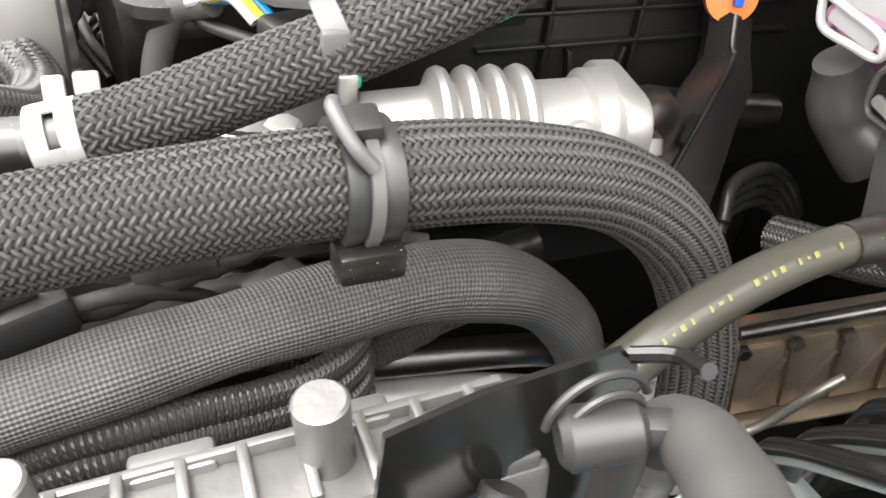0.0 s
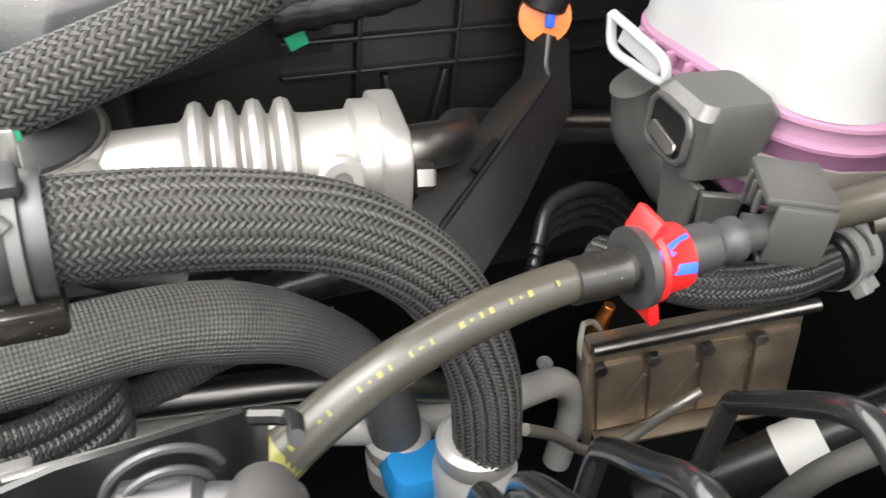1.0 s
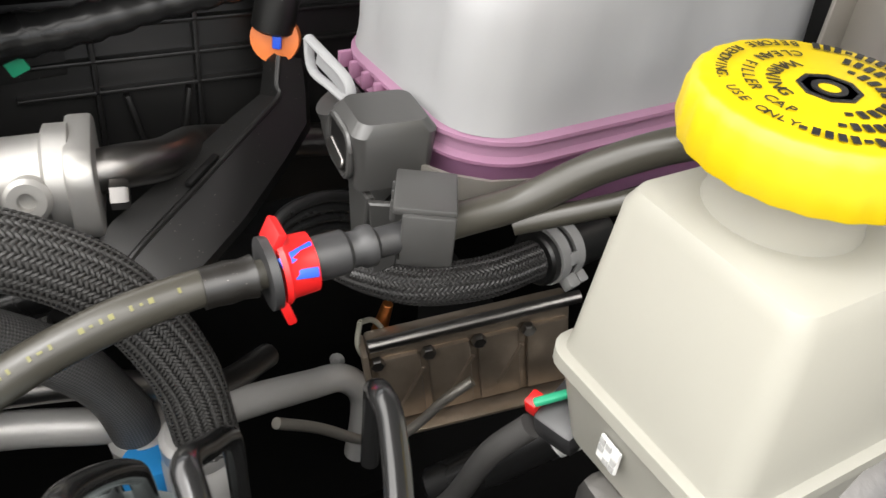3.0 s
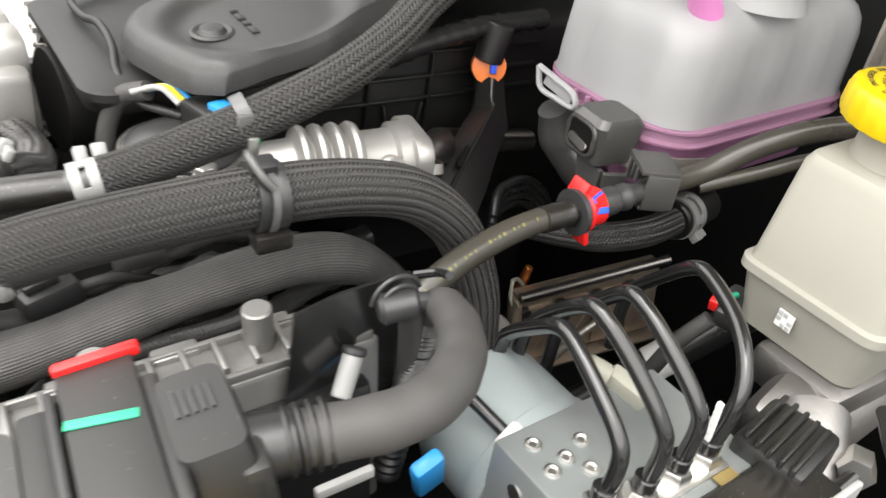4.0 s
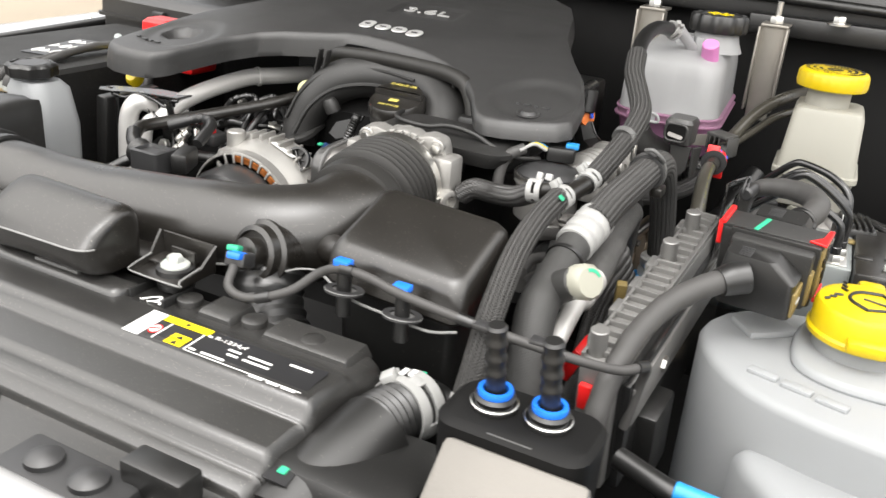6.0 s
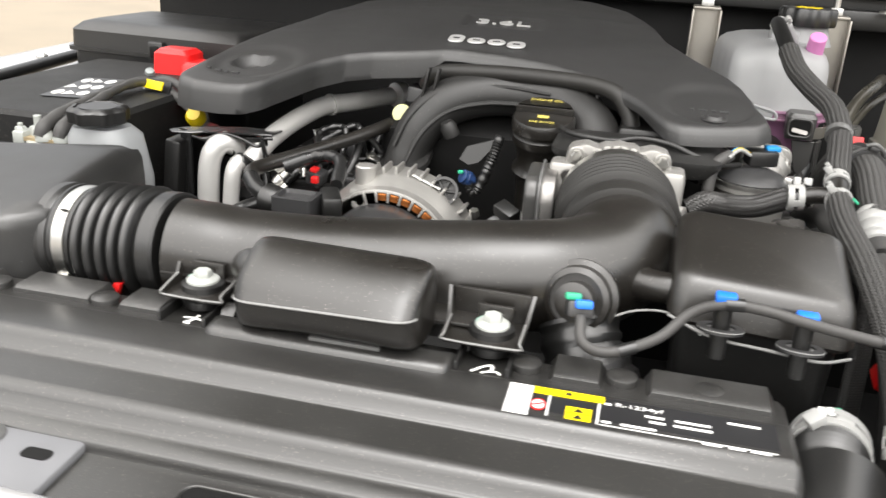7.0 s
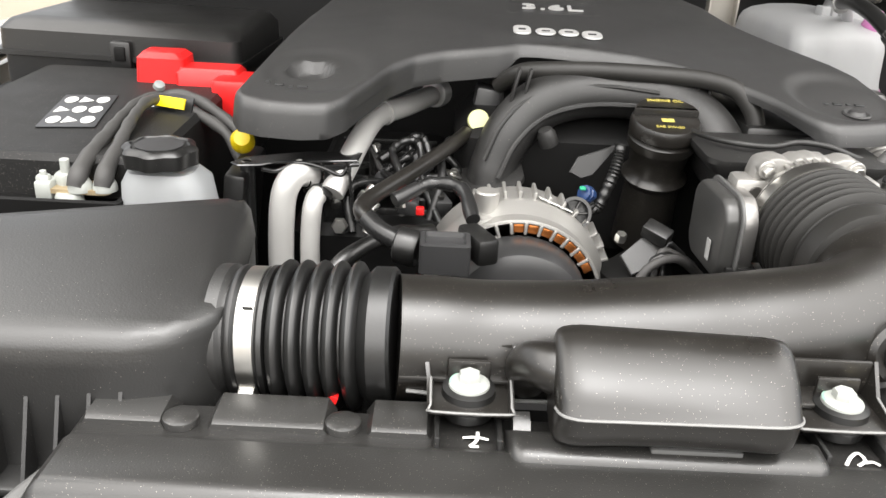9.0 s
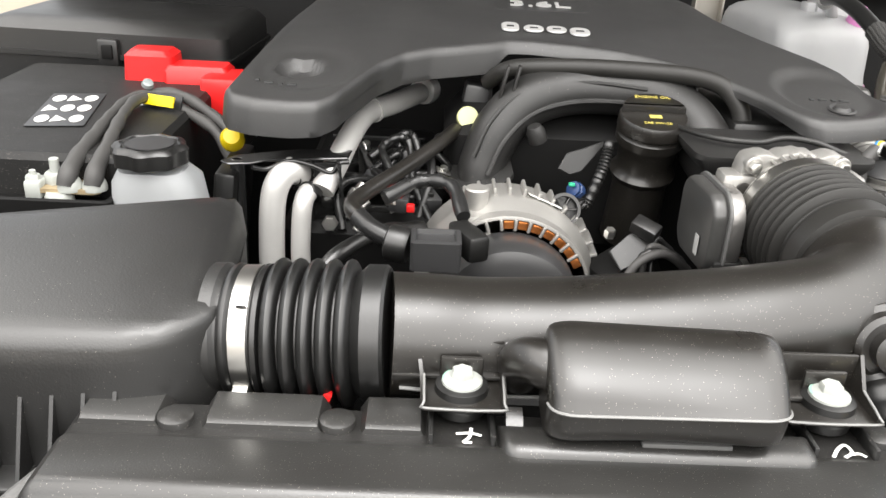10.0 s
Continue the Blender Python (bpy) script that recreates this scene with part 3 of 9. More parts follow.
# slot drawn as a near-black plate, its shade in the colour
part("latch_slot", slab(B(), rrect(0.020, 0.010, 0.004, 4), 0.0042, 0.0052, 0.0002, 1, Matrix.Translation((-0.130, -0.172, 0.9455)) @ turn(3)), DARK, lp)
part("latch_cap", lathe(B(), (-0.172, -0.166, 0.949), (0, 0, 1), [(0.013, 0), (0.0125, 0.003), (0.009, 0.006), (0, 0.007)], 24), MIDGREY, lp)
bm = box(B(), (0.205, -0.200, 0.946), (0.10, 0.050, 0.010), 0.004)
part("latch_mount", bm, GREYBLACK, panel, "grey plastic latch mount")
bm = B()
box(bm, (0.262, -0.172, 0.955), (0.05, 0.022, 0.022), 0.003)
part("stop", bm, BLACK, panel)
for x in (0.185, 0.225):
    bm = lathe(B(), (x, -0.195, 0.9505), (0, 0, 1), [(0.013, 0), (0.0125, 0.004), (0.008, 0.007), (0, 0.008)], 20)
    part("cap", bm, GREYBLACK, panel)
gt = [(-0.60, -0.235, 0.925), (-0.30, -0.238, 0.938), (-0.13, -0.246, 0.948), (0.05, -0.250, 0.950), (0.30, -0.252, 0.956), (0.60, -0.225, 0.945)]
single("grille_top", tube(B(), gt, 0.030, 24, 8), BODYPAINT, "white painted top edge of the front grille", "car body")
pin_bm = lathe(B(), (0, 0, 0), (0, 0, 1), [(0.0098, -0.006), (0.0108, 0), (0.0104, 0.0016), (0.0072, 0.0030), (0, 0.0034)], 28)
pin = single("push_pin", pin_bm, GRAINED, "round black push pin in the front panel", "fastener", "push pins of the front panel")
pin.matrix_basis = Matrix.Translation((-0.279, -0.021, 0.9785))
for x, y in ((-0.185, -0.019), (0.140, -0.014), (0.205, -0.012), (0.262, -0.012)):
    copy_thing(pin, Matrix.Translation((x, y, 0.9785)))

# warning label on the panel
label = thing("warning_label", (0.2, -0.05, 0.982), "black, white and yellow warning label stuck on the panel", "label")
lm = Matrix.Translation((0.2175, -0.0640, 0.9800)) @ turn(2.2, 0, 0.5) @ Matrix.Diagonal((0.96, 0.68, 1, 1))


def plate(x, y, w, h, lift, m):
    """A thin printed patch at (x, y) on the plane of m."""
    bm = B()
    box(bm, (0, 0, 0), (w, h, 0.0004), 0)
    bmesh.ops.transform(bm, matrix=m @ Matrix.Translation((x, y, lift)), verts=bm.verts)
    return bm


part("film", plate(0, 0, 0.172, 0.050, 0.0, lm), LABELBLACK, label)
part("white_field", plate(-0.078, 0.0, 0.016, 0.050, 0.0006, lm), LABELWHITE, label)
part("yellow_band", plate(-0.046, 0.0195, 0.047, 0.011, 0.0006, lm), LABELYELLOW, label)
part("yellow_sign", plate(-0.038, -0.005, 0.0165, 0.0095, 0.0006, lm), LABELYELLOW, label)
part("yellow_sign", plate(-0.038, -0.0157, 0.0165, 0.0095, 0.0006, lm), LABELYELLOW, label)
part("lettering", text_bm("R-1234yf", 0.0085, lm @ Matrix.Translation((0.0, 0.0145, 0.0010)), 0.0001), LABELWHITE, label)
part("sign_border", plate(-0.058, -0.004, 0.0012, 0.034, 0.0006, lm), LABELWHITE, label)
part("sign_border", plate(-0.0255, -0.004, 0.0012, 0.034, 0.0006, lm), LABELWHITE, label)
part("sign_border", plate(0.03, -0.021, 0.108, 0.001, 0.0006, lm), LABELWHITE, label)
for x, y, w in ((0.010, 0.004, 0.012), (0.034, 0.004, 0.022), (0.012, -0.004, 0.010), (0.034, -0.004, 0.024), (0.066, 0.015, 0.020), (0.0, -0.016, 0.022), (0.045, -0.0235, 0.012), (0.06, -0.0235, 0.010), (0.074, -0.0235, 0.012), (-0.020, 0.014, 0.004), (-0.020, -0.016, 0.006)):
    part("print_bar", plate(x, y, w, 0.0030, 0.0008, lm), LABELWHITE, label)
part("red_sign", slab(B(), [(-0.0645 + 0.0052 * math.cos(math.tau * i / 20), -0.005 + 0.0095 * math.sin(math.tau * i / 20)) for i in range(20)], 0.0005, 0.0008, 0, 1, lm), RED, label)
part("sign_field", slab(B(), [(-0.0645 + 0.0040 * math.cos(math.tau * i / 20), -0.005 + 0.0074 * math.sin(math.tau * i / 20)) for i in range(20)], 0.0006, 0.0010, 0, 1, lm), LABELWHITE, label)
part("sign_bar", plate(-0.0645, -0.005, 0.0085, 0.0018, 0.0012, lm @ Matrix.Translation((-0.0645, -0.005, 0)) @ turn(0, 0, 40) @ Matrix.Translation((0.0645, 0.005, 0))), RED, label)
for k in (0, 1):
    part("sign_mark", slab(B(), [(-0.0415, -0.0085 - 0.0107 * k), (-0.0345, -0.0085 - 0.0107 * k), (-0.038, -0.0015 - 0.0107 * k)], 0.0009, 0.0011, 0, 1, lm), LABELBLACK, label)
part("print_bar", plate(-0.078, -0.002, 0.008, 0.0040, 0.0010, lm), PRINTGREY, label)
part("print_bar", plate(-0.046, 0.0195, 0.004, 0.0040, 0.0010, lm), LABELBLACK, label)

# ---- intake tube, resonator and its mounts ----
tube_t = thing("intake_tube", (0.0, 0.06, 0.95), "satin black plastic air intake tube with resonator and bellows", "intake tube")
bm = B()
tube(bm, [(-0.158, 0.050, 0.999), (-0.135, 0.052, 0.998), (-0.10, 0.056, 0.996), (-0.05, 0.060, 0.996), (0.0, 0.064, 0.998), (0.05, 0.068, 1.001), (0.10, 0.074, 1.004), (0.145, 0.086, 1.006), (0.178, 0.110, 1.008), (0.190, 0.140, 1.012), (0.190, 0.158, 1.014)],
     [0.041, 0.041, 0.041, 0.042, 0.043, 0.043, 0.043, 0.044, 0.045, 0.047, 0.048], 40, 8, flat=[1.0, 1.0, 0.97, 0.95, 0.95, 0.96, 1.0, 1.0, 1.0, 1.0, 1.0])
part("duct", bm, SATIN, tube_t)
# moulded flange along the lower front of the duct, its edge highlight painted pale grey
bm = B()
tube(bm, [(-0.150, 0.012, 0.983), (-0.09, 0.014, 0.978), (0.0, 0.018, 0.978), (0.08, 0.024, 0.982), (0.135, 0.038, 0.990)], 0.0013, 8)
part("moulding_seam", bm, EDGE_GLINT, tube_t)
part("moulding_seam", tube(B(), [(0.192, 0.040, 0.998), (0.208, 0.046, 1.003), (0.228, 0.050, 1.004), (0.246, 0.048, 1.000), (0.256, 0.040, 0.994)], 0.0009, 8), EDGE_GLINT, tube_t)
# resonator chamber: its top leans forward, its belly bulges below the seam
RES = [(0.020, 0.984), (0.021, 1.012), (0.020, 1.030), (0.016, 1.0375), (0.009, 1.0410), (0.000, 1.0405), (-0.010, 1.0370), (-0.022, 1.0310), (-0.032, 1.0245), (-0.0385, 1.0175), (-0.0415, 1.0118), (-0.0425, 1.0108), (-0.0425, 1.0092), (-0.0410, 1.0082),
       (-0.0395, 0.999), (-0.0370, 0.990), (-0.030, 0.984), (-0.018, 0.981), (0.004, 0.981), (0.015, 0.984)]
secs = []
for k, (x, f) in enumerate(((-0.0690, 0.55), (-0.0686, 0.70), (-0.0670, 0.83), (-0.0640, 0.915), (-0.0590, 0.97), (-0.0520, 1.0), (-0.030, 1.0), (0.0, 1.0), (0.035, 1.0), (0.056, 1.0), (0.0630, 0.97), (0.0680, 0.915), (0.0710, 0.83), (0.0726, 0.70), (0.0730, 0.55))):
    sag = 0.003 * math.cos(0.5 * math.pi * min(1.0, abs(x) / 0.068))
    rise = 0.0015 + 0.040 * x
    secs.append([turn(0, 0, -2.5) @ Vector((0.001 + 0.95 * x, -0.011 + y * f, 1.006 + (z - 1.006 + (rise if z < 1.015 else 0.0) + (sag if z < 1.0 else 0.0)) * (0.5 + 0.5 * f))) for y, z in RES])
part("resonator", loft(B(), secs), SATIN, tube_t, "rounded black resonator chamber")
seam = [s_[11] for s_ in secs[1:-1]]
# seam line in pale grey, for the highlight along it
part("resonator_seam", tube(B(), seam, 0.0009, 6, 2), EDGE_GLINT, tube_t)
bm = B()
tube(bm, [(-0.050, -0.012, 1.012), (-0.064, -0.008, 1.016), (-0.074, 0.002, 1.013), (-0.077, 0.014, 1.003), (-0.075, 0.024, 0.988)], [0.0165, 0.0150, 0.0135, 0.0130, 0.0130], 24, 6)
part("neck", bm, SATIN, tube_t)
for sx in (-1, 1):
    x = 0.112 * sx
    bm = B()
    xa, xb = (x - 0.022, x + 0.024) if sx < 0 else (x - 0.030, x + 0.022)
    box(bm, ((xa + xb) / 2, 0.001, 0.9895), (xb - xa, 0.042, 0.0035), 0.001)
    wall = [Vector((0, -0.019, 0.988)), Vector((0, -0.0195, 0.9945)), Vector((0, 0.004, 0.998)), Vector((0, 0.021, 1.014)), Vector((0, 0.022, 0.988))]
    for xw, lean in ((xa, -0.006), (xb, 0.004)):
        loft(bm, [[p + Vector((xw + k + lean * (p.z - 0.988) / 0.026, 0, 0)) for p in wall] for k in (-0.0012, 0.0012)])
    box(bm, ((xa + xb) / 2, 0.021, 1.001), (xb - xa + 0.004, 0.003, 0.026), 0.001)
    box(bm, (x, 0.010, 0.9995), (0.026, 0.003, 0.017), 0.001)
    # the highlight on the bracket's edge, drawn as a thin pale tube
    part("bracket_edge", tube(B(), [(xa - 0.001, 0.004, 0.9985), (xa - 0.0005, -0.0195, 0.9950), (xa + 0.001, -0.0202, 0.9905), (xb - 0.001, -0.0202, 0.9905), (xb + 0.0005, -0.0195, 0.9950), (xb + 0.001, 0.004, 0.9985)], 0.0008, 6, 3), EDGE_GLINT, tube_t)
    part("mount_bracket", bm, SATIN, tube_t)
    bm = lathe(B(), (x, 0, 0.978), (0, 0, 1), [(0.009, -0.012), (0.010, -0.004), (0.0155, 0), (0.0165, 0.006), (0.0125, 0.010), (0.0165, 0.013), (0.016, 0.0175), (0.012, 0.019)], 26)
    part("grommet", bm, RUBBER, tube_t, "black rubber grommet")
    part("foot", box(B(), (x, -0.004, 0.968), (0.034, 0.024, 0.006), 0.001), BLACK, tube_t)
    for k in (-1, 1):
        part("rib", box(B(), (x + 0.018 * k, -0.018, 0.973), (0.003, 0.034, 0.020), 0.0008), BLACK, tube_t)
    bl = thing("mount_bolt", (x, 0, 0.996), "pale zinc bolt with a green paint mark", "bolt", "intake mount bolts")
    part("washer", lathe(B(), (x, 0, 0.996), (0, 0, 1), [(0.006, 0), (0.0125, 0), (0.0122, 0.0025), (0.009, 0.0045)], 28), PALEBOLT, bl)
    part("head", hexa(B(), (x, 0, 1.0), (0, 0, 1), 0.0070, 0.0055), PALEBOLT, bl)
    part("paint_mark", lathe(B(), (x, 0, 0.9985), (0, 0, 1), [(0.0100, 0), (0.0119, 0), (0.0119, 0.0006), (0.0098, 0.0012), (0.0098, 0)], 28, None, radians(150), radians(130)), MINT, bl, "faint green paint")
    if sx < 0:
        strokes = [[(-0.006, 0.002), (0.002, 0.003), (0.009, 0.001)], [(0.003, 0.008), (0.002, 0.000), (-0.002, -0.006)], [(-0.002, -0.006), (0.003, -0.006)]]
    else:
        strokes = [[(-0.010, -0.007), (-0.004, 0.001), (0.002, 0.005), (0.003, -0.002), (-0.003, -0.007)], [(0.002, -0.004), (0.007, -0.003), (0.010, -0.006)]]
    mk = None
    for q in strokes:
        bm = tube(B(), [(x + 0.003 + u, -0.027 + v, 0.9768) for u, v in q], 0.0011, 6, 6, flat=0.4)
        if mk is None:
            mk = single("chalk_mark", bm, PUTTY, "white hand-drawn chalk mark on the front panel", "marking", "chalk marks")
        else:
            part("stroke", bm, PUTTY, mk)
part("web", box(B(), (0.070, 0.014, 0.9935), (0.10, 0.030, 0.003), 0.001), SATIN, tube_t)
part("web", box(B(), (-0.105, 0.020, 0.9935), (0.10, 0.022, 0.003), 0.001), SATIN, tube_t)

# cuff and bellows between air box and duct
bm = B()
prof = [(0.040, 0.0), (0.0425, 0.001), (0.0445, 0.004), (0.0445, 0.006), (0.0425, 0.008), (0.0425, 0.021), (0.0445, 0.023), (0.0445, 0.026)]
h = 0.027
for i in range(5):
    prof += [(0.0400, h + 0.0004), (0.0445, h + 0.0014), (0.0474, h + 0.0034), (0.0487, h + 0.0056), (0.0480, h + 0.0078), (0.0455, h + 0.0096), (0.0400, h + 0.0108)]
    h += 0.0114
prof += [(0.0425, h + 0.003), (0.0455, h + 0.006), (0.0455, h + 0.018), (0.0435, h + 0.020), (0.040, h + 0.020)]
ax = Vector((1, -0.06, 0.05))
lathe(bm, (-0.262, 0.058, 0.993), ax, prof, 48)
part("bellows", bm, RUBBER, tube_t, "ribbed black rubber bellows")
band = thing("hose_clamp", (-0.250, 0.057, 0.993), "bright steel band clamp round the rubber cuff", "clamp")
bm = lathe(B(), Vector((-0.262, 0.058, 0.993)) + ax.normalized() * 0.009, ax, [(0.0425, 0), (0.0436, 0), (0.0436, 0.011), (0.0425, 0.011)], 48)
part("band", bm, ZINC, band)
part("lug", box(B(), (-0.250, 0.020, 0.968), (0.010, 0.006, 0.014), 0.001, rot=turn(30)), ZINC, band)
part("slot_mark", box(B(), (-0.249, 0.0285, 1.0255), (0.006, 0.001, 0.007), 0, rot=turn(48)), DARK, band)

# throttle end: rubber bellows, clamp
bm = B()
prof = [(0.044, -0.012), (0.049, -0.010), (0.0505, 0.004), (0.050, 0.008)]
h = 0.012
for i in range(6):
    prof += [(0.0470, h), (0.0476, h + 0.0016), (0.0535, h + 0.0034), (0.0550, h + 0.0045), (0.0550, h + 0.0058), (0.0535, h + 0.0069), (0.0476, h + 0.0084)]
    h += 0.0092
prof += [(0.0515, h + 0.002), (0.0515, h + 0.020), (0.047, h + 0.022)]
tb_ax = Vector((-0.10, 1, 0.06))
lathe(bm, (0.188, 0.160, 1.017), tb_ax, prof, 48)
part("throttle_bellows", bm, DULLRUBBER, tube_t, "ribbed black rubber bellows")
tb_c = Vector((0.188, 0.160, 1.017)) + tb_ax.normalized() * (h + 0.005)
band2 = thing("hose_clamp", tb_c, "bright steel band clamp at the throttle body", "clamp")
part("band", lathe(B(), tb_c, tb_ax, [(0.0515, 0), (0.0528, 0), (0.0528, 0.012), (0.0515, 0.012)], 48), ZINC, band2)
part("screw_housing", box(B(), tb_c + Vector((0.052, 0.006, -0.010)), (0.010, 0.012, 0.016), 0.002), ZINC, band2)

# sensor port at the elbow
sens = thing("pressure_sensor", (0.172, 0.02, 1.0), "black round sensor port with a green and blue connector", "sensor")
bm = B()
s_ax = Vector((-0.15, -1, 0.25))
lathe(bm, (0.170, 0.062, 1.003), s_ax, [(0.026, -0.02), (0.026, 0.012), (0.029, 0.014), (0.029, 0.018), (0.025, 0.020), (0.024, 0.028), (0.020, 0.030), (0.020, 0.026), (0.014, 0.026), (0.014, 0.038), (0.008, 0.040), (0, 0.040)], 32)
part("socket", bm, SATIN, sens)
part("plug", box(B(), (0.170, 0.014, 1.013), (0.018, 0.022, 0.012), 0.002, rot=turn(-20, 0, 10)), GREYBLACK, sens)
part("lock", box(B(), (0.173, 0.006, 1.020), (0.012, 0.014, 0.006), 0.0015, rot=turn(-20, 0, 10)), BLUE, sens, "blue locking tab")
part("latch", box(B(), (0.165, 0.013, 1.022), (0.011, 0.010, 0.005), 0.0015, rot=turn(-20, 0, 10)), GREENMARK, sens, "green latch")

# lower duct that drops from the elbow
bm = B()
tube(bm, [(0.168, 0.055, 0.985), (0.178, 0.040, 0.960), (0.205, 0.020, 0.925), (0.240, 0.000, 0.880)], [0.030, 0.030, 0.033, 0.036], 24, 8, ripple=lambda s: 0.0012 * math.sin(s * 500))
single("drain_duct", bm, RUBBER, "ribbed black rubber duct below the intake elbow", "hose")
bm = B()
tube(bm, [(0.205, 0.088, 1.008), (0.228, 0.076, 1.012), (0.252, 0.074, 1.014)], [0.014, 0.012, 0.012], 18, 6)
part("branch", bm, SATIN, tube_t)

# ---- air box ----
def ease_in(x):
    return min(1.0, max(0.0, (x + 0.42) / 0.08))


air = thing("air_box", (-0.45, 0.1, 0.9), "large rounded black plastic air filter box", "air box")
bm = B()
secs = []
for x, dz, dy in ((-0.70, -0.012, 0.0), (-0.69, -0.002, 0.0), (-0.60, 0.0, 0.0), (-0.48, 0.002, 0.0), (-0.38, 0.002, 0.0), (-0.335, 0.001, 0.002), (-0.312, -0.001, 0.008), (-0.298, -0.002, 0.018), (-0.288, -0.006, 0.029), (-0.282, -0.014, 0.038), (-0.279, -0.034, 0.044)):
    pr = [(0.202, 0.90), (0.200, 1.020), (0.196, 1.033), (0.186, 1.0395), (0.170, 1.0410), (0.120, 1.0380), (0.075, 1.0340), (0.036, 1.0290), (0.012, 1.0248), (0.002, 1.0222), (-0.005, 1.0180), (-0.0085, 1.0110), (-0.0095, 1.000), (-0.0110, 0.980), (-0.0140, 0.945), (-0.0160, 0.90)]
    # the back edge runs aslant, nearer the front towards the wing
    back = min(0.206, max(0.070, 0.200 + 0.40 * (x + 0.291)))
    pr = [(y if y < 0.03 else 0.03 + (y - 0.03) * (back - 0.03) / 0.172, z) for y, z in pr]
    secs.append([Vector((x + (0.19 - y) * 0.10 * ease_in(x), min(max(y, y * 0.2 - 0.008 + dy), 0.204 - 0.3 * dy), min(z, 1.041 + dz) if z > 0.99 else z)) for y, z in pr])
loft(bm, secs)
part("lid", bm, BOXPLASTIC, air)
bm = lathe(B(), (-0.287, 0.0595, 0.992), ax, [(0.0445, 0.014), (0.0445, 0.022), (0.0425, 0.024), (0.041, 0.026), (0.041, 0.032)], 40)
part("outlet", bm, BOXPLASTIC, air)
for i in range(8):
    x = -0.318 - 0.0185 * i
    bm = B()
    v = [Vector((x, -0.008, 0.986)), Vector((x, -0.030, 0.932)), Vector((x, -0.004, 0.930))]
    loft(bm, [[p + Vector((-0.0012, 0, 0)) for p in v], [p + Vector((0.0012, 0, 0)) for p in v]])
    part("rib", bm, BOXPLASTIC, air)
part("flange", box(B(), (-0.48, -0.016, 0.928), (0.44, 0.036, 0.006), 0.002), BOXPLASTIC, air)
grille = single("mesh_grille", box(B(), (-0.42, -0.06, 0.905), (0.16, 0.12, 0.012), 0.003), DARK, "dark fine mesh grille in front of the air box", "grille")
for i in range(12):
    part("bar", box(B(), (-0.495 + 0.0135 * i, -0.06, 0.913), (0.0025, 0.118, 0.005), 0.0008), GREYBLACK, grille)
single("corner_trim", tube(B(), [(-0.338, -0.030, 0.952), (-0.350, -0.050, 0.951), (-0.362, -0.080, 0.946), (-0.366, -0.125, 0.930)], 0.0075, 12), MIDGREY, "grey plastic trim at the end of the front panel", "trim")


# ---- engine cover ----
cover = thing("engine_cover", (0, 0.6, 1.08), "large grained dark grey plastic engine cover with two lobes", "engine cover")
FRONT = [(-0.330, 0.352), (-0.322, 0.335), (-0.300, 0.326), (-0.265, 0.323), (-0.240, 0.327), (-0.225, 0.345), (-0.210, 0.385), (-0.195, 0.425), (-0.172, 0.455), (-0.140, 0.474), (-0.100, 0.487), (-0.072, 0.497), (-0.055, 0.506), (-0.030, 0.507), (0.02, 0.500),
         (0.07, 0.487), (0.115, 0.466), (0.150, 0.441), (0.178, 0.415), (0.196, 0.390), (0.210, 0.362), (0.222, 0.343), (0.236, 0.335), (0.258, 0.336), (0.290, 0.344), (0.316, 0.353), (0.330, 0.368)]
RIGHT = [(0.30, 0.324), (0.36, 0.322), (0.39, 0.318), (0.44, 0.308), (0.50, 0.285), (0.56, 0.252), (0.64, 0.212), (0.75, 0.180), (0.82, 0.150), (0.90, 0.120)]
LEFT = [(0.30, 0.330), (0.36, 0.330), (0.48, 0.312), (0.60, 0.300), (0.85, 0.262), (0.90, 0.250)]


def edge_x(rows, y):
    for (ya, xa), (yb, xb) in zip(rows, rows[1:]):
        if y <= yb:
            return xa + (xb - xa) * (y - ya) / (yb - ya)
    return rows[-1][1]


def squeeze(x, y):
    # the cover narrows towards the rear
    w = edge_x(RIGHT if x > 0 else LEFT, y)
    return x if abs(x) < 0.09 else math.copysign(0.09 + (abs(x) - 0.09) * (w - 0.09) / 0.24, x)


def front_y(x):
    for (xa, ya), (xb, yb) in zip(FRONT, FRONT[1:]):
        if xa <= x <= xb:
            return ya + (yb - ya) * (x - xa) / (xb - xa)
    return FRONT[0][1] if x < 0 else FRONT[-1][1]


def back_y(x):
    return 0.88 - 0.06 * (abs(x) / 0.33) ** 2


def ease(a, b, x):
    t = min(1.0, max(0.0, (x - a) / (b - a)))
    return t * t * (3 - 2 * t)


def cover_z(x, y):
    z = 1.078 + 0.18 * (min(y, 0.70) - 0.32) + 0.05 * max(0.0, y - 0.70)
    z -= 0.030 * (abs(x) / 0.33) ** 2 * ease(0.45, 0.75, y)
    # sunken fields and thumb dimples of the two lobes
    for cx, cy, rx, ry, dep in ((-0.268, 0.415, 0.024, 0.024, 0.012), (0.262, 0.412, 0.056, 0.064, 0.0060), (-0.262, 0.412, 0.056, 0.062, 0.0035)):
        d = math.hypot((x - cx) / rx, (y - cy) / ry)
        z -= dep * (1 - ease(0.72, 1.02, d))
    # plinth of the badge
    if abs(x + 0.008) < 0.07:
        z -= 0.003 * (1 - ease(0.050, 0.054, abs(x + 0.008))) * (1 - ease(0.022, 0.026, abs(y - 0.643)))
    return z


bm = B()
NX, NY = 150, 90
grid = []
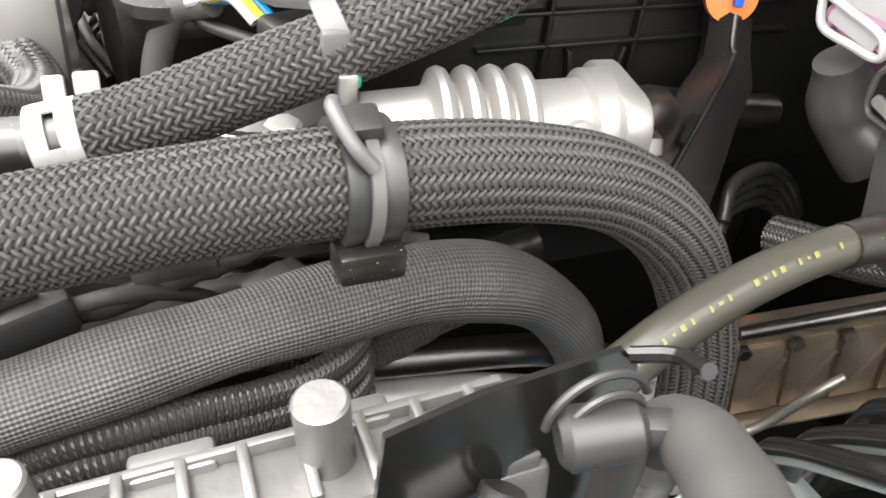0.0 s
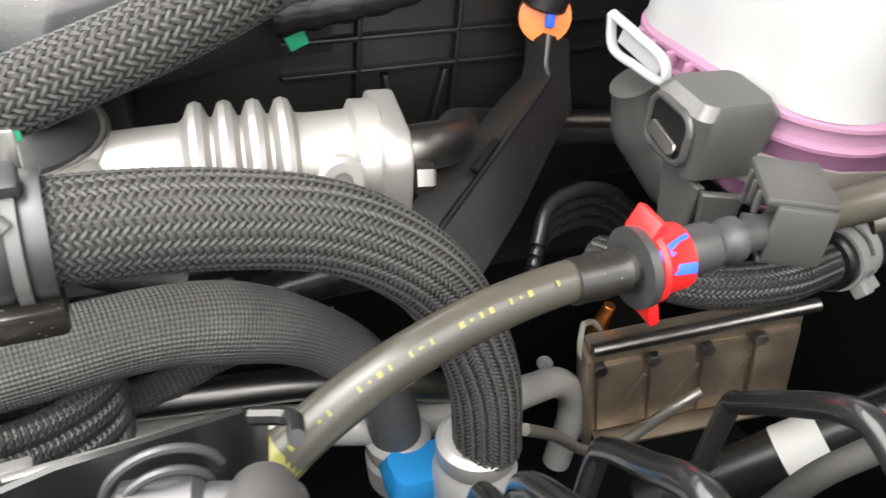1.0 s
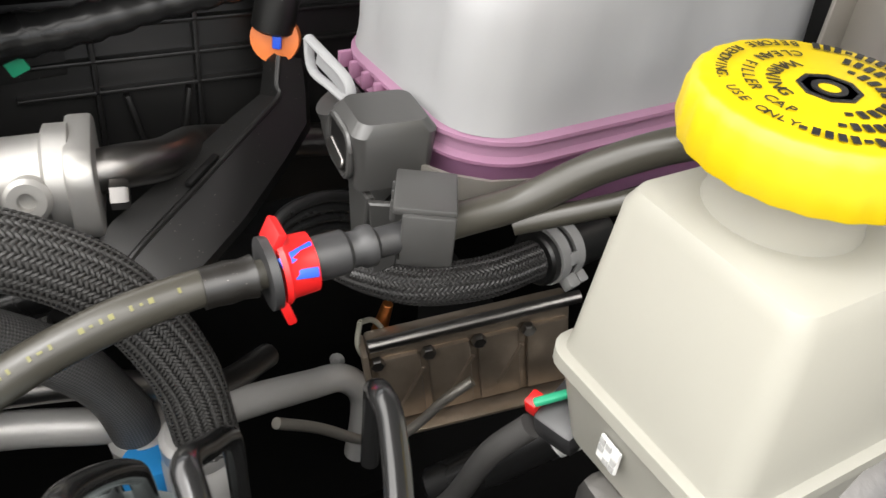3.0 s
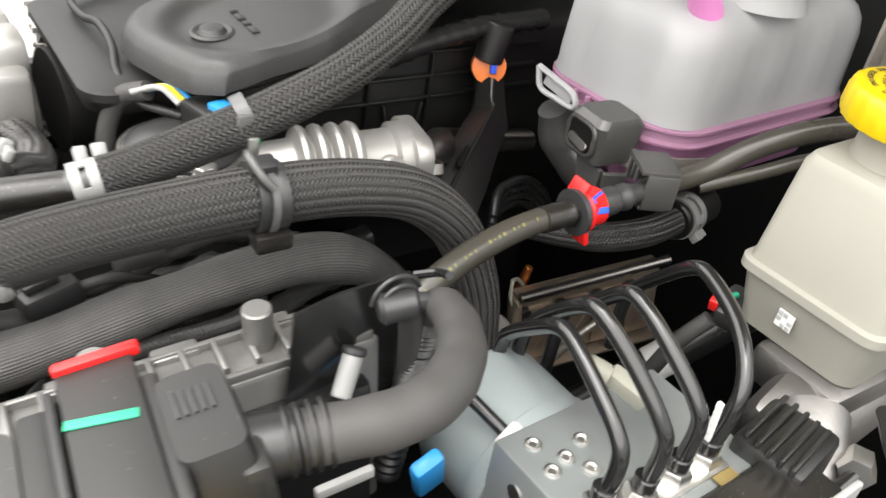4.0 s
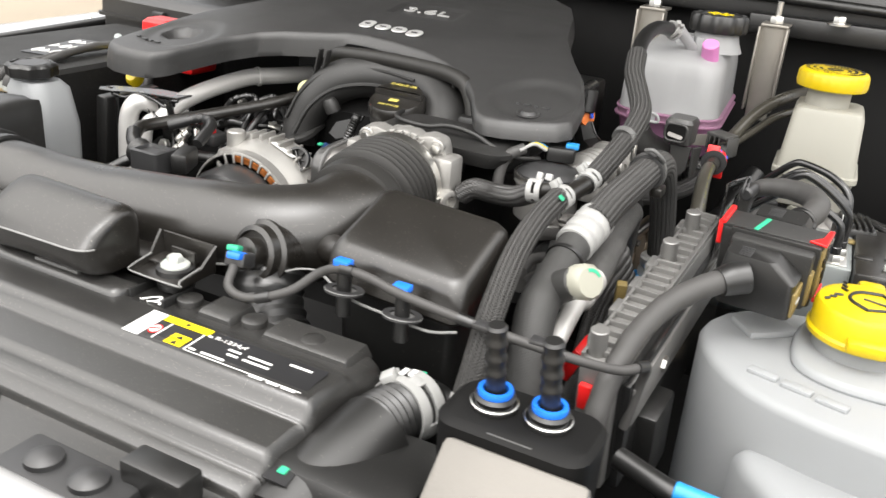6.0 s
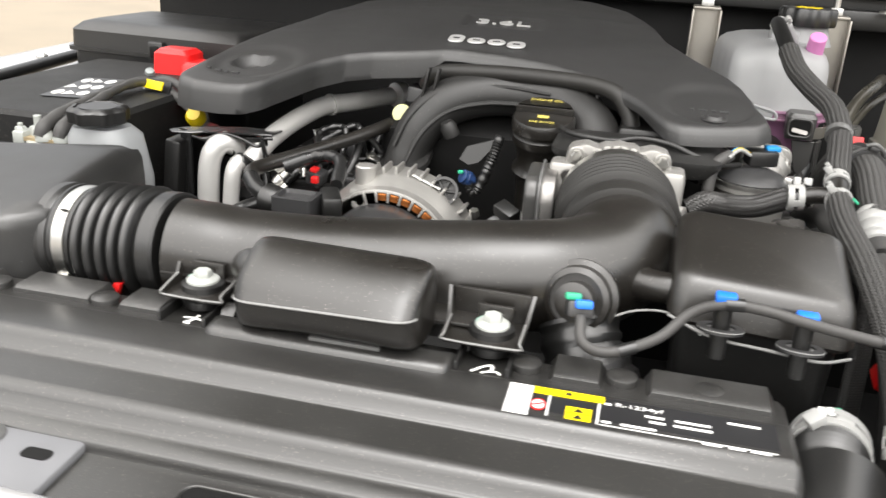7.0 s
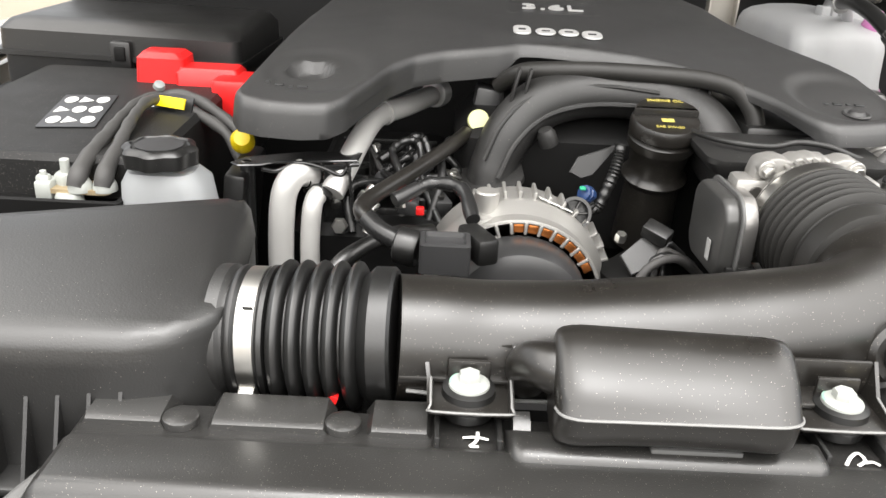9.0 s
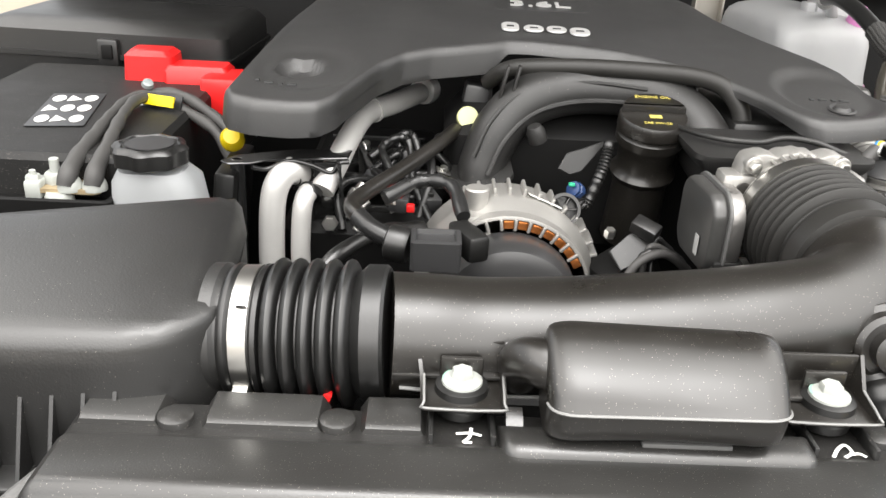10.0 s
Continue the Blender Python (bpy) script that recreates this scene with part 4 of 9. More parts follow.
for i in range(NX + 1):
    x = -0.330 + 0.660 * i / NX
    col = []
    y0, y1 = front_y(x), back_y(x)
    for j in range(NY + 1):
        v = j / NY
        y = y0 + (y1 - y0) * v ** 1.25
        edge = min(y - y0, y1 - y, x + 0.3305, 0.3305 - x)
        xs = squeeze(x, y)
        z = cover_z(xs, y) - 0.006 * (1 - min(1.0, max(0.0, edge) / 0.007)) ** 2
        col.append(bm.verts.new((xs, y, z)))
    grid.append(col)
for i in range(NX):
    for j in range(NY):
        bm.faces.new((grid[i][j], grid[i + 1][j], grid[i + 1][j + 1], grid[i][j + 1]))
rim = [c[0] for c in grid] + grid[-1][1:] + [c[-1] for c in grid[::-1]][1:] + grid[0][-2:0:-1]
prev = rim
for drop, push in ((0.004, 0.0012), (0.018, 0.003), (0.024, 0.0035), (0.0245, 0.0015), (0.010, -0.004)):
    nxt = []
    for v in rim:
        side = Vector((v.co.x, v.co.y - 0.62, 0)).normalized()
        k = 0.28 + 0.80 * (1 - ease(-0.075, -0.050, v.co.x)) + 0.22 * ease(0.185, 0.225, v.co.x)
        k = max(k, 0.9 * ease(0.52, 0.60, v.co.y))
        nxt.append(bm.verts.new(v.co + side * push + Vector((0, 0, -drop * k))))
    for a in range(len(rim)):
        b = (a + 1) % len(rim)
        bm.faces.new((prev[a], prev[b], nxt[b], nxt[a]))
    prev = nxt
part("shell", bm, COVER, cover)
# badge plates: plain shapes, no lettering
badge = thing("brand_badge", (0.0, 0.545, cover_z(0, 0.545)), "four raised silver badge shapes on the engine cover", "badge")
for x, w, h, kind in ((-0.050, 0.020, 0.027, 0), (-0.0235, 0.023, 0.020, 1), (0.0025, 0.023, 0.020, 1), (0.0285, 0.023, 0.024, 2)):
    y = 0.545 - (0.004 if kind == 2 else 0.0) + (0.003 if kind == 0 else 0.0)
    m = Matrix.Translation((x, y, cover_z(x, y) + 0.001)) @ turn(11)
    bm = slab(B(), rrect(w, h, w * 0.42, 5), 0.0, 0.0022, 0.0006, 1, m)
    pl = part("badge_plate", bm, SILVERPAINT, badge)
    part("badge_eye", slab(B(), rrect(w * 0.42, h * 0.16, w * 0.05, 3), 0.0021, 0.0028, 0.0002, 1, m), COVER, pl)
disp = thing("displacement_badge", (0.0, 0.643, 1.13), "silver engine size lettering in a dark recess", "badge")
m = Matrix.Translation((-0.008, 0.643, cover_z(-0.008, 0.643) + 0.0014)) @ turn(10) @ Matrix.Diagonal((1.75, 1, 1, 1))
part("lettering", text_bm("3.6L", 0.026, m, 0.0009), SILVERPAINT, disp)
# small moulded marks on both lobes
for cx, cy in ((-0.285, 0.372), (0.262, 0.402)):
    mk = thing("moulded_mark", (cx, cy, cover_z(cx, cy)), "small raised moulded marks on the engine cover", "marking", "moulded marks")
    for i, w in enumerate((0.004, 0.008, 0.004, 0.009)):
        x = cx - 0.018 + 0.011 * i
        part("bar", box(B(), (x, cy, cover_z(x, cy) + 0.0006), (w, 0.005, 0.0016), 0.0004), GREYBLACK, mk)
bm = lathe(B(), (0.266, 0.380, cover_z(0.266, 0.380) - 0.001), (0, -0.1, 1), [(0.013, 0), (0.014, 0.002), (0.012, 0.003), (0.009, 0.002), (0.007, 0.005), (0, 0.006)], 28)
part("grommet_cap", bm, COVER, cover)

# ---- intake manifold behind the oil filler ----
man = thing("intake_manifold", (0.03, 0.45, 0.95), "black plastic intake manifold with an arched runner", "intake manifold")
bm = B()
arch = [(-0.082, 0.432, 0.972), (-0.078, 0.438, 0.995), (-0.062, 0.448, 1.030), (-0.035, 0.460, 1.056), (0.004, 0.470, 1.068), (0.05, 0.472, 1.071), (0.10, 0.462, 1.069), (0.136, 0.436, 1.050), (0.156, 0.400, 1.020), (0.170, 0.350, 1.008), (0.176, 0.300, 1.006)]
tube(bm, arch, [0.024, 0.025, 0.027, 0.028, 0.027, 0.026, 0.027, 0.029, 0.030, 0.034, 0.036], 32, 8)
part("runner", bm, MANIFOLD, man)
bm = B()
tube(bm, [(p[0] + 0.004, p[1] - 0.027, p[2] - 0.006) for p in arch[1:8]], 0.0030, 8, 8)
part("weld_seam", bm, MANIFOLD, man)
tube(bm := B(), [(p[0] - 0.012, p[1] - 0.022, p[2] + 0.012) for p in arch[1:7]], 0.0022, 8, 8)
part("outer_seam", bm, MANIFOLD, man)
bm = B()
stack(bm, [(0, 0, -0.004, 0.066, 0.062, 0.02), (0, 0, -0.003, 0.068, 0.064, 0.02), (0, 0, 0.002, 0.068, 0.064, 0.02), (0, 0, 0.003, 0.064, 0.060, 0.02)], 5, Matrix.Translation((-0.080, 0.430, 0.985)) @ turn(14, -16))
part("port_flange", bm, MANIFOLD, man)
# darker than the other manifold parts: shade under the cover is in its colour
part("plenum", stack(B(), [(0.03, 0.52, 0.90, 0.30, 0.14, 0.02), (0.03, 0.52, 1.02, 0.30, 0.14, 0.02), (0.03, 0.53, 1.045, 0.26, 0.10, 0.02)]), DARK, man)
part("throttle_flange", stack(B(), [(0.192, 0.350, 1.036, 0.150, 0.09, 0.018), (0.192, 0.350, 1.048, 0.168, 0.100, 0.018), (0.192, 0.350, 1.053, 0.168, 0.100, 0.018), (0.192, 0.350, 1.056, 0.14, 0.08, 0.018)], 5), MANIFOLD, man)
part("wave_rib", tube(B(), [(0.108, 0.385, 1.058), (0.120, 0.345, 1.062), (0.140, 0.326, 1.063), (0.170, 0.326, 1.062), (0.195, 0.330, 1.066), (0.225, 0.330, 1.063), (0.250, 0.326, 1.055), (0.276, 0.330, 1.048), (0.296, 0.350, 1.045)], 0.0028, 10), MANIFOLD, man)
for x in (-0.055, 0.135):
    for dx in (-0.006, 0.006):
        part("clip_rib", box(B(), (x + dx, 0.447, 1.080), (0.003, 0.012, 0.036), 0.001, rot=turn(0, 12 if x < 0 else -8)), MANIFOLD, man)
ledge = [(0.148, 0.418), (0.165, 0.400), (0.195, 0.397), (0.222, 0.404), (0.236, 0.372), (0.258, 0.348), (0.272, 0.360), (0.260, 0.410), (0.247, 0.450), (0.242, 0.495), (0.190, 0.495)]
part("ledge", slab(B(), ledge, 1.020, 1.041, 0.002, 2), MANIFOLD, man)
part("ledge_rim", tube(B(), [(x, y, 1.0425) for x, y in ledge[:6]], 0.0024, 10, 8), MANIFOLD, man)
part("ledge_rim", tube(B(), [(x, y, 1.0425) for x, y in ledge[6:]], 0.0024, 10, 8), MANIFOLD, man)
part("boss", lathe(B(), (-0.022, 0.428, 1.024), (-0.4, -0.2, 1), [(0.010, 0), (0.010, 0.012), (0.007, 0.018)], 18), MANIFOLD, man)
part("sensor_block", box(B(), (-0.088, 0.512, 1.036), (0.028, 0.03, 0.055), 0.004, rot=turn(0, 8)), GREYBLACK, man)
part("sensor_block", box(B(), (-0.074, 0.510, 1.046), (0.012, 0.02, 0.058), 0.003), MANIFOLD, man)
breather = thing("breather_hose", (0.05, 0.46, 1.09), "dull black rubber breather hose over the manifold", "hose")
part("hose", tube(B(), [(-0.075, 0.500, 1.068), (-0.055, 0.480, 1.086), (-0.03, 0.470, 1.092), (0.03, 0.462, 1.096), (0.10, 0.450, 1.097), (0.138, 0.440, 1.096), (0.163, 0.430, 1.090), (0.178, 0.420, 1.074), (0.184, 0.414, 1.056), (0.184, 0.412, 1.038)], 0.0095, 20, 8), DULLRUBBER, breather)
part("end_cuff", rod(B(), (0.184, 0.4125, 1.050), (0.184, 0.412, 1.040), 0.0112, seg=22, edge=0.001), RUBBER, breather)
bolt("manifold_bolt", (-0.100, 0.392, 0.962), (0, -0.3, 1), 0.007, "pale bolt at the foot of the manifold", "", 1.3, OFFWHITE, 0.014)

# oil filler
fil = thing("oil_filler", (0.09, 0.405, 0.93), "black plastic oil filler neck with a gold printed cap", "oil filler")
fx, fy = 0.088, 0.403
part("neck", lathe(B(), (fx, fy, 0.90), (0, 0, 1), [(0.034, 0), (0.032, 0.04), (0.0305, 0.074), (0.036, 0.079), (0.0375, 0.083), (0.034, 0.087), (0.031, 0.094), (0.033, 0.112), (0.035, 0.115), (0.035, 0.120)], 36), SATIN, fil)
ocap = part("cap", lathe(B(), (fx, fy, 1.018), (0, 0, 1), [(0.034, 0), (0.0375, 0.001), (0.038, 0.010), (0.0365, 0.012), (0.0365, 0.014), (0.0385, 0.016), (0.0385, 0.026), (0.036, 0.030), (0.0, 0.031)], 44), SATIN, fil, "black cap with raised grip")
part("grip", slab(B(), [(0.036 * math.cos(a), -0.002 + 0.036 * math.sin(a)) for a in np.linspace(radians(12), radians(168), 20)] + [(-0.0355, 0.004), (0.0355, 0.004)], 1.046, 1.0565, 0.003, 2, Matrix.Translation((fx, fy, 0))), SATIN, ocap)
part("lettering", text_bm("ENGINE OIL", 0.0075, Matrix.Translation((fx, fy + 0.022, 1.0569)), 0.0002), GOLDPRINT, ocap)
part("lettering", text_bm("SAE 0W-20", 0.0065, Matrix.Translation((fx, fy - 0.022, 1.0494)), 0.0002), GOLDPRINT, ocap)
bm = B()
for dx in (-0.0035, 0.0035):
    box(bm, (fx + dx, fy - 0.0075, 1.0494), (0.0065, 0.007, 0.0004), 0)
part("book_sign", bm, GOLDPRINT, ocap)

fil.matrix_basis = Matrix.Translation((0.088, 0.405, 1.040)) @ turn(14) @ Matrix.Diagonal((0.91, 0.91, 1, 1)) @ Matrix.Translation((-0.088, -0.403, -1.022)) @ fil.matrix_basis

# ---- throttle body ----
tb = thing("throttle_body", (0.17, 0.26, 0.95), "cast aluminium throttle body with a grey motor housing", "throttle body")
o = tb_c + tb_ax.normalized() * 0.014
part("barrel", lathe(B(), o, tb_ax, [(0.046, -0.004), (0.049, -0.001), (0.049, 0.006), (0.0455, 0.008), (0.0455, 0.018), (0.0475, 0.020)], 44), ALU, tb)
# flange with four lugs and a scalloped rim
rim = []
for i in range(96):
    a = math.tau * i / 96
    lug = max(0.0, math.cos(2 * a + math.pi / 2) ** 2 - 0.55) / 0.45
    rim.append(((0.0505 + 0.0125 * lug + 0.0006 * math.cos(24 * a)) * math.cos(a), (0.0505 + 0.0125 * lug + 0.0006 * math.cos(24 * a)) * math.sin(a)))
part("flange", slab(B(), rim, 0.014, 0.034, 0.002, 2, Matrix.Translation(o) @ basis(tb_ax)), ALU, tb)
for a in (45, 135, 225, 315):
    d = basis(tb_ax) @ Vector((0.0560 * math.cos(radians(a)), 0.0560 * math.sin(radians(a)), 0.010))
    ear = part("lug", lathe(B(), o + d, tb_ax, [(0.0, 0.0), (0.0072, 0.0), (0.0080, 0.001), (0.0080, 0.008)], 20), ALU, tb)
    part("bolt", hexa(B(), o + d, -tb_ax, 0.0052, 0.005), ZINC, ear)
for i in range(7):
    a = radians(62 + 9.5 * i)
    d = basis(tb_ax) @ Vector((0.0488 * math.cos(a), 0.0488 * math.sin(a), 0.002))
    part("cast_rib", rod(B(), o + d, o + d + tb_ax.normalized() * 0.016, 0.0016, seg=8), ALU, tb)
part("web", box(B(), o + Vector((-0.050, 0.016, 0.004)), (0.030, 0.026, 0.056), 0.005), ALU, tb)
part("web_recess", lathe(B(), o + Vector((-0.047, 0.0025, 0.020)), (0, -1, 0), [(0.0062, 0), (0.0062, 0.0012), (0.0048, 0.0014), (0.0042, -0.002), (0, -0.002)], 18), STEEL, tb)
part("side_web", box(B(), o + Vector((0.048, 0.020, 0.0)), (0.026, 0.030, 0.066), 0.006), ALU, tb)
part("port", lathe(B(), o + Vector((0.056, 0.006, -0.010)), (1, -0.4, 0), [(0.012, -0.01), (0.012, 0.008), (0.010, 0.009), (0.0065, 0.009), (0.006, 0.0), (0, 0.0)], 20), ALU, tb)
mm = Matrix.Translation(o + Vector((-0.060, 0.004, -0.012))) @ basis((-1, -0.06, 0))
part("motor_body", slab(B(), rrect(0.082, 0.072, 0.024), -0.004, 0.010, 0.002, 2, mm, smooth=2), CASTDULL, tb)
mot = part("motor_housing", slab(B(), rrect(0.080, 0.070, 0.020), 0.010, 0.024, 0.004, 3, mm, smooth=2), HOLDERGREY, tb, "dark grey motor housing")
part("housing_rim", slab(B(), rrect(0.087, 0.077, 0.023), 0.0085, 0.0115, 0.0008, 1, mm, smooth=2), MIDGREY, mot)
for i in range(3):
    part("clip", box(B(), o + Vector((-0.070, -0.036 + 0.036 * i, -0.044 + 0.052 * (i % 2))), (0.012, 0.009, 0.014), 0.0015), HOLDERGREY, mot)
part("connector", box(B(), o + Vector((-0.062, -0.030, -0.042)), (0.026, 0.018, 0.020), 0.002), BLACK, mot)
part("data_label", box(B(), o + Vector((-0.0845, -0.014, -0.026)), (0.0006, 0.008, 0.018), 0, rot=turn(0, 0, 3)), PRINTGREY, mot, "small grey label")

# ---- alternator ----
alt = thing("alternator", (-0.03, 0.25, 0.90), "cast aluminium alternator with copper windings in its vents", "alternator")
ac = Vector((-0.058, 0.285, 0.913))
part("drum", lathe(B(), ac, (0, 1, 0), [(0.060, 0), (0.0660, 0.001), (0.0675, 0.004), (0.0675, 0.010), (0.0790, 0.011), (0.0805, 0.014), (0.0830, 0.022), (0.0870, 0.030), (0.0880, 0.036), (0.0880, 0.070), (0.080, 0.080), (0.0, 0.082)], 64), ALU, alt)
part("vent_ring", lathe(B(), ac, (0, 1, 0), [(0.0770, 0.0), (0.0800, 0.001), (0.0805, 0.014), (0.0770, 0.014), (0.0770, 0.0)], 64), ALU, alt)
part("pulley_cover", lathe(B(), ac, (0, -1, 0), [(0.064, -0.004), (0.0655, 0.002), (0.0650, 0.026), (0.061, 0.036), (0.050, 0.042), (0.0, 0.044)], 48), GREYBLACK, alt)
for i in range(12):
    a = radians(18 + 9.0 * i)
    d = Vector((math.cos(a), 0, math.sin(a)))
    bm = box(B(), (0, 0, 0), (0.0034, 0.030, 0.010), 0.0012)
    bmesh.ops.transform(bm, matrix=Matrix.Translation(ac + d * 0.0900 + Vector((0, 0.052, 0))) @ basis(d, (0, 1, 0)), verts=bm.verts)
    part("fin", bm, ALU, alt)
for i in range(8):
    a = radians(30 + 10.4 * i)
    d = Vector((math.cos(a), 0, math.sin(a)))
    if i < 7:
        bm = box(B(), (0, 0, 0), (0.0095, 0.012, 0.0080), 0.0012)
        bmesh.ops.transform(bm, matrix=Matrix.Translation(ac + d * 0.0722 + Vector((0, 0.0045, 0))) @ basis(d, (0, 1, 0)), verts=bm.verts)
        part("winding", bm, COPPER, alt, "copper winding behind a vent")
    a += radians(5.2)
    d = Vector((math.cos(a), 0, math.sin(a)))
    bm = box(B(), (0, 0, 0), (0.0032, 0.013, 0.0115), 0.0010)
    bmesh.ops.transform(bm, matrix=Matrix.Translation(ac + d * 0.0722 + Vector((0, 0.0042, 0))) @ basis(d, (0, 1, 0)), verts=bm.verts)
    part("vent_bar", bm, ALU, alt)
part("lug", rod(B(), (-0.090, 0.316, 0.975), (-0.090, 0.316, 1.009), 0.0115), ALU, alt)
part("lug_base", box(B(), (-0.086, 0.312, 0.978), (0.034, 0.040, 0.022), 0.006), ALU, alt)
part("eye", lathe(B(), (-0.086, 0.290, 0.976), (0, -1, 0.2), [(0.011, -0.024), (0.011, 0.004), (0.009, 0.005), (0.0045, 0.005), (0.0045, 0), (0, 0)], 20), ALU, alt)
part("label", box(B(), (-0.024, 0.325, 0.9952), (0.034, 0.010, 0.0008), 0, rot=turn(-12, 22)), LABELWHITE, alt, "pale printed label")
plugb = thing("alternator_plug", (-0.13, 0.24, 0.98), "black square connector on a taped cable", "connector")
part("housing", stack(B(), [(-0.128, 0.215, 0.975, 0.042, 0.034, 0.004), (-0.128, 0.215, 1.000, 0.042, 0.034, 0.004), (-0.128, 0.215, 1.001, 0.034, 0.026, 0.004), (-0.128, 0.215, 0.997, 0.032, 0.024, 0.004)]), GREYBLACK, plugb)
part("collar", lathe(B(), (-0.150, 0.225, 0.985), (-1, 0.3, 0.1), [(0.014, 0), (0.016, 0.004), (0.016, 0.018), (0.013, 0.020)], 24), BLACK, plugb)
part("cable", tube(B(), [(-0.160, 0.228, 0.987), (-0.182, 0.238, 0.994), (-0.196, 0.252, 1.0)], 0.0088, 16), HOSE_GLOSS, plugb)
part("plug_top", box(B(), (-0.100, 0.236, 0.988), (0.020, 0.044, 0.024), 0.004, rot=turn(0, 0, 25)), BLACK, plugb)
part("cable_arm", tube(B(), [(-0.104, 0.262, 1.000), (-0.115, 0.300, 1.015), (-0.145, 0.310, 1.014), (-0.175, 0.290, 1.004)], 0.0065, 16, 10, ripple=lambda s: 0.0006 * math.sin(s * 1500)), HOSE_GLOSS, plugb)

# black engine wiring pipe with its pale button
stick = thing("wiring_pipe", (-0.15, 0.4, 1.0), "black plastic cable pipe with a pale yellow end button", "pipe")
part("pipe", tube(B(), [(-0.192, 0.250, 0.998), (-0.203, 0.272, 1.001), (-0.195, 0.304, 1.002), (-0.162, 0.362, 1.008), (-0.130, 0.420, 1.015), (-0.108, 0.462, 1.022)], 0.0078, 18, 8), SATIN, stick)
part("button", lathe(B(), (-0.0960, 0.472, 1.033), (0.05, -1, 0.45), [(0.0, -0.004), (0.0105, -0.003), (0.0120, 0.001), (0.0120, 0.006), (0.0110, 0.008), (0.0, 0.0085)], 32), PALEYELLOW, stick, "pale yellow round button")

# ---- air conditioning pipes ----
acp = thing("refrigerant_pipe", (-0.25, 0.35, 0.9), "bent bright aluminium refrigerant pipe", "pipe", "refrigerant pipes")
part("pipe", tube(B(), [(-0.150, 0.592, 1.030), (-0.178, 0.530, 1.031), (-0.202, 0.490, 1.031), (-0.212, 0.458, 1.028), (-0.220, 0.405, 1.021), (-0.227, 0.362, 1.010), (-0.238, 0.340, 0.990)], 0.0120, 22, 8), ALU_TUBE, acp)
part("bead", ring_at(bm := B(), [(-0.178, 0.530, 1.031), (-0.202, 0.490, 1.031), (-0.212, 0.458, 1.028)], 0.5, 0.0120, 0.004, thick=0.0018) and bm, ALU_TUBE, acp)
part("drop_pipe", tube(B(), [(-0.262, 0.356, 1.000), (-0.268, 0.338, 1.010), (-0.277, 0.329, 1.003), (-0.283, 0.325, 0.982), (-0.285, 0.322, 0.93), (-0.283, 0.318, 0.87)], 0.0125, 22, 8), ALU_TUBE, acp)
part("collar", lathe(B(), (-0.144, 0.612, 1.029), (-0.6, -1, 0), [(0.012, -0.012), (0.017, -0.01), (0.018, 0), (0.017, 0.006), (0.013, 0.008)], 24), ALU_TUBE, acp)
acp2 = thing("refrigerant_pipe", (-0.25, 0.3, 0.9), "thinner bright aluminium refrigerant pipe", "pipe", "refrigerant pipes")
part("pipe", tube(B(), [(-0.246, 0.360, 0.980), (-0.251, 0.340, 0.988), (-0.255, 0.330, 0.980), (-0.257, 0.326, 0.955), (-0.257, 0.322, 0.92), (-0.254, 0.318, 0.87)], 0.0095, 20, 8), ALU_TUBE, acp2)
brkt = thing("pipe_bracket", (-0.25, 0.33, 1.0), "glossy black pressed steel pipe bracket", "bracket")
part("arm", slab(B(), [(-0.330, 0.322), (-0.322, 0.314), (-0.302, 0.318), (-0.290, 0.328), (-0.270, 0.334), (-0.240, 0.340), (-0.214, 0.346), (-0.212, 0.372), (-0.262, 0.368), (-0.296, 0.352), (-0.320, 0.340)], 1.020, 1.0222, 0.0008, 1), GLOSS, brkt)
part("arm_hole", lathe(B(), (-0.316, 0.327, 1.0224), (0, 0, 1), [(0.0034, 0), (0.0042, 0.0004), (0.0050, 0), (0.0034, 0)], 20), STEEL, brkt)
part("arm_fold", tube(B(), [(-0.300, 0.318, 1.018), (-0.288, 0.327, 1.014), (-0.268, 0.332, 1.021), (-0.248, 0.337, 1.016), (-0.230, 0.341, 1.008), (-0.222, 0.343, 1.017), (-0.213, 0.346, 1.018)], 0.0022, 10, 6), GLOSS, brkt)
part("saddle", lathe(B(), (-0.272, 0.338, 1.002), (0.15, 0.75, 0.55), [(0.0130, 0), (0.0146, 0), (0.0146, 0.012), (0.0130, 0.012), (0.0130, 0)], 30), GLOSS, brkt)
part("saddle", lathe(B(), (-0.250, 0.338, 0.984), (0.15, 0.75, 0.55), [(0.0100, 0), (0.0114, 0), (0.0114, 0.010), (0.0100, 0.010), (0.0100, 0)], 26), GLOSS, brkt)
part("leg", box(B(), (-0.234, 0.350, 0.985), (0.026, 0.003, 0.066), 0.001, rot=turn(10, 0, 12)), GLOSS, brkt)
part("leg_fold", box(B(), (-0.220, 0.343, 0.990), (0.003, 0.014, 0.060), 0.001, rot=turn(8, -6, 12)), GLOSS, brkt)
for k in range(3):
    part("fitting", lathe(B(), (-0.206 + 0.004 * k, 0.352 - 0.012 * k, 0.984 - 0.012 * k), (0.5, 0.4, 0.6), [(0.006, -0.008), (0.0075, -0.004), (0.0075, 0.002), (0.005, 0.004), (0.005, 0.012)], 12), ZINC, brkt)
part("leg", box(B(), (-0.318, 0.338, 0.96), (0.014, 0.004, 0.12), 0.0012), GLOSS, brkt)
part("bolt", hexa(B(), (-0.230, 0.338, 0.958), (0, -1, 0.1), 0.008, 0.008), ZINC, brkt)

